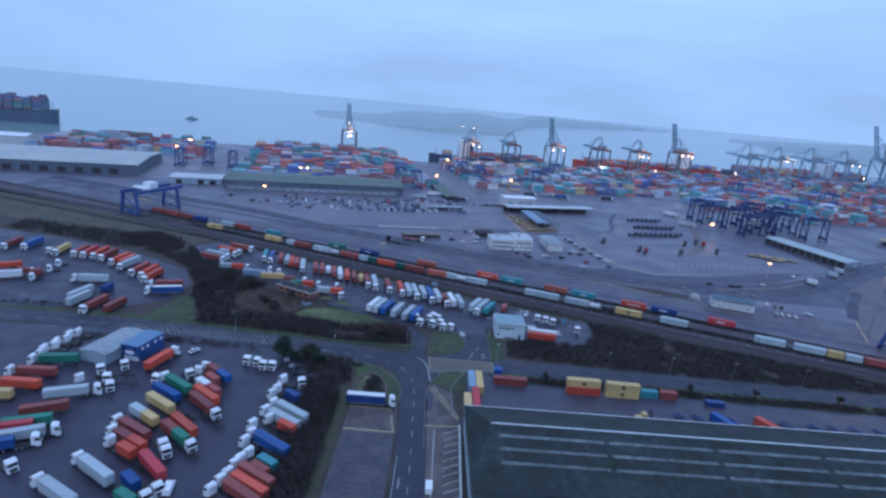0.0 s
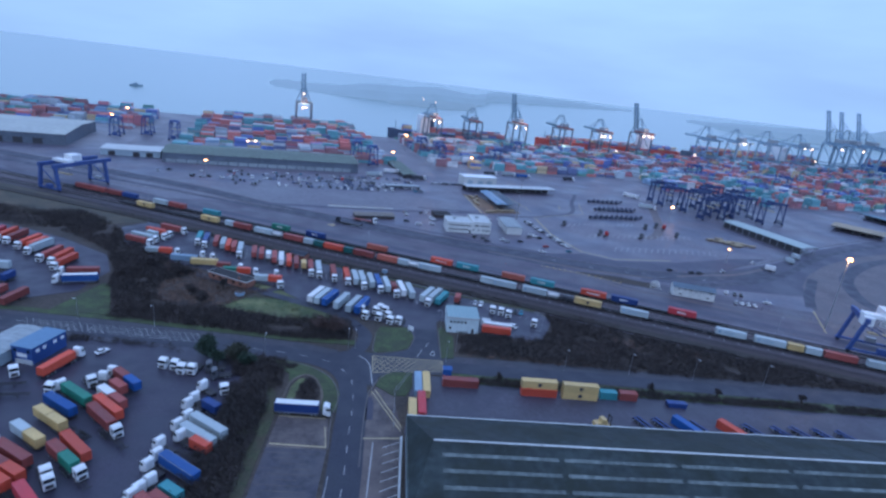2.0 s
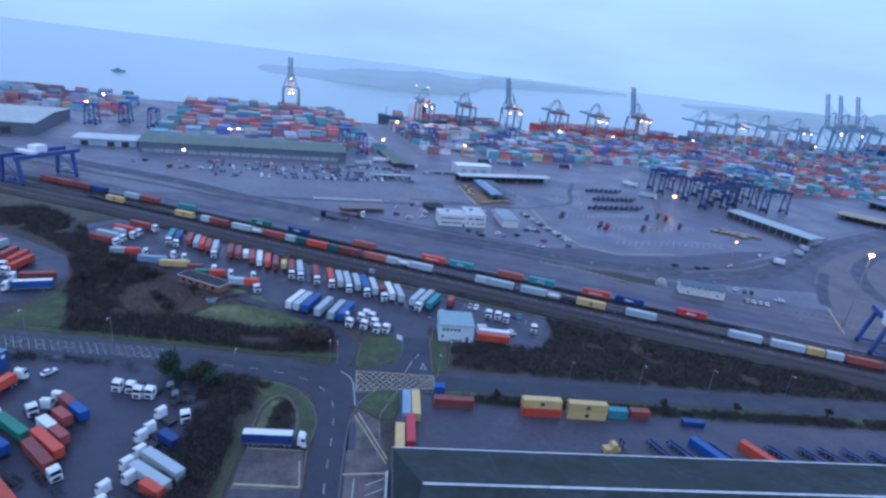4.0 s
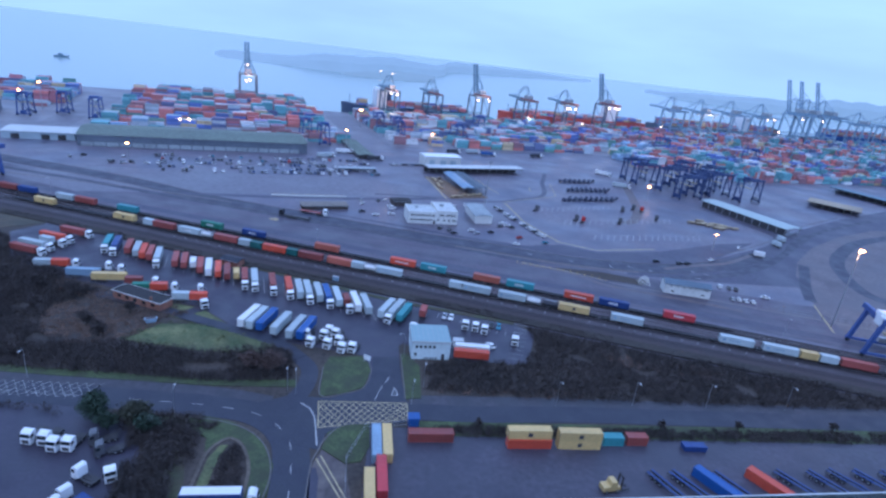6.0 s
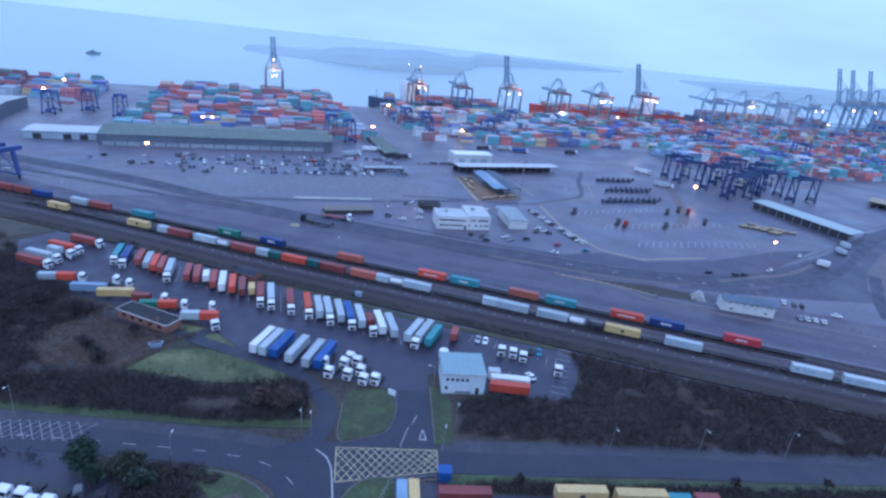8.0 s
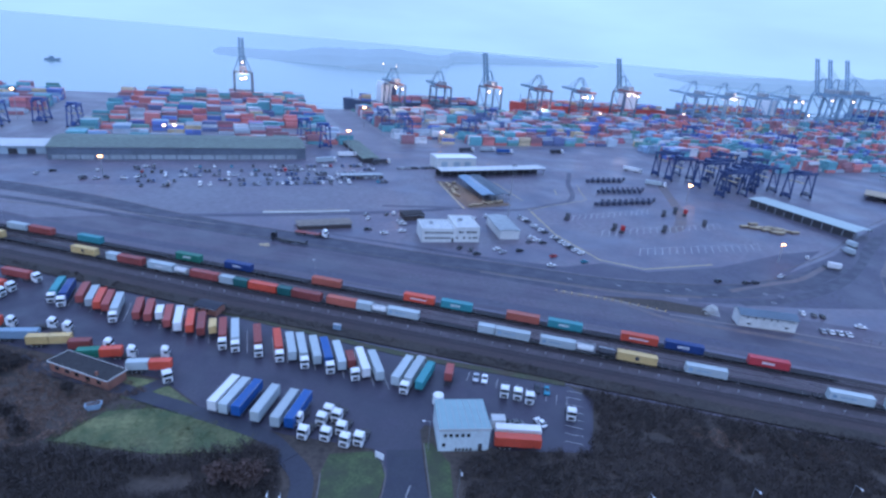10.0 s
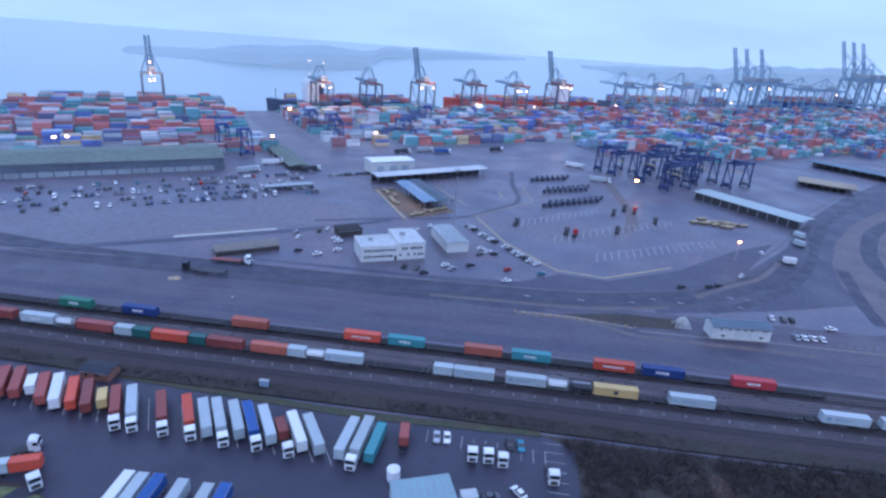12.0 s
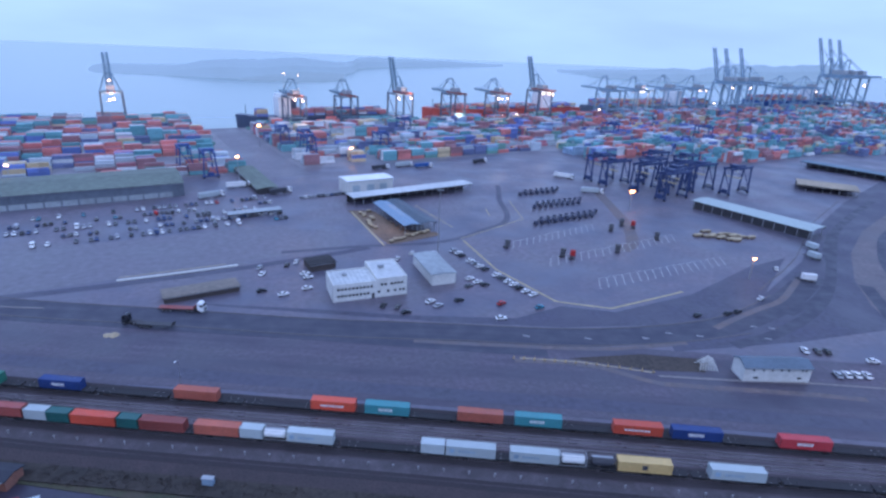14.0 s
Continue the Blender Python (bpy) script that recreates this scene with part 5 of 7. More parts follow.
bm = tube(bmesh.new(), (0, 0, 0), (0, 0, 2.6), 1.5, n=24)
part("tank", bm, WHITE, silo)
part("lid", tube(bmesh.new(), (0, 0, 2.6), (0, 0, 3.1), 1.5, 0.4, n=24), WHITE, silo)

# brick hut
bh = thing("brick_hut", "long low red-brick hut with a dark flat roof", "building", pose(-61.8, 246.0, 0.06, 0, 0, -26.8))
part("wall", boxes((-10.2, 10.2, -2.8, 2.8, 0, 3.0)), BRICK, bh)
part("roof", boxes((-10.5, 10.5, -3.1, 3.1, 3.0, 3.18)), FELT, bh, "dark felt roof")
for y in (-3.14, 3.14):
    part("fascia", boxes((-10.5, 10.5, y - 0.05, y + 0.05, 2.95, 3.28)), CREAM, bh)
for x in (-10.54, 10.54):
    part("fascia", boxes((x - 0.05, x + 0.05, -3.1, 3.1, 2.95, 3.28)), CREAM, bh)
panes(bh, (-7.5, -4.0, -0.5, 3.4, 7.2), 1.7, -2.8, 1.4, 1.1)
part("chimney", boxes((5.6, 6.2, -2.4, -1.8, 3.18, 4.2)), BRICK, bh)

# blue office and its white store in the lorry yard
bo = thing("office_building", "two-storey blue office block with a slate blue roof", "building", pose(-98.1, 177.2, 0.06, 0, 0, -12))
part("wall", boxes((-3.4, 3.4, -6.2, 6.2, 0, 5.2)), paint("blue_cladding", (0.028, 0.075, 0.24), 0.5, scale=0.8, vary=0.15, grime=0.2), bo)
part("roof", boxes((-3.6, 3.6, -6.4, 6.4, 5.2, 5.4), bevel=0.04), paint("slate_blue_panel", (0.12, 0.22, 0.33), 0.5, scale=1.5, vary=0.12), bo, "slate blue roof panel")
panes(bo, (-2.2, 2.2), 4.0, -6.2, 0.9, 0.9)
for y in (-4.8, -2.4, 1.4, 4.2):
    part("window", boxes((3.38, 3.46, y, y + 1.2, 3.3, 4.3), bevel=0.01), WHITE, bo)
part("sign", boxes((-1.6, 1.6, -6.32, -6.2, 2.0, 3.2)), WHITE, bo, "plain white sign board")
part("plinth", boxes((-2.0, 3.5, -6.6, -6.24, 0, 1.3), bevel=0.02), ROOFL, bo, "pale low front wall")
building("store_shed", "long pale grey store shed in the lorry yard", pose(-107.2, 176.2, 0.06, 0, 0, 78), 19.0, 9.6, 3.8, 0.7, GREYBLUE, ROOFM, seam=2.0, seam_mat=ROOFM)

# port offices
BROWNWALL = paint("dark_brown_cladding", (0.075, 0.058, 0.052), 0.8, scale=1.0, vary=0.3)
TANROOF = paint("tan_roof", (0.20, 0.165, 0.135), 0.7, scale=2.0, vary=0.3)
of = thing("office_building", "white two-storey port office with flat pale roofs", "building", pose(37.5, 356.7, 0.02, 0, 0, 5))
part("wall", boxes((0, 16.5, 0, 14.5, 0, 6.6)), CREAM, of)
part("wall", boxes((16.5, 28.6, 0.05, 19.0, 0, 7.4)), CREAM, of)
part("roof", boxes((0.3, 16.4, 0.3, 14.2, 6.6, 6.72)), ROOFL, of, "pale flat roof sheeting")
part("roof", boxes((16.8, 28.3, 0.35, 18.7, 7.4, 7.52)), ROOFL, of, "pale flat roof sheeting")
part("parapet", boxes((0, 16.5, 0, 0.3, 6.6, 7.0), (0, 16.5, 14.2, 14.5, 6.6, 7.0), (0, 0.3, 0.3, 14.2, 6.6, 7.0)), CREAM, of)
part("parapet", boxes((16.5, 28.6, 0.05, 0.35, 7.4, 7.8), (16.5, 28.6, 18.7, 19.0, 7.4, 7.8), (16.5, 16.8, 0.35, 18.7, 7.4, 7.8), (28.3, 28.6, 0.35, 18.7, 7.4, 7.8)), CREAM, of)
for k in range(9):
    part("roof_seam", once(("office_seam",), lambda: boxes((-0.07, 0.07, 0.4, 14.1, 6.72, 6.8)), ROOFM), ROOFM, of, at=pose(1.6 + 1.7 * k, 0, 0))
panes(of, np.arange(2.0, 15.5, 1.4), 4.9, 0, 0.95, 0.95)
panes(of, np.arange(2.0, 13.5, 1.4), 2.2, 0, 0.95, 0.95)
panes(of, (18.6, 20.0, 22.4, 23.8, 25.2, 26.6), 5.2, 0.05, 0.95, 0.95)
panes(of, (17.4, 21.0, 23.8, 25.8, 27.2), 2.3, 0.05, 0.95, 0.95)
part("door", boxes((14.6, 15.7, -0.06, 0.05, 0, 2.2), bevel=0.01), FRAMEB, of)
part("air_unit", boxes((5.2, 6.8, 8.0, 9.4, 6.72, 7.9), bevel=0.05), STEEL, of)
part("air_unit", boxes((20.0, 22.2, 10.6, 12.2, 7.52, 8.7), bevel=0.05), STEEL, of)
building("office_building", "white single-storey office with pale blue-grey roof", pose(81.8, 377.5, 0.02, 0, 0, 94.5), 24.6, 10.2, 4.6, 0.5, CREAM, ROOFM, [((-7, -3, 1, 5), 2.4, 1.2, 1.0)], 2.2, ROOFM)
cb = building("cabin_building", "white single-storey depot building with a slate blue roof", pose(161.6, 279.0, 0.02, 0, 0, -14.5), 20.6, 6.4, 4.7, 1.3, CREAM, paint("slate_blue_roof", (0.10, 0.14, 0.18), 0.5, scale=1.0, vary=0.2),
              [((-7.5, -4.6, -1.8, 1.0, 3.2, 7.4, 8.6), 3.9, 0.6, 0.5), ((-6.5, 7.0), 1.3, 1.4, 0.6)])
hut = thing("ruined_hut", "broken white timber frame beside the depot building", "ruin", pose(145.5, 287.6, 0.02, 0, 0, -18))
for k in range(7):
    part("pole", beams((((k - 3) * 0.9, -2, 0.0), ((k - 3) * 0.5, 0.4, 4.0 - 0.3 * abs(k - 3)), 0.22)), CREAM, hut)
    part("pole", beams((((k - 3) * 0.9, 2.4, 0.0), ((k - 3) * 0.5, 0.4, 3.8 - 0.3 * abs(k - 3)), 0.22)), CREAM, hut)
building("store_shed", "low brown flat-roofed store", port_pose(84.5, 365.2), 26.0, 8.0, 2.2, 0.15, BROWNWALL, TANROOF, seam=2.4, seam_mat=TANROOF)
building("store_shed", "small dark brown store beside parked cars", port_pose(133.0, 372.5), 11.0, 9.0, 2.8, 0.3, BROWNWALL, FELT)
building("transit_hall", "white-roofed cream transit hall", port_pose(205.0, 489.0), 32.0, 15.0, 8.4, 0.6, CREAM, WHITE, [], 3.0, WHITE, [(-10, 5, 5.5, GREYBLUE), (0, 5, 5.5, GREYBLUE), (9, 5, 5.5, GREYBLUE)])
# near-black back wall and fascia stand in for shade under this roof
canopy("open_shed", "long pale-roofed open inspection shed", pose(102.6, 505.0, 0, 0, 0, 17.6), 87, 10.5, 5.0, 0.4, ROOFL, 15, FRAMEB)
canopy("open_shed", "narrow open shed with a blue-grey roof", pose(80.9, 453.2, 0, 0, 0, 99.6), 46, 7.6, 4.8, 0.7, paint("blue_grey_roof", (0.15, 0.24, 0.33), 0.45, scale=1.5, vary=0.2), 8)
# made-up second shed for the darker right slope of the roof above
canopy("open_shed", "narrow open shed with a dark slate roof", pose(89.6, 456.6, 0, 0, 0, 102), 47, 8.2, 4.6, 0.7, paint("dark_slope_roof", (0.06, 0.085, 0.11), 0.6, scale=1.5, vary=0.25), 8)
canopy("open_shed", "long pale green-grey roofed open shed", pose(294.0, 421.0, 0, 0, 0, 108), 70, 16, 5.0, 0.8, paint("green_grey_roof", (0.36, 0.42, 0.40), 0.5, scale=2.0, vary=0.15), 12, FRAMEB)
canopy("open_shed", "dusty tan-roofed open stockpile shed", pose(420.0, 480.0, 0, 0, 0, -45), 38, 24, 4.5, 0.9, paint("dusty_tan_roof", (0.34, 0.27, 0.19), 0.8, scale=2.0, vary=0.3), 8, FRAMEB)
canopy("open_shed", "long slate-roofed open shed among the stacks", pose(510.0, 520.0, 0, 0, 0, -71), 96, 14, 5.0, 0.6, paint("slate_green_roof", (0.12, 0.18, 0.22), 0.6, scale=2.0, vary=0.2), 14, FRAMEB)
SHADEGREY = paint("dull_dock_cladding", (0.12, 0.14, 0.17), 0.6, scale=1.5, vary=0.25)
building("transit_warehouse", "long dock warehouse with a mossy green-grey roof", port_pose(18.0, 538.5), 160, 46, 8.0, 2.2, SHADEGREY, MOSS, [], 10.0, MOSS, [(x, 7.2, 3.0, ROOFM) for x in np.arange(-74, 78, 8.0)])
BEIGE = paint("pale_beige_roof", (0.43, 0.44, 0.40), 0.6, scale=3.0, vary=0.2)
# here the dark wall colour stands in for shade below the eave
building("transit_warehouse", "very large pale-roofed transit warehouse", port_pose(-291.0, 613.0), 296, 98, 9.0, 2.4, SHADEGREY, BEIGE, [], 12.0, BEIGE, [(x, 7.0, 5.0, FRAMEB) for x in np.arange(-138, 140, 14.0)])
building("transit_warehouse", "white-roofed quayside shed near the water", port_pose(-392.0, 737.0), 196, 36, 11.0, 2.0, CREAM, WHITE, [], 14.0, WHITE)
building("store_shed", "pale-roofed quayside store shed", port_pose(-88.0, 545.0), 44, 26, 5.0, 0.8, GREYBLUE, ROOFL, [], 4.0, ROOFL, [(-14, 5, 3.6, FRAMEB), (4, 5, 3.6, FRAMEB), (14, 5, 3.6, FRAMEB)])

building("store_shed", "low mossy-roofed store beside the dock road", port_pose(144.5, 538.0, 0, 90), 70, 13, 3.2, 0.8, FRAMEB, MOSS, [], 6.0, MOSS)
canopy("car_shelter", "long flat shelter over parked cars", port_pose(126.0, 458.5), 27, 5.0, 2.6, 0.1, ROOFM, 7)
hb = building("platelayers_hut", "small brick hut with a slate blue roof", pose(-40.2, 283.2, 0.1, 0, 0, -22), 8.0, 4.6, 2.6, 0.5, BRICK, paint("hut_roof", (0.032, 0.034, 0.046), 0.85, scale=0.6, vary=0.25), [((-2.4, 0.6), 1.5, 0.8, 0.8)])

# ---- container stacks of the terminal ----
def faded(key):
    """Container paint faded towards pale grey-blue, with distance haze put into the colour."""
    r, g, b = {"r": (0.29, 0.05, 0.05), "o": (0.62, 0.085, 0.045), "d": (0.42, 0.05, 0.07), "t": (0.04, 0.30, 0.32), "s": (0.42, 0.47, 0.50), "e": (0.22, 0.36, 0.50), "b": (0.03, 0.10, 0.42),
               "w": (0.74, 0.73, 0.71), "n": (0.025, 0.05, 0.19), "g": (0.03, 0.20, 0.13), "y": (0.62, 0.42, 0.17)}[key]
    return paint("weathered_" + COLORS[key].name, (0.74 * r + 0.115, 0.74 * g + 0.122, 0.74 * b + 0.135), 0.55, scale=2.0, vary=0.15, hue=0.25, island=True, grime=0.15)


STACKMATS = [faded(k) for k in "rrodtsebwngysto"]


def stacks(name, p0, p1, q0, q1, seed, label, top=4, full=0.8, lanes=7, bias=()):
    """Rows of stacked containers along the quay; every box is its own block in one mesh."""
    rng = random.Random(seed)
    verts, faces, mats = [], [], []
    q = q0
    lane = 0
    while q < q1:
        p = p0
        while p < p1 - 12:
            if p == p0 or rng.random() < 0.55:
                base = rng.choice(bias) if bias and rng.random() < 0.65 else rng.randrange(len(STACKMATS))
            mean = max(0.4, rng.gauss(top * 0.66, top * 0.34))
            if rng.random() < full:
                for w in range(lanes):
                    n = int(min(top, max(0, round(rng.gauss(mean, 0.8)))))
                    own = base if rng.random() < 0.7 else rng.randrange(len(STACKMATS))
                    for t in range(n):
                        c = own if rng.random() < 0.8 else rng.randrange(len(STACKMATS))
                        halves = ((0, 6.03), (6.16, 6.03)) if rng.random() < 0.25 else ((0, 12.19),)
                        for off, ln in halves:
                            k = len(verts)
                            a, b, z = p + off, q + w * 2.75, t * 2.62
                            for zz in (z, z + 2.58):
                                for pp, qq in ((a, b), (a + ln, b), (a + ln, b + 2.44), (a, b + 2.44)):
                                    verts.append((*port(pp, qq), zz))
                            faces.extend([[k + i for i in f] for f in ((4, 5, 6, 7), (0, 1, 5, 4), (1, 2, 6, 5), (2, 3, 7, 6), (3, 0, 4, 7), (3, 2, 1, 0))])
                            mats.extend([c] * 6)
            p += 12.75 if lane % 5 else 13.1
        q += lanes * 2.75 + (6.5 if lane % 2 else 12.0)
        lane += 1
    me = bpy.data.meshes.new(name)
    me.from_pydata(verts, [], faces)
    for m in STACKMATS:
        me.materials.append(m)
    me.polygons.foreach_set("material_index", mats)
    return tagged(new(name, me), label, "container stack", kind="stuff")


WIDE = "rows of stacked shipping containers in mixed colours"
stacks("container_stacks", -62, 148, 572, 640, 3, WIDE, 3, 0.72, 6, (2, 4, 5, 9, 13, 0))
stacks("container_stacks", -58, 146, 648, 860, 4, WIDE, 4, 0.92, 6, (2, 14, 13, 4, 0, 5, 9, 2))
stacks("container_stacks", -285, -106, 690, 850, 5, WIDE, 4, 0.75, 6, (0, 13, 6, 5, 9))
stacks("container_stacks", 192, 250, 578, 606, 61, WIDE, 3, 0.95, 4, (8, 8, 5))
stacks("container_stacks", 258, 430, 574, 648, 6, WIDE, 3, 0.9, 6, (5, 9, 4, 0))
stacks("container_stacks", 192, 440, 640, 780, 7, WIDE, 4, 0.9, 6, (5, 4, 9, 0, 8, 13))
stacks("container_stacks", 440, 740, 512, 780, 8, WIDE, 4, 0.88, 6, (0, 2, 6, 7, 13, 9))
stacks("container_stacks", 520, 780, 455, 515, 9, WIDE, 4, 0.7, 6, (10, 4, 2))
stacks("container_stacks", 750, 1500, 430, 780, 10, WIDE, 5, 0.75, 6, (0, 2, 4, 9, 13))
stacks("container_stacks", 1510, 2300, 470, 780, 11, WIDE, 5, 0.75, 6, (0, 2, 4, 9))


# ---- cranes ----
def quay_crane(p, q, up, lit, grown=1.0):
    c = thing("quay_crane", "slate-blue ship-to-shore crane with its boom " + ("raised" if up else "lowered over the water"), "crane", port_pose(p, q) @ Matrix.Diagonal((grown, grown, grown, 1)), "quay cranes")
    # cranes beyond p 700 take the haze-lightened colour throughout
    m, leg, red = (CRANE_HAZED, CRANE_HAZED, CRANE_HAZED) if p > 700 else (CRANE_DARK, CRANE_LEG, CRANE_RED)
    for x in (-12.5, 12.5):
        for y in (0, -26):
            part("leg", beams(((x, y, 1.0), (x * 0.94, y, 40), 1.9)), leg, c)
        part("sill_beam", beams(((x, -26, 10), (x, 0, 10), 1.5)), leg, c)
        part("portal_beam", beams(((x * 0.95, -26, 39), (x * 0.95, 0, 39), 1.8)), leg, c)
        part("brace", beams(((x, -26, 11), (x * 0.95, 0, 38), 0.8)), leg, c)
        part("girder", beams(((x * 0.28, -42, 41), (x * 0.28, 1, 41), 1.6, 2.4)), red, c)
        part("apex_leg", beams(((x * 0.9, 0, 40), (x * 0.3, -2, 60), 1.1)), m, c)
        part("back_stay", beams(((x * 0.3, -2, 60), (x * 0.28, -26, 42), 0.6)), m, c)
        far = (x * 0.2, 16, 84) if up else (x * 0.2, 44, 42)
        part("boom", beams(((x * 0.24, 2, 41), far, (1.2 if p > 700 else 1.9) / grown, 2.4 / grown)), m, c)
        part("fore_stay", beams(((x * 0.3, -2, 60), (far[0], far[1] * 0.7, 41 + (far[2] - 41) * 0.7), 0.5)), m, c)
        b = part("bogie_set", boxes((x - 2.2, x + 2.2, -1.2, 1.2, 0, 1.6), (x - 2.2, x + 2.2, -27.2, -24.8, 0, 1.6), bevel=0.1), m, c)
    tip = Vector((-2.5, 16, 84) if up else (-2.5, 44, 42))
    bm, root = bmesh.new(), Vector((-3.0, 2, 41))
    for k in range(13):
        a, b = root.lerp(tip, k / 13), root.lerp(tip, (k + 1) / 13)
        beam(bm, a, (-a.x, a.y, a.z), 0.55 / grown)
        beam(bm, (a.x * (-1) ** k, a.y, a.z), (-b.x * (-1) ** k, b.y, b.z), 0.5 / grown)
    part("boom_lattice", bm, m, c)
    for y in (0, -26):
        part("cross_beam", beams(((-12.4, y, 39), (12.4, y, 39), 1.7)), m, c)
        part("cross_beam", beams(((-12.5, y, 13), (12.5, y, 13), 1.3)), m, c)
    part("apex_beam", beams(((-4, -2, 60), (4, -2, 60), 1.2)), m, c)
    part("machinery_house", boxes((-4.5, 4.5, -24, -10, 42.4, 47.5), bevel=0.15), STEEL, c)
    part("operator_cab", boxes((-1.8, 1.8, -6, -2, 35.5, 38.2), bevel=0.1), WHITE, c)
    for x, y, z in lit:
        part("floodlight", once(("floodlight",), lambda: tube(bmesh.new(), (0, -0.4, 0), (0, 0.5, 0.1), 0.95, 0.95, n=12), LAMPW), LAMPW, c, "lit floodlight", pose(x, y, z))
    return c


FRONT = ((-9, -27.5, 34), (9, -27.5, 34))
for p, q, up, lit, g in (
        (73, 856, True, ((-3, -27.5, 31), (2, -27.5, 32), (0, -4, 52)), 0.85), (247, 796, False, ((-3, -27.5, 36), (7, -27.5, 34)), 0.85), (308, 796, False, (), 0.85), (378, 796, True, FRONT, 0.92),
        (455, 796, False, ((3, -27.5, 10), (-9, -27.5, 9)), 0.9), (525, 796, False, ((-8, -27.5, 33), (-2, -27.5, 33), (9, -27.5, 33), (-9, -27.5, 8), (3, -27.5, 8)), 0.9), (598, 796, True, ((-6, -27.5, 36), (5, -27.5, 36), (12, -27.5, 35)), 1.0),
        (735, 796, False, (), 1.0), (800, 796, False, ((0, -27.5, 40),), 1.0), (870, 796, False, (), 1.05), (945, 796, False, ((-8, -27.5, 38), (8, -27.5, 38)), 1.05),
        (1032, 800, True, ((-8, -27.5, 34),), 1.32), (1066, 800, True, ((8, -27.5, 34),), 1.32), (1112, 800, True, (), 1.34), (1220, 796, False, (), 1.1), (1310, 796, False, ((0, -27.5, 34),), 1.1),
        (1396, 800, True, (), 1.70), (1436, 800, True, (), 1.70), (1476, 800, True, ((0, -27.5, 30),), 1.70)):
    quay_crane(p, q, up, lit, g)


def yard_gantry(m, span=23.5, high=20.0, base=10.0, lit=False, house=False, heavy=1.0, label="tall blue rubber-tyred yard gantry crane", blue=CRANE_BLUE):
    c = thing("gantry_crane", label, "crane", m, "yard gantry cranes")
    for x in (-span / 2, span / 2):
        for y in (-base / 2, base / 2):
            part("leg", beams(((x, y, 1.4), (x, y * 0.75, high), 0.9 * heavy)), blue, c)
            part("wheel", once(("gantry_wheel",), lambda: tube(bmesh.new(), (-0.4, 0, 0), (0.4, 0, 0), 0.8, n=14), BLACK), BLACK, c, at=pose(x, y, 0.8))
        part("sill_beam", beams(((x, -base / 2 - 1, 1.6), (x, base / 2 + 1, 1.6), 0.9)), blue, c)
        part("cross_brace", beams(((x, -base / 2, 3.5), (x, base / 2 * 0.78, high - 2), 0.45)), blue, c)
        part("power_box", boxes((x - 0.9, x + 0.9, -2, 2, 2.1, 4.2), bevel=0.08), blue if x < 0 else STEEL, c)
    for y in (-base / 2 * 0.75, base / 2 * 0.75):
        part("girder", beams(((-span / 2 - 1.5, y, high), (span / 2 + 1.5 + 4 * (heavy - 1), y, high), 0.5 + 0.7 * heavy, 1.0 + 0.7 * heavy)), blue, c)
    part("trolley", boxes((-span * 0.2 - 2, -span * 0.2 + 2, -base * 0.42, base * 0.42, high + 0.9, high + 2.6), bevel=0.1), blue if not house else WHITE, c)
    part("operator_cab", boxes((-span * 0.2 + 2.4, -span * 0.2 + 4.4, -1.2, 1.2, high - 3.4, high - 0.9), bevel=0.08), WHITE, c)
    part("spreader", boxes((-span * 0.2 - 1.2, -span * 0.2 + 1.2, -6, 6, high - 6.5, high - 6.0)), YLINE, c)
    for k in (-5, 5):
        part("hoist_cable", beams(((-span * 0.2, k * 0.5, high + 0.8), (-span * 0.2, k, high - 6.2), 0.12)), FRAMEB, c)
    if house:
        part("machinery_house", boxes((-3.4, 3.4, -3.2, 3.2, high + 1.0, high + 5.0), bevel=0.15), WHITE, c, "white machinery house on top")
    if lit:
        part("floodlight", once(("floodlight",), lambda: tube(bmesh.new(), (0, -0.4, 0), (0, 0.5, 0.1), 0.95, 0.95, n=12), LAMPW), LAMPW, c, "lit floodlight", pose(0, -base / 2 - 0.6, high - 1))
    return c


for k, (p, q) in enumerate(((371, 438), (379, 416), (372, 454), (376, 391), (394, 402), (417, 399), (435, 383), (404, 432), (418, 416), (424, 446), (441, 430))):
    yard_gantry(port_pose(p + 11.5, q, 0, 0), 23.0, 17.6 + (k * 3 % 4) * 0.6, 7.2, heavy=0.95, blue=CRANE_NAVY)
for p, q, turn in ((120, 566, 90), (108, 590, 90), (206, 612, 90), (212, 640, 90), (200, 668, 90), (272, 612, 90), (-68, 640, 90), (-96, 662, 90), (-120, 640, 90), (560, 610, 90), (660, 560, 90), (340, 700, 90)):
    yard_gantry(port_pose(p, q, 0, turn), 18, 17, 9)
yard_gantry(pose(-199.5, 379.5, 0.05, 0, 0, 69.3), 34, 15.5, 15, house=True, heavy=1.8, label="blue rail-mounted gantry crane with white machinery house")
far_gantry = yard_gantry(pose(221.0, 228.6, 0.05, 0, 0, 69.3), 13, 15.5, 25, house=True, heavy=1.5, label="blue rail-mounted gantry crane with white machinery houses")
part("machinery_house", boxes((-6.4, -1.6, 6.5, 10.6, 13.2, 16.9), bevel=0.15), WHITE, far_gantry, "white machinery house on the girder")


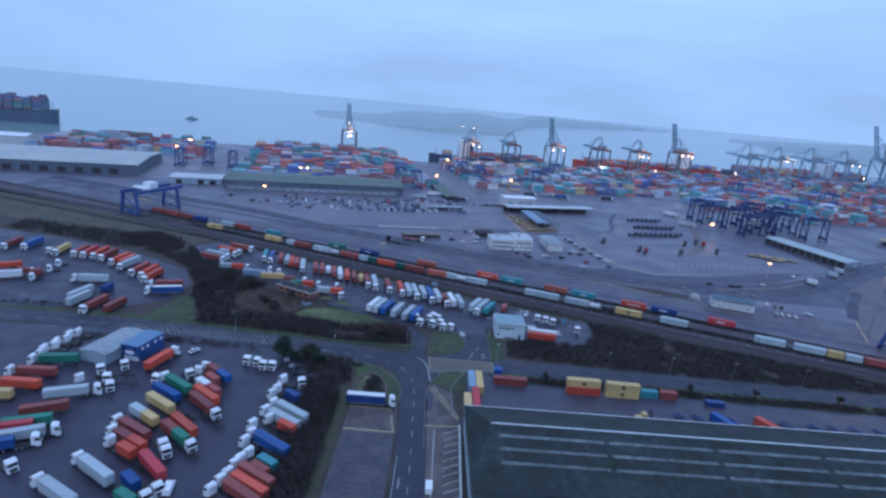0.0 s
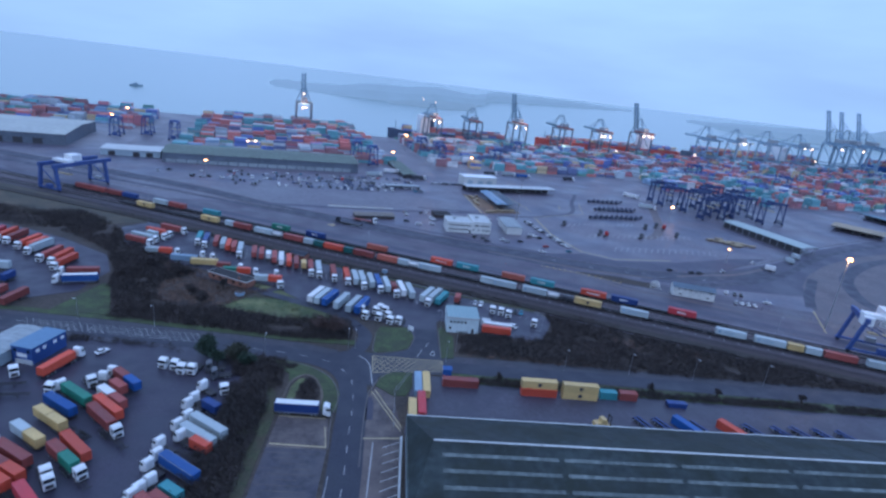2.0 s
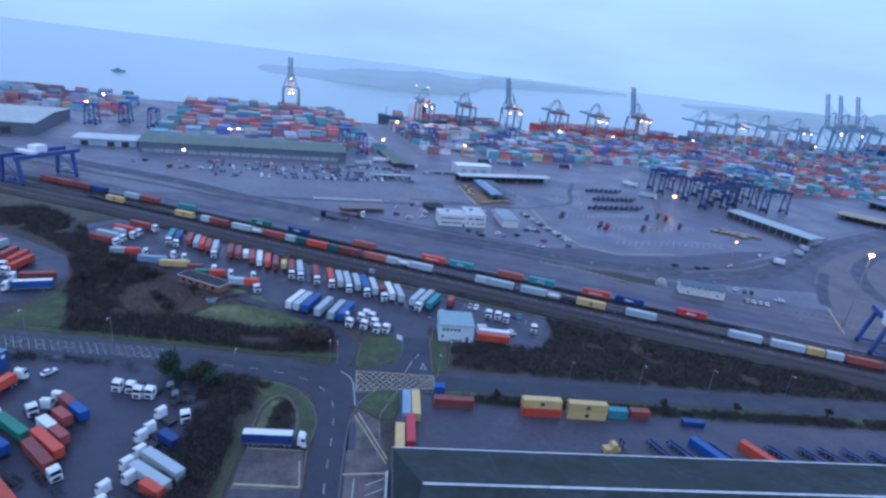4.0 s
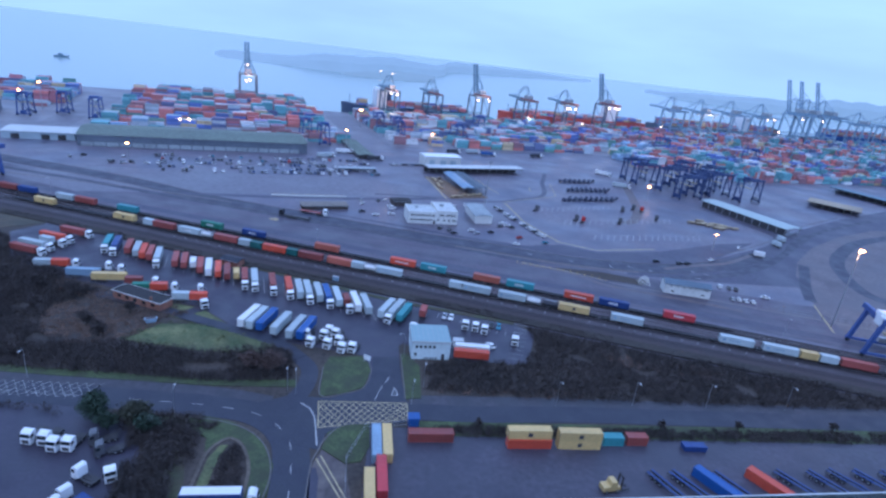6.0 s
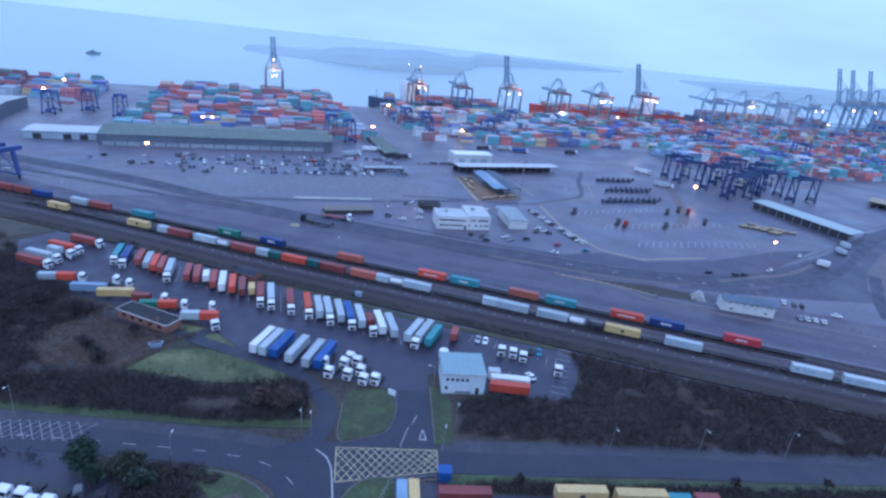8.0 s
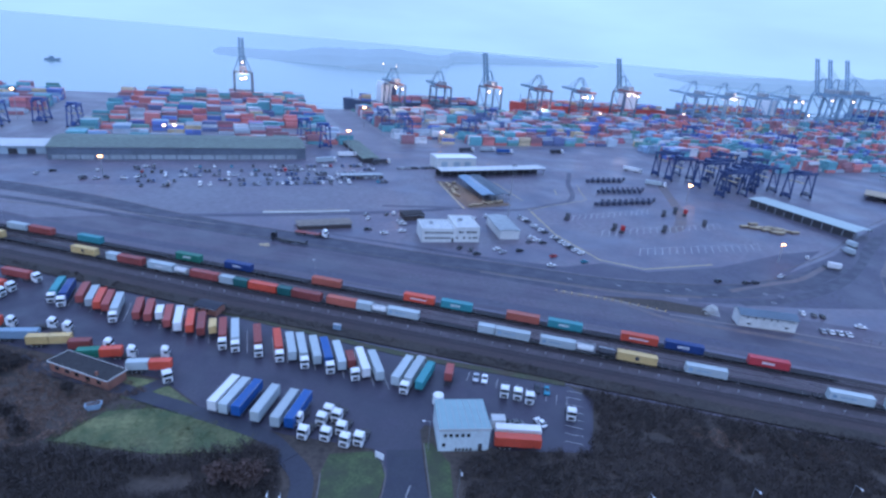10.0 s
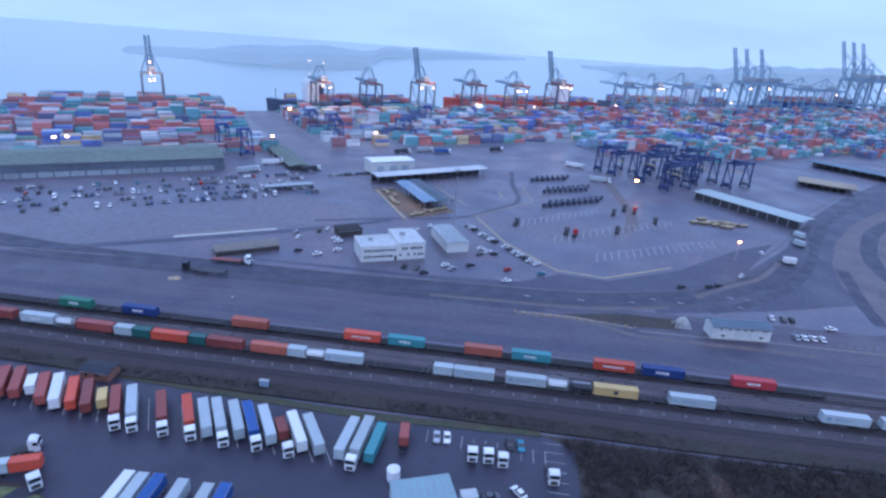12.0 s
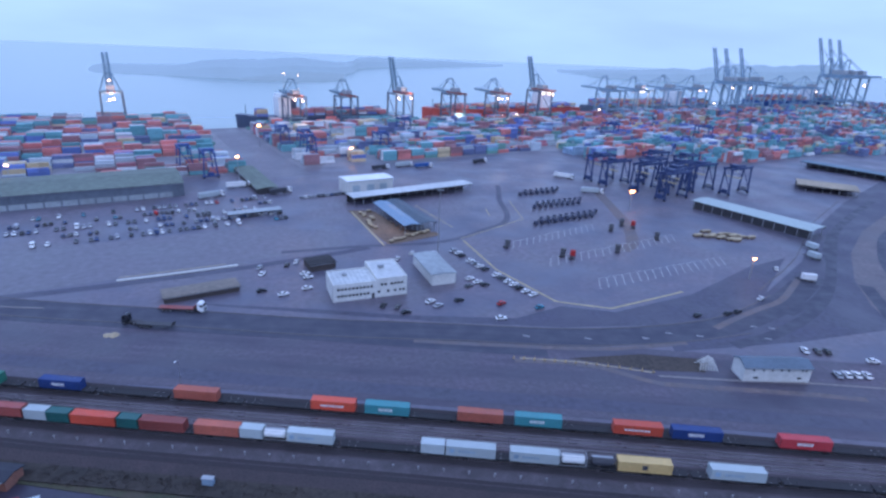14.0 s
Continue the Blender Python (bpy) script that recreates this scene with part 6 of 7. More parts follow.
# ---- ships ----
def ship(m, length, hull, deck, label, seed, tiers=3, house=0.2, wide=34, cargo=(0, 0, 2, 2, 3, 4, 5, 6, 7, 11)):
    s = thing("container_ship", label, "ship", m, "moored ships")
    bm = bmesh.new()
    outline = [(-length / 2, -wide * 0.42), (length * 0.36, -wide / 2), (length * 0.46, -wide * 0.3), (length / 2, 0), (length * 0.46, wide * 0.3), (length * 0.36, wide / 2), (-length / 2, wide * 0.42)]
    low = [bm.verts.new((x * 0.985, y * 0.9, -5)) for x, y in outline]
    top = [bm.verts.new((x, y, deck + (3 if x > length * 0.4 else 0))) for x, y in outline]
    n = len(outline)
    for i in range(n):
        bm.faces.new((low[i], low[(i + 1) % n], top[(i + 1) % n], top[i]))
    bm.faces.new(top), bm.faces.new(low[::-1])
    bmesh.ops.recalc_face_normals(bm, faces=bm.faces)
    part("hull", bm, hull, s)
    hx = -length / 2 + length * house
    part("superstructure", boxes((hx - 7, hx + 7, -wide * 0.4, wide * 0.4, deck, deck + 22), (hx - 5, hx + 5, -wide * 0.5, wide * 0.5, deck + 22, deck + 25), bevel=0.2), WHITE, s)
    part("funnel", boxes((hx - 16, hx - 10, -3, 3, deck, deck + 20), bevel=0.6), hull, s)
    part("mast", beams(((length * 0.44, 0, deck), (length * 0.44, 0, deck + 14), 0.8)), CRANE_DARK, s)
    rng = random.Random(seed)
    verts, faces, mats = [], [], []
    x = -length / 2 + 8
    while x < length * 0.38:
        if abs(x - hx) > 16:
            for w in range(int(wide / 2.6) - 2):
                h = max(0, min(tiers, round(rng.gauss(tiers * 0.7, 1.0))))
                for t in range(h):
                    k = len(verts)
                    y = -wide / 2 + 2.6 + 2.6 * w
                    for zz in (deck + 1 + 2.6 * t, deck + 1 + 2.6 * t + 2.56):
                        for xx, yy in ((x, y), (x + 12.1, y), (x + 12.1, y + 2.44), (x, y + 2.44)):
                            verts.append((xx, yy, zz))
                    faces.extend([[k + i for i in f] for f in ((4, 5, 6, 7), (0, 1, 5, 4), (1, 2, 6, 5), (2, 3, 7, 6), (3, 0, 4, 7), (3, 2, 1, 0))])
                    mats.extend([rng.choice(cargo)] * 6)
        x += 13.4
    me = bpy.data.meshes.new("deck_cargo")
    me.from_pydata(verts, [], faces)
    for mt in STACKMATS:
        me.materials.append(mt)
    me.polygons.foreach_set("material_index", mats)
    d = part("deck_cargo", me, None, s)
    tagged(d, kind="stuff")
    return s


RED_HULL = paint("red_hull", (0.50, 0.085, 0.07), 0.5, scale=3.0, vary=0.15)
DARK_HULL = paint("dark_blue_hull", (0.065, 0.085, 0.14), 0.5, scale=3.0, vary=0.15)
ship(port_pose(567, 822, -4, 180), 275, RED_HULL, 16, "red-hulled container ship moored at the quay", 21, 2, 0.25)
ship(port_pose(285, 820, -4, 180), 190, DARK_HULL, 12, "dark container ship moored behind the quay cranes", 22, 3, 0.72, 28)
ship(port_pose(880, 826, -4, 180), 320, paint("slate_hull", (0.12, 0.15, 0.20), 0.5, scale=3.0, vary=0.15), 15, "dark-hulled container ship under lowered booms", 23, 4, 0.3)
ship(port_pose(1330, 826, -4, 180), 340, COLORS["b"], 20, "blue-hulled container ship far along the quay", 24, 4, 0.3)
ship(pose(-705, 905, -4, 0, 0, 10), 160, paint("grey_blue_hull", (0.11, 0.14, 0.19), 0.6, scale=3.0, vary=0.15), 20, "dark laden ship under way off the quay", 25, 9, 0.12, 36, (9, 9, 9, 0, 10))
boat = thing("pilot_boat", "small grey launch out on the estuary", "boat", pose(-560, 1250, -4, 0, 0, 20))
part("hull", extruded([(-12, 0), (-12, 3), (10, 3.4), (15, 3.8), (10, 0)], -3, 3, 0.3), CRANE_DARK, boat)
part("wheelhouse", boxes((-5, 3, -2, 2, 3, 6.5), bevel=0.2), CRANE_DARK, boat)


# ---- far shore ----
FARLAND = paint("far_shore_haze_glow", (0.072, 0.098, 0.115), 0.95, scale=60.0, vary=0.2)
# bluish emission paints distance haze onto the land, which is no lamp
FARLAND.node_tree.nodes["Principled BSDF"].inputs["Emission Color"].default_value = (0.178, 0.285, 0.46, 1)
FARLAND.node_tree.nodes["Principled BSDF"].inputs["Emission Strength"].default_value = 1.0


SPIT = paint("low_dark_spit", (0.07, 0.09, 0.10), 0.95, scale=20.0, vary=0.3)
# same painted haze on the spit, a shade darker than the shore
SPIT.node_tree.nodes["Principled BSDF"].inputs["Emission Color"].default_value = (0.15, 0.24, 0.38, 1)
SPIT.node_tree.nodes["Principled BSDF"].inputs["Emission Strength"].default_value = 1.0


def shore(name, pts, seed, label, mat=FARLAND):
    """A low wooded coast along a line of x, y and crest height, with an uneven crest."""
    line = smooth_line(pts, 24)
    bm = bmesh.new()
    rows = []
    for x, y, h in line:
        h = max(0.4, h * (0.85 + 0.3 * noise.noise(Vector((x * 0.006, seed, 0)))) + min(2.0, 0.3 * h) * noise.noise(Vector((x * 0.05, seed, 3))))
        d = Vector((x, y, 0)).normalized()
        rows.append([bm.verts.new((x + d.x * k, y + d.y * k, -5 + z)) for k, z in ((-4, 0), (0, min(2.5, h)), (60, min(2.5, h) + 0.6 * h), (220, min(2.5, h) + h), (700, 0))])
    for a, b in zip(rows, rows[1:]):
        for k in range(4):
            bm.faces.new((a[k], b[k], b[k + 1], a[k + 1]))
    bmesh.ops.recalc_face_normals(bm, faces=bm.faces)
    return tagged(new(name, mesh_of(bm, name, mat)), label, "far coast", kind="structure")


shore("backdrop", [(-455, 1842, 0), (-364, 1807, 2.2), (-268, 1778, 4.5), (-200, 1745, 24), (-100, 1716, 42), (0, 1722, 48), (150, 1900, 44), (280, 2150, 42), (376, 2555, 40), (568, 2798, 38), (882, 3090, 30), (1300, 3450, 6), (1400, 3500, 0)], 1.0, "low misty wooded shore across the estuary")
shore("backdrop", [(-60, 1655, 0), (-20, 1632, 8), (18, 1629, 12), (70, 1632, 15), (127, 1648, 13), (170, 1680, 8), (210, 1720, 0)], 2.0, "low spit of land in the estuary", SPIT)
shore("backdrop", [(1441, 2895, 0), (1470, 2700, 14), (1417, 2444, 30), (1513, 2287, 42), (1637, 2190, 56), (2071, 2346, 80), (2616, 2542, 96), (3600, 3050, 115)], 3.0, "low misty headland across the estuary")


# ---- scrub, hedges and trees ----
def inside(x, y, poly):
    hit = False
    for (ax, ay), (bx, by) in zip(poly, poly[1:] + poly[:1]):
        if (ay > y) != (by > y) and x < (bx - ax) * (y - ay) / (by - ay) + ax:
            hit = not hit
    return hit


def thicket(name, poly, per, low, high, material, label, seed, twig=0.5):
    """Bare winter growth over an area: clumps of thin crossing blades, of uneven height and with gaps."""
    rng = random.Random(seed)
    xs, ys = [p[0] for p in poly], [p[1] for p in poly]
    verts, faces = [], []
    tries = int((max(xs) - min(xs)) * (max(ys) - min(ys)) * per)
    for _ in range(tries):
        x, y = rng.uniform(min(xs), max(xs)), rng.uniform(min(ys), max(ys))
        if not inside(x, y, poly):
            continue
        swell = noise.noise(Vector((x * 0.09, y * 0.09, seed)))
        if swell < -0.42:
            continue
        h = low + (high - low) * min(1, max(0, 0.5 + 0.7 * swell + rng.uniform(-0.25, 0.25)))
        r = rng.uniform(0.7, 1.5)
        for _ in range(16):
            a, b = rng.uniform(0, math.tau), rng.random() ** 0.6
            px, py = x + r * b * math.cos(a), y + r * b * math.sin(a)
            pz = h * (0.15 + 0.85 * rng.random() * (1 - 0.45 * b))
            k = len(verts)
            tilt = Vector((rng.uniform(-1, 1), rng.uniform(-1, 1), rng.uniform(0.1, 1.2))).normalized() * rng.uniform(0.4, 1.0) * twig * 2
            side = Vector((rng.uniform(-1, 1), rng.uniform(-1, 1), rng.uniform(-0.4, 0.4))).normalized() * twig * rng.uniform(0.25, 0.6)
            c = Vector((px, py, pz))
            for q in (c - tilt * 0.5 - side * 0.5, c - tilt * 0.5 + side * 0.5, c + tilt * 0.5):
                verts.append((q.x, q.y, max(0.05, q.z)))
            faces.append((k, k + 1, k + 2))
        k = len(verts)
        verts.extend([(x - 0.08, y, 0), (x + 0.08, y, 0), (x + rng.uniform(-0.3, 0.3), y + rng.uniform(-0.3, 0.3), h * 0.8)])
        faces.append((k, k + 1, k + 2))
    me = bpy.data.meshes.new(name)
    me.from_pydata(verts, [], faces)
    me.materials.append(material)
    return tagged(new(name, me), label, "scrub", kind="stuff")


BARE = "dense bare brown winter scrub"
thicket("grass_tufts", [(-60.5, 219.5), (-54, 231.5), (-46, 233.6), (-39, 233), (-27, 228), (-13, 220.6), (-15.4, 213.5), (-35, 213.4)], 0.9, 0.25, 0.6, ROUGH_GRASS, "uneven tufts of rough winter grass", 17, 0.35)
thicket("scrub", [(-186, 317), (-166, 326), (-142, 309), (-132, 298), (-122, 281), (-108, 275), (-94, 264), (-97, 230), (-105, 229), (-110, 248), (-123, 268), (-144, 284), (-161, 293)], 1.2, 1.5, 4.4, TWIGS, BARE, 16)
thicket("hedge", [(-92, 204), (-57, 202), (-27, 199), (-6, 200.5), (-7.5, 215), (-14, 217), (-33, 213), (-57, 218), (-92, 213)], 1.6, 2.0, 4.6, TWIGS, "thick dark bare hedge beside the road", 1)
thicket("scrub", [(-106, 236), (-92, 207), (-88, 206), (-72, 215), (-84, 224), (-88, 240), (-78, 252), (-104, 264), (-118, 272), (-121, 262), (-110, 246)], 1.3, 1.5, 4.6, TWIGS, BARE, 2)
thicket("scrub", [(-84, 224), (-72, 216), (-59, 220), (-52, 231), (-57, 237), (-74, 246), (-86, 244), (-88, 236)], 0.9, 0.2, 0.9, RUSSET, "low russet dead bracken in a clearing", 15)
thicket("scrub", [(-150, 300), (-174, 293), (-212, 304), (-250, 312), (-250, 330), (-190, 322), (-150, 308)], 0.6, 1.5, 4.0, TWIGS, BARE, 3)
thicket("scrub", [(32.5, 197), (78, 194), (108, 193), (160, 192), (230, 190), (240, 176), (170, 206), (92, 231), (74, 238.5), (74.6, 226), (66.5, 213), (44, 213), (34, 211.5)], 1.3, 1.0, 3.4, TWIGS, "dark low scrub between road and railway", 4)
thicket("scrub", [(95, 214), (120, 208), (150, 201), (158, 204), (120, 216), (98, 222)], 0.35, 0.6, 1.6, RUSSET, "russet dead bracken in the scrub", 5)
thicket("scrub", [(34, 196), (80, 194), (80, 199), (36, 200)], 0.4, 0.5, 1.3, RUSSET, "russet dead bracken along the road", 6)
thicket("hedge", [(-37.0, 92), (-25.0, 92), (-25.4, 156), (-31, 178), (-41, 180), (-37, 160)], 2.6, 2.2, 5.2, TWIGS, "tall dark hedge beside the lorry yard", 7)
thicket("hedge", [(28, 177.8), (330, 173.5), (330, 177), (150, 180), (28, 181)], 2.6, 0.8, 2.0, TWIGS, "low dark hedge along the yard fence", 8)
thicket("hedge", [(-18.2, 158), (-18.0, 168), (-16.4, 174), (-14.6, 172.4), (-12.2, 166), (-11.9, 158)], 2.6, 0.6, 1.5, TWIGS, "dark brown shrub bed beside the lorry bay", 9)
thicket("hedge", [(-29.5, 178.4), (-22, 179.4), (-21.6, 181.2), (-29, 180.6)], 3.0, 0.8, 1.6, TWIGS, "short clipped brown hedge on the bend", 18)
thicket("scrub", [(-41, 181), (-30, 181), (-24.5, 176), (-24.0, 166), (-30, 166), (-36, 172)], 2.2, 1.0, 3.4, TWIGS, "dark bare shrubs behind the grass bend", 19)
thicket("scrub", [*shifted(LO, -17.6)[1:6], *shifted(LO, -13.4)[1:6][::-1]], 0.9, 0.6, 1.3, TWIGS, "low dark weeds along the rail bank", 10)
thicket("scrub", [(-104, 266), (-76, 254), (-52, 244), (-44, 238), (-54, 232), (-76, 244), (-100, 256)], 0.5, 0.6, 2.2, RUSSET, "russet brown scrub round the brick hut", 11)
thicket("hedge", [(-126, 187), (-90, 189.5), (-64, 187), (-58, 183), (-64, 186), (-90, 186.5), (-126, 184)], 1.2, 1.2, 2.6, TWIGS, "dark hedge along the yard road", 12)
thicket("scrub", [(-43, 178), (-30, 180), (-24, 182), (-26, 184), (-40, 185), (-48, 184)], 1.6, 1.2, 3.6, TWIGS, "dark shrubs on the road bend", 13)
thicket("scrub", [(-330, 205), (-170, 208), (-134, 210), (-134, 213), (-170, 211), (-330, 209)], 0.5, 0.8, 2.0, TWIGS, "low scrub beside the road", 14)


def tree(x, y, high, wide, seed, label, leaf=LEAVES, dense=1400):
    t = thing("tree", label, "tree", pose(x, y, 0.1), "trees")
    rng = random.Random(seed)
    bm = tube(bmesh.new(), (0, 0, -0.2), (0.1, 0, high * 0.55), 0.28, 0.16, 9)
    part("trunk", bm, BARK, t)
    tips = []
    for k in range(6):
        a = k * 2.4 + rng.uniform(-0.3, 0.3)
        z = high * rng.uniform(0.22, 0.55)
        tip = Vector((math.cos(a) * wide * rng.uniform(0.4, 0.85), math.sin(a) * wide * rng.uniform(0.4, 0.85), z + high * rng.uniform(0.1, 0.38)))
        part("limb", tube(bmesh.new(), (0.05, 0, z), tip, 0.11, 0.03, 6), BARK, t)
        tips.append(tip)
    tips += [Vector((rng.uniform(-0.3, 0.3) * wide, rng.uniform(-0.3, 0.3) * wide, high * rng.uniform(0.55, 0.95))) for _ in range(7)]
    verts, faces = [], []
    for _ in range(dense):
        c = rng.choice(tips) + Vector((rng.gauss(0, 0.36), rng.gauss(0, 0.36), rng.gauss(0, 0.3))) * wide * 0.55
        k = len(verts)
        for _ in range(3):
            d = Vector((rng.uniform(-1, 1), rng.uniform(-1, 1), rng.uniform(-1, 1))) * 0.46
            verts.append(tuple(c + d))
        faces.append((k, k + 1, k + 2))
    me = bpy.data.meshes.new("crown")
    me.from_pydata(verts, [], faces)
    me.materials.append(leaf)
    part("crown", me, leaf, t)
    return t


BARETREE = paint("reddish_bare_twigs", (0.085, 0.055, 0.048), 0.9, scale=2.0, vary=0.4, hue=0.25, island=True)
OLIVE = paint("olive_brown_leaves", (0.042, 0.043, 0.027), 0.8, scale=2.0, vary=0.4, hue=0.3, island=True)
tree(-50.6, 182.9, 6.6, 3.6, 31, "round dark evergreen tree at the road edge", dense=4200)
tree(-40.6, 180.0, 7.2, 3.6, 32, "olive-brown bushy tree beside the road bend", OLIVE, dense=4200)
tree(-36.4, 177.0, 5.4, 2.6, 33, "dark evergreen tree behind the grass bend", dense=2600)
tree(-46.0, 178.6, 4.4, 2.2, 34, "small dark evergreen tree in the shrubs", dense=1700)
tree(-12.5, 203.5, 7.0, 3.4, 37, "bare reddish-brown tree at the hedge end", BARETREE, dense=2600)
tree(-18.5, 205.0, 6.2, 2.8, 38, "bare reddish-brown tree in the hedge", BARETREE, dense=1800)
tree(-84.0, 246.0, 6.0, 2.6, 35, "dark bushy tree in the scrub", TWIGS, 1300)
tree(-62.5, 236.8, 4.6, 1.3, 36, "slim dark tree in front of the brick hut", TWIGS, 900)
for x, y, h in ((-98, 252, 5.5), (-92, 238, 5.0), (-72, 228, 4.6), (-104, 240, 5.0), (-66, 222, 4.2)):
    tree(x, y, h, 2.4, int(100 - x), "bare brown winter tree in the scrub", TWIGS, 1000)
for x in (44.5, 97, 121, 152):
    tree(x, 180.2, 3.6, 1.2, int(x), "small bare tree in the fence hedge", TWIGS, 260)


# ---- cars and vans ----
CARCOL = [paint("car_silver", (0.45, 0.46, 0.48), 0.3, 0.4, vary=0.05), WHITE, paint("car_black", (0.02, 0.02, 0.025), 0.25, vary=0.05), paint("car_blue", (0.03, 0.06, 0.16), 0.25, vary=0.05),
          paint("car_red", (0.42, 0.03, 0.03), 0.25, vary=0.05), paint("car_grey", (0.10, 0.10, 0.11), 0.25, vary=0.05), paint("car_teal", (0.03, 0.20, 0.28), 0.25, vary=0.05)]
CARSAID = ["silver", "white", "black", "dark blue", "red", "dark grey", "teal blue"]


def car_body():
    return extruded([(-2.1, 0.35), (-2.15, 0.8), (-1.9, 0.98), (1.0, 0.98), (1.95, 0.8), (2.1, 0.6), (2.1, 0.35)], -0.88, 0.88, 0.07)


def car_top():
    return extruded([(-1.75, 0.95), (-1.3, 1.42), (0.15, 1.45), (0.95, 0.95)], -0.74, 0.74, 0.06)


def van_body():
    return extruded([(-2.5, 0.4), (-2.5, 2.15), (1.1, 2.2), (1.6, 1.35), (2.4, 1.15), (2.5, 0.4)], -0.95, 0.95, 0.09)


def small_axle():
    """Two wheels on their axle."""
    bm = tube(bmesh.new(), (0, -0.93, 0), (0, -0.71, 0), 0.32, n=12)
    tube(bm, (0, 0.71, 0), (0, 0.93, 0), 0.32, n=12)
    return tube(bm, (0, -0.72, 0), (0, 0.72, 0), 0.06, n=6)


def car(x, y, turn, col, z=0.03, group="parked cars", van=False):
    kind = "van" if van else "car"
    c = thing("parked_" + kind, f"{CARSAID[col]} {kind} parked on tarmac", kind, pose(x, y, z, 0, 0, turn) @ Matrix.Scale(0.94, 4), group)
    part("body", once(("van_body",), van_body, WHITE) if van else once(("car_body",), car_body, WHITE), CARCOL[col], c)
    if van:
        part("windscreen", once(("van_screen",), lambda: extruded([(1.18, 2.05), (1.62, 1.42), (1.66, 1.44), (1.22, 2.07)], -0.85, 0.85), GLASS), GLASS, c)
    else:
        top = part("glasshouse", once(("car_top",), car_top, GLASS), GLASS, c)
        part("roof", once(("car_roof",), lambda: boxes((-1.25, 0.12, -0.68, 0.68, 1.43, 1.48), bevel=0.02), WHITE), CARCOL[col], c)
    for wx in (-1.3, 1.35):
        part("axle", once(("small_axle",), small_axle, BLACK), BLACK, c, at=pose(wx, 0, 0.32))
    return c


rng = random.Random(77)
for row, q in enumerate((447, 458, 469.5, 481, 492)):
    for k in range(54):
        p = -6 + 2.75 * k
        if rng.random() < (0.46 if p < 60 else 0.62) and not (row == 3 and 100 < p < 124):
            x, y = port(p + rng.uniform(-0.3, 0.3), q + rng.uniform(-0.4, 0.4))
            car(x, y, 14.5 + (90 if row % 2 else -90) + rng.uniform(-3, 3), rng.choice((0, 0, 1, 1, 1, 1, 2, 2, 3, 3, 5, 5, 5, 5, 2, 3) if rng.random() < 0.95 else (4, 6)), van=rng.random() < 0.12, group="cars in the port car park")
for k in range(26):
    p = -60 + 2.3 * k
    if rng.random() < 0.4:
        car(*port(p, 474 + rng.uniform(-12, 20)), 14.5 + rng.uniform(-90, 90), rng.choice((0, 1, 1, 2, 5)), group="cars in the port car park", van=rng.random() < 0.3)
for k in range(13):
    car(*port(160 + 2.7 * k, 484), 104.5, rng.choice((0, 2, 2, 5, 3, 1)), group="cars beside the transit hall")
for k in range(16):
    f = k / 15
    if k not in (3, 8):
        car(98 + 16 * f + rng.uniform(-0.6, 0.6), 402 - 54 * f, 20 + rng.uniform(-6, 6), (0, 1, 2, 4, 1, 0, 1, 2, 0, 1, 5, 1, 1, 2, 1, 1)[k], group="cars along the yellow line")
for x, y, turn, col in ((11, 396, 70, 0), (12, 389, 70, 1), (22, 397, 75, 2), (26, 400, 75, 1), (29, 386, 10, 1), (30, 382, 10, 1), (12, 372, 15, 2), (20, 367, 15, 1), (29, 371, 15, 1), (55, 350, 60, 2), (60, 348, 60, 5), (62, 343, 15, 2), (73, 350, 30, 1), (75, 346, 30, 0),
                        (84, 349, 20, 2), (92, 361, 30, 5), (95, 368, 15, 1), (97, 364, 15, 1), (99, 361, 15, 2), (99, 343, 25, 4), (112, 337, 20, 6), (94.3, 331.5, -5, 1), (86, 396, 30, 4), (88, 400, 30, 1), (78, 402, 60, 1), (70, 396, 60, 1)):
    car(x, y, turn, col, group="cars round the port offices")
for x, y, turn, col in ((186, 288.5, 60, 1), (190, 287, 60, 5), (193, 286, 60, 2), (183, 274, 65, 0), (186, 273.4, 65, 1), (189, 272.6, 65, 1), (192, 271.6, 65, 1)):
    car(x, y, turn, col, group="cars beside the depot building")
for x, y, turn, col in ((43.8, 243.9, -105, 0), (46.2, 243.2, -105, 1), (60.6, 238.2, -105, 2), (63.2, 237.4, -105, 6), (57.2, 223.6, 110, 1), (48, 223.8, 0, 2), (51, 223.4, 0, 5)):
    car(x, y, turn, col, 0.07, "cars in the lorry park")
car(4.6, 118.6, 90, 1, 0.09, van=True, group="vans")
car(-81.5, 180.2, 60, 1, 0.07)
car(-57.0, 111.0, 100, 1, 0.07, van=True, group="vans")
for x, y, turn in ((168, 318.5, 20), (181, 317.5, 20), (186, 318, 20), (205, 326, 30), (240, 352, 50), (202.6, 277.6, -20)):
    car(x, y, turn, 2 if 165 < x < 190 and y < 319 else 1, 0.05, "cars on the port road")
for x, y, turn in ((-43.4, 162.3, 151), (-44.2, 153.2, 151), (-44.6, 136.4, 151), (-44.0, 128.6, 151), (-45.2, 109.4, 151), *[(-126.4 + 0.25 * k + 1.3 * (k % 2), 164.2 + 2.82 * k, 168 + 9 * (k * 2 % 3)) for k in range(1, 8)]):
    tractor_unit(x, y, turn, "in a tight diagonal row")
for x, y in ((-45.0, 174.6), (-42.2, 170.8)):
    tractor_unit(x, y, 205, "beside the yard hedge", "dark tractor units", CARCOL[5], 0.06)
for x, y, turn in ((-179.0, 255.9, -120), (-177.1, 247.2, -130), (-181.0, 241.4, -140), (-176.4, 235.0, -130), (-195.5, 272.8, -90)):
    tractor_unit(x, y, turn, "in the yard behind the road")


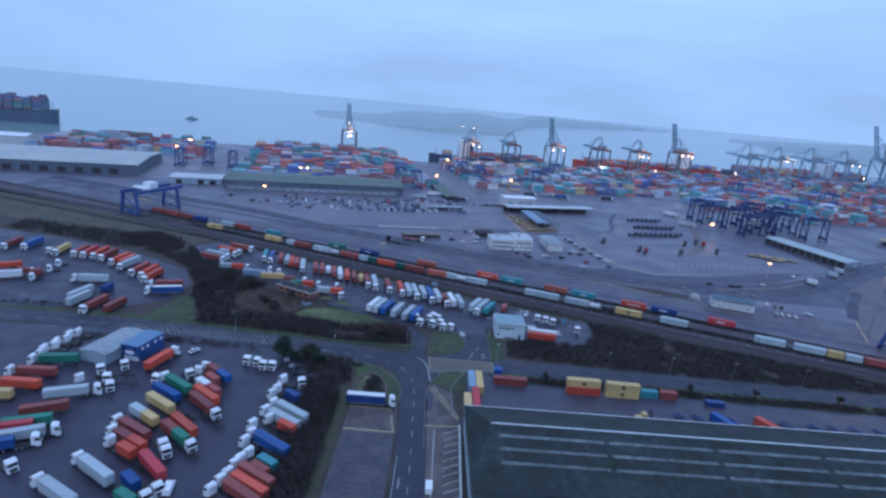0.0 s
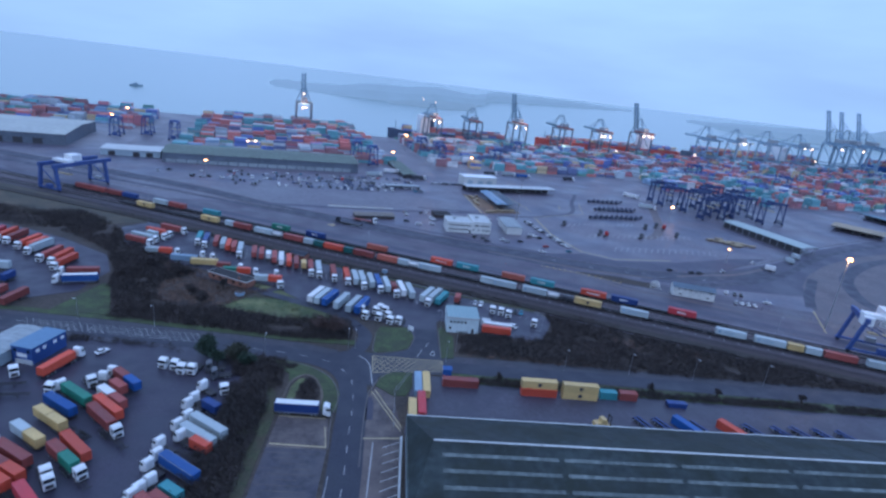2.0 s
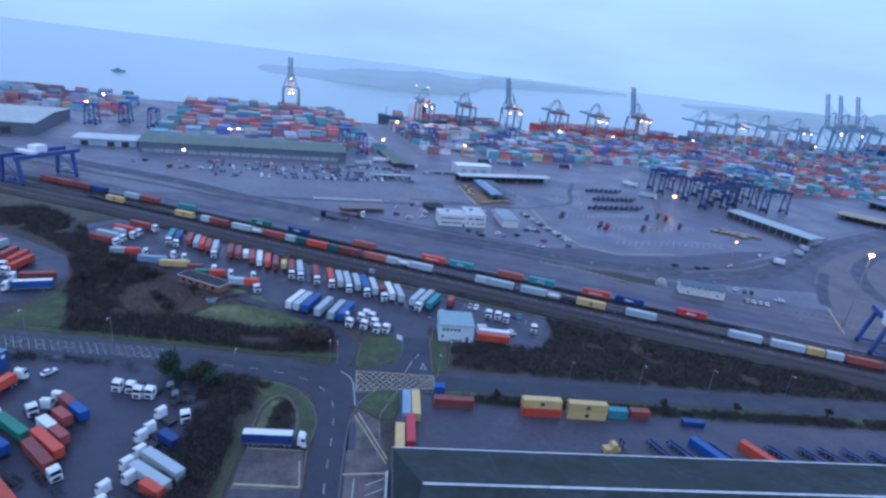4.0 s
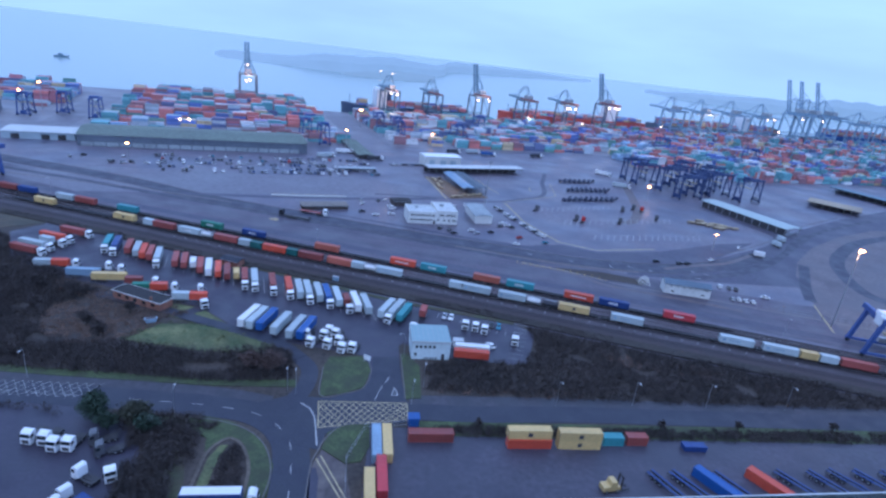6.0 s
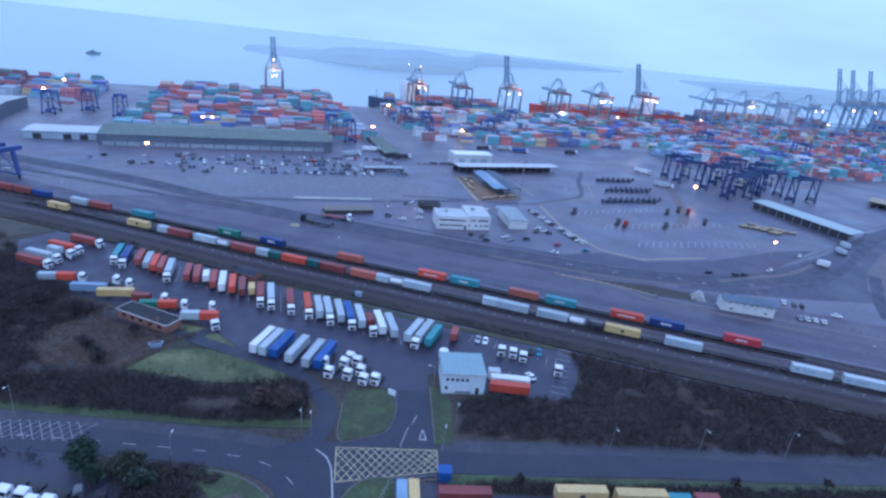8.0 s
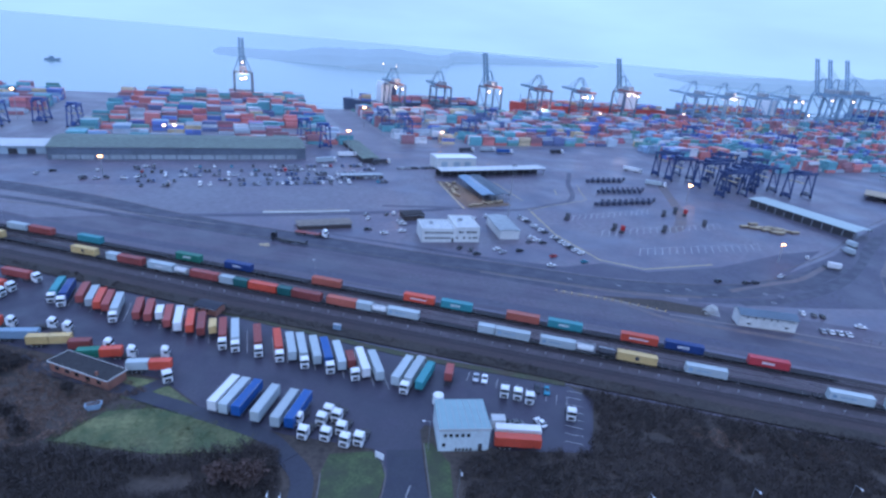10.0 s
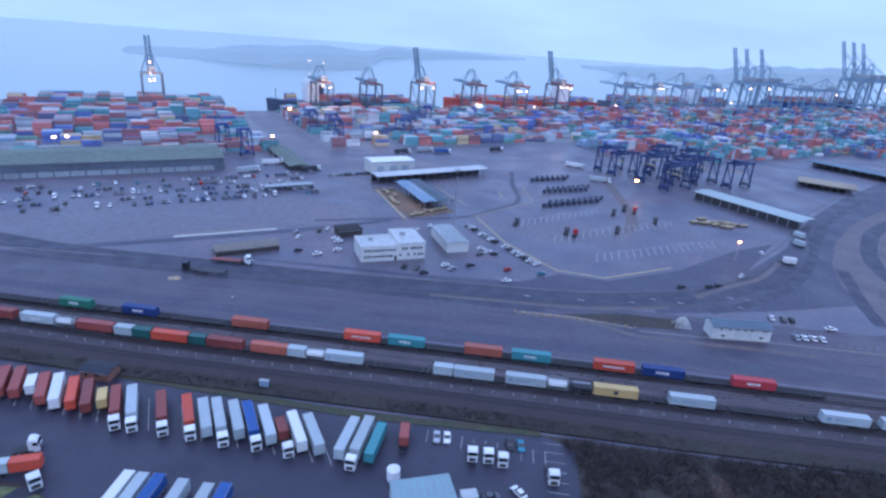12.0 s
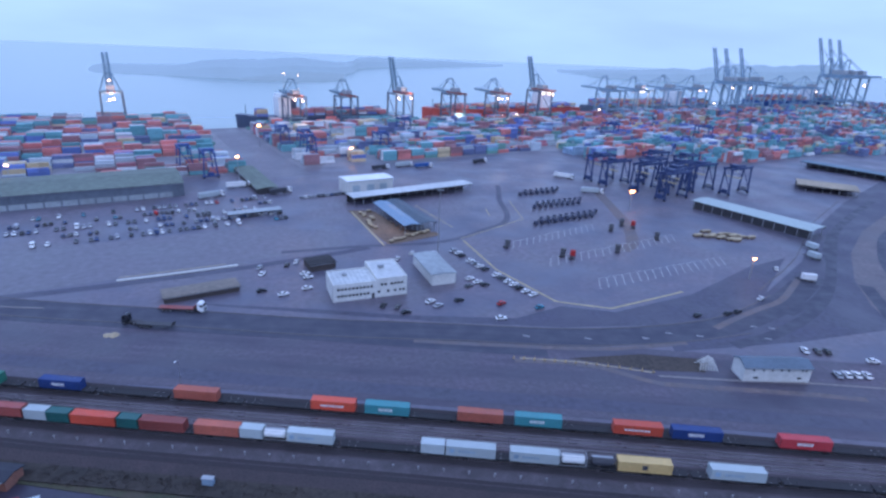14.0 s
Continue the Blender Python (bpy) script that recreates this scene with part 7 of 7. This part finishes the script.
# ---- lorries and trailers of the port ----
TANGOODS = paint("sawn_tan_timber", (0.42, 0.33, 0.21), 0.8, scale=0.4, vary=0.35)

TUGNAVY = paint("dark_navy_steel", (0.022, 0.027, 0.060), 0.55, scale=0.5, vary=0.3)


def skeletal(x, y, turn, group):
    t = thing("terminal_tractor", "dark terminal tractor with an empty skeletal trailer", "lorry", pose(x, y, 0.03, 0, 0, turn) @ Matrix.Diagonal((0.93, 0.85, 0.93, 1)), group)
    trailer(t, 14.0, "k")
    part("deck", once(("tug_deck",), lambda: boxes((-6.9, 4.6, -0.55, 0.55, 1.15, 1.42), (-6.9, -6.7, -1.1, 1.1, 1.15, 1.9), bevel=0.02), TUGNAVY), TUGNAVY, t)
    part("cab", once(("tug_cab",), lambda: extruded([(6.2, 0.9), (6.2, 2.5), (6.5, 2.75), (7.6, 2.75), (8.1, 1.9), (8.3, 1.5), (8.4, 0.6), (6.4, 0.6)], -1.2, 0.5, 0.06), TUGNAVY), TUGNAVY, t)
    part("bonnet", once(("tug_bonnet",), lambda: boxes((6.3, 8.35, 0.5, 1.2, 0.6, 1.5), (4.6, 6.4, -0.5, 0.5, 0.6, 1.0), bevel=0.05), TUGNAVY), TUGNAVY, t)
    axles(t, (7.4,))
    return t


for x0, y0, x1, y1, n, turn in ((178.4, 501.2, 205.4, 506, 7, 231), (173.9, 470.8, 207.5, 476.7, 9, 236), (160.3, 438.5, 201.3, 448.4, 10, 229)):
    for k in range(n):
        f = k / (n - 1)
        skeletal(x0 + (x1 - x0) * f, y0 + (y1 - y0) * f, turn, "rows of terminal tractors")
for x, y, turn, col in ((126, 403, 55, 5), (148, 387, 55, 5), (151, 383, 55, 4), (194, 418, 55, 5), (206, 426, 55, 5), (210, 421, 55, 4), (178, 387, 55, 5), (211, 401, 55, 5)):
    tractor_unit(x, y, turn, "on the standing ground", "dark tractor units", CARCOL[col], 0.03)
for x, y, turn, col, cab in ((-16.0, 361.2, -17, "r", True), (-21.0, 349.8, -19, "n", False)):
    t = thing("flatbed_lorry", ("dark empty" if col == "n" else SAID[col]) + " flatbed trailer on the port road" + (" with a white cab" if cab else ""), "lorry", pose(x, y, 0.045, 0, 0, turn))
    trailer(t, 12.4, col)
    part("deck", boxes((-6.2, 6.2, -1.2, 1.2, 1.2, 1.36), (6.05, 6.2, -1.2, 1.2, 1.36, 2.2), bevel=0.02), FRAMEB if col == "n" else COLORS[col], t)
    if cab:
        tractor(t, 5.1)
for p, q, turn, col in ((150, 500, 10, "k"), (240, 545, 5, "k"), (262, 548, 5, "s"), (275, 540, -5, "b"), (330, 540, 8, "k"), (110, 505, 14, "s"), (360, 470, -60, "w"), (345, 425, -40, "s"), (130, 525, 0, "w")):
    lorry(*port(p, q), 14.5 + turn, col, 12.4, 1, "in the port", "lorries in the port", 0.0)
for x, y, turn, col in ((284, 373, 95, "s"), (271.5, 361, 100, "s"), (242, 338, 150, "w")):
    lorry(x, y, turn, col, 7.0, 0, "beside the open shed", "trailers beside the shed", 0.0)
rng = random.Random(91)
for kind, spots in (("timber", [(239 + 2.6 * (k % 7) + rng.uniform(-2, 2) + (k // 7) * 9, 403 - 2.4 * (k % 7) + rng.uniform(-3, 3) + (k // 7) * 2) for k in range(14)]), ("pallet", [(66 + rng.uniform(-2, 4), 442 + 3.1 * k) for k in range(11)] + [(72 + 2.4 * k, 421 + 1.1 * k + rng.uniform(-2, 2)) for k in range(10)])):
    for x, y in spots:
        g = thing(kind + "_stack", f"low stack of pale tan {kind}s on dusty ground", "goods", pose(x, y, 0.04, 0, 0, rng.uniform(-25, 25) + (165 if kind == "timber" else 100)), kind + " stacks")
        long = rng.uniform(3.5, 6.5) if kind == "timber" else rng.uniform(1.4, 2.6)
        for tier in range(2):
            part("block", boxes((-long / 2, long / 2 - 0.3 * tier, -1.1 + 0.15 * tier, 1.1, 0.7 * tier + 0.1, 0.7 * tier + 0.7), bevel=0.06), TANGOODS if tier else DUST, g)
        part("bearer", boxes((-long * 0.4, long * 0.4, -1.0, 1.0, 0, 0.1)), DUST, g)
# lorry bay beside the road and the office yard
lorry(-16.6, 155.4, 0.6, "n", 12.4, 1, "in the roadside bay", "single lorries", 0.08, "w")
lorry(49.6, 218.3, -6, "w", 10.4, 0, "beside the lorry park office", "single lorries")
lorry(48.7, 214.9, -7, "o", 12.4, 0, "beside the lorry park office", "single lorries")
for x, y, turn in ((87.8, 158.2, -66), (94.0, 158.4, -62), (105.5, 158, -62), (123.6, 158.6, -60), (133, 158.5, -60), (139.5, 159, -60), (147, 158.8, -60), (155, 158.4, -60)):
    t = thing("semi_trailer", "empty blue skeletal trailer in the yard", "trailer", pose(x, y, 0.06, 0, 0, turn), "blue trailers in the yard")
    trailer(t, 12.4, "n")
    part("deck", once(("blue_deck",), lambda: boxes((-6.1, 6.1, -1.1, -0.5, 1.18, 1.26), (-6.1, 6.1, 0.5, 1.1, 1.18, 1.26)), COLORS["n"]), COLORS["n"], t)
bk = thing("skip", "royal blue steel skip by the yard hedge", "skip", pose(103.0, 173.0, 0.06, 0, 0, -3))
part("body", extruded([(-3.0, 0), (-3.3, 1.5), (3.3, 1.5), (3.0, 0)], -1.15, 1.15, 0.05), COLORS["n"], bk)
part("lid", boxes((-3.2, -1.2, -1.1, 1.1, 1.45, 1.56), (-1.1, 3.2, -1.1, 1.1, 1.45, 1.6), bevel=0.03), COLORS["n"], bk)
fl = thing("forklift", "white container forklift with a black mast", "forklift", pose(72.6, 158.6, 0.06, 0, 0, 8))
part("body", extruded([(-2.4, 0.6), (-2.4, 1.9), (-0.6, 2.0), (-0.4, 3.2), (1.0, 3.2), (1.3, 1.8), (2.2, 1.6), (2.2, 0.6)], -1.1, 1.1, 0.08), COLORS["y"], fl)
part("mast", boxes((2.3, 2.6, -0.9, -0.6, 0.3, 4.2), (2.3, 2.6, 0.6, 0.9, 0.3, 4.2), (2.3, 2.6, -0.9, 0.9, 3.9, 4.2)), FRAMEB, fl)
part("fork", boxes((2.6, 5.0, -0.8, -0.5, 0.3, 0.45), (2.6, 5.0, 0.5, 0.8, 0.3, 0.45)), FRAMEB, fl)
wheels(fl, (-1.5, 1.5), 1.0)


# ---- lamps, posts and small things ----
def lamp_mast(x, y, h, mat, size=1.0, n=2):
    m = thing("flood_mast", "tall steel mast with unlit floodlights" if mat is STEEL else "tall steel mast with lit floodlights", "lamp", pose(x, y, 0), "floodlight masts")
    part("pole", tube(bmesh.new(), (0, 0, 0), (0, 0, h), 0.35, 0.16, 8), STEEL, m)
    part("crossarm", beams(((-1.2, 0, h), (1.2, 0, h), 0.25)), STEEL, m)
    for k in range(n):
        xx = (k - (n - 1) / 2) * 1.2
        part("floodlight", once(("mast_lamp", mat.name), lambda: tube(bmesh.new(), (0, -0.5, -0.1), (0, 0.3, 0.1), 0.85, 0.6, 12), mat), mat, m, "" if mat is STEEL else "lit floodlight", pose(xx, -0.3, h - 0.3) @ Matrix.Scale(size * 0.62, 4))


for x, y, h, mat, size in ((-137, 541.4, 16, LAMPW, 1.2), (-131, 545.7, 16, LAMPW, 1.2), (-3.8, 543, 20, LAMPO, 1.2), (6.8, 689, 20, LAMPO, 1.7), (78.7, 616, 12, LAMPO, 1.1), (230.5, 455, 12, LAMPO, 1.5),
                           (215, 251.2, 35.6, LAMPO, 1.25), (-143, 450.7, 12, LAMPO, 1.1), (-279.5, 589, 20, LAMPO, 1.6), (-278, 617.5, 25, LAMPO, 1.4), (217.6, 344.9, 10, LAMPO, 0.7), (462, 876, 18, LAMPW, 1.3), (330, 862, 12, LAMPW, 1.2), (697, 920, 25, LAMPW, 1.5), (48, 1640, 16, LAMPW, 1.8), (82, 1650, 11, LAMPW, 1.4)):
    lamp_mast(x, y, h, mat, size)


for p, q, z in ((247, 765, 30), (378, 765, 32), (455, 768, 12), (525, 766, 28), (598, 765, 34), (800, 765, 38), (73, 830, 30)):
    flood = new("flood_light", bpy.data.lights.new("flood_light", "POINT"))
    flood.data.energy, flood.data.color, flood.data.shadow_soft_size = 16000, (1.0, 0.66, 0.50), 1.5
    flood.location = (*port(p, q), z)
# the last two are added warm lights with no lamp built there
for x, y, z, watts in ((232.0, 453, 11, 900), (215, 251.2, 34, 5000), (217.6, 344, 9, 500), (78.7, 615, 11, 900), (73, 436, 9, 700), (28, 424, 12, 700)):
    pool = new("lamp_light", bpy.data.lights.new("lamp_light", "POINT"))
    pool.data.energy, pool.data.color, pool.data.shadow_soft_size = watts, (1.0, 0.55, 0.28), 0.8
    pool.location = (x, y - 1.2, z)


tractor_unit(-28.6, 354.0, 160, "coupled to the blue flatbed", "dark tractor units", CARCOL[2], 0.05)
sh = thing("sand_heap", "small heap of orange sand on the apron", "sand", pose(-32.4, 346.7, 0.0))
part("heap", tube(bmesh.new(), (0, 0, -0.05), (0.2, 0, 1.0), 1.9, 0.25, 11), TANGOODS, sh)
part("spill", tube(bmesh.new(), (-1.8, 0.2, -0.05), (-1.7, 0.2, 0.4), 1.6, 0.4, 9), TANGOODS, sh)
lamp_mast(91, 403, 30, STEEL, 0.9, 3)


def street_lamp(x, y, turn, h=8.5):
    s = thing("street_lamp", "thin grey steel street lamp", "lamp", pose(x, y, 0.1, 0, 0, turn), "street lamps")
    part("pole", once(("lamp_pole",), lambda: tube(bmesh.new(), (0, 0, 0), (0, 0, 8.5), 0.075, 0.05, 8), STEEL), STEEL, s)
    part("arm", once(("lamp_arm",), lambda: beams(((0, 0, 8.4), (1.4, 0, 8.7), 0.09)), STEEL), STEEL, s)
    part("lantern", once(("lantern",), lambda: boxes((1.2, 1.9, -0.12, 0.12, 8.64, 8.8), bevel=0.04), WHITE), WHITE, s)


for x, y, turn in ((-6.6, 194.9, -90), (-4.2, 194.3, -90), (-32.4, 183.4, 90), (27.6, 190.6, -90), (31.6, 199, -90), (-74, 199.4, -90), (70, 191.2, -90), (94, 191.6, -90), (118, 191.4, -90), (145, 191, -90), (-100, 200.6, -90), (26.8, 214.5, 180)):
    street_lamp(x, y, turn)
for lamp_x in (-150, -10.5, 180):
    c = on(UP, lamp_x, 6.5)
    street_lamp(c.x, c.y, -110)
GREYPOST = paint("weathered_post_concrete", (0.27, 0.26, 0.27), 0.8, scale=0.3, vary=0.3)
for k in range(46):
    c = on(LO, -70 + 5.4 * k, -4.3)
    mp = thing("marker_post", "short weathered grey marker post on the gravel walkway", "post", pose(c.x, c.y, 0.12), "marker posts")
    part("post", once(("marker",), lambda: extruded([(-0.12, 0), (-0.12, 0.7), (-0.26, 0.72), (-0.26, 0.86), (0.26, 0.86), (0.26, 0.72), (0.12, 0.7), (0.12, 0)], -0.12, 0.12), GREYPOST), GREYPOST, mp)
bx = thing("ticket_cabin", "small bright blue cabin beside the box junction", "cabin", pose(27.4, 182.0, 0.06))
part("wall", boxes((-1.4, 1.4, -1.2, 1.2, 0, 2.6), bevel=0.05), COLORS["b"], bx)
part("roof", boxes((-1.6, 1.6, -1.4, 1.4, 2.6, 2.75), bevel=0.03), COLORS["b"], bx)
sg = thing("notice_board", "white notice board on two posts", "sign", pose(15.2, 211.2, 0.15, 0, 0, -35))
part("panel", boxes((-1.2, 1.2, -0.05, 0.05, 0.9, 2.6), bevel=0.02), WHITE, sg)
for s in (-1, 1):
    part("post", boxes((s - 0.06, s + 0.06, -0.05, 0.05, 0, 0.9)), STEEL, sg)
sk = thing("skip", "pale blue steel skip on the grass", "skip", pose(-54.4, 231.8, 0.1, 0, 0, 20))
part("body", extruded([(-1.2, 0), (-1.9, 1.4), (1.9, 1.4), (1.2, 0)], -0.9, 0.9, 0.04), COLORS["e"], sk)
part("load", boxes((-1.6, 1.6, -0.75, 0.75, 1.2, 1.5), bevel=0.2), CONCRETE, sk)
bc = thing("relay_cabinet", "blue-grey trackside relay cabinet", "cabinet", pose(2.4, 271.6, 0.45, 0, 0, -20))
part("body", boxes((-1.2, 1.2, -0.5, 0.5, 0, 1.7), bevel=0.04), COLORS["e"], bc)
part("roof", boxes((-1.3, 1.3, -0.6, 0.6, 1.7, 1.8)), STEEL, bc)


def fence(line, step, label):
    f = thing("fence", label, "fence", pose(0, 0, 0), "fences", "structure")
    for (ax, ay), (bx2, by) in zip(line, line[1:]):
        n = max(1, int(math.hypot(bx2 - ax, by - ay) / step))
        for k in range(n):
            part("post", once(("fence_post",), lambda: boxes((-0.06, 0.06, -0.06, 0.06, 0, 2.2)), PALE), PALE, f, at=pose(ax + (bx2 - ax) * k / n, ay + (by - ay) * k / n, 0.05))
        for z in (1.0, 2.1):
            part("rail", beams(((ax, ay, z), (bx2, by, z), 0.05)), STEEL, f)


fence([(10.6, 150), (10.4, 168), (15, 179.5), (28, 181)], 2.6, "pale post fence at the yard corner")
ribbon("pavement", [(88, 304.5), (104, 299.6), (113, 294.6), (121, 286.4), (126, 282.6), (143, 276.2), (167, 267.6), (180, 262)], 2.4, 0.046, RUSTLIT, "rust-stained strip beside the apron fence", "pavement", 0.02)
fence([(192, 266.2), (240, 249.4)], 3.0, "pale post fence beside the apron")
for k in range(14):
    cone = thing("traffic_post", "small yellow traffic post on the apron", "post", pose(88 + 3.0 * k, 305.6 - 1.15 * k + (0.0 if k < 8 else -0.4 * (k - 8)), 0.04), "traffic cones")
    part("base", once(("cone_base",), lambda: boxes((-0.3, 0.3, -0.3, 0.3, 0, 0.06)), BLACK), BLACK, cone)
    part("body", once(("cone_body",), lambda: tube(bmesh.new(), (0, 0, 0.06), (0, 0, 1.0), 0.24, 0.06, 10), COLORS["y"]), COLORS["y"], cone)
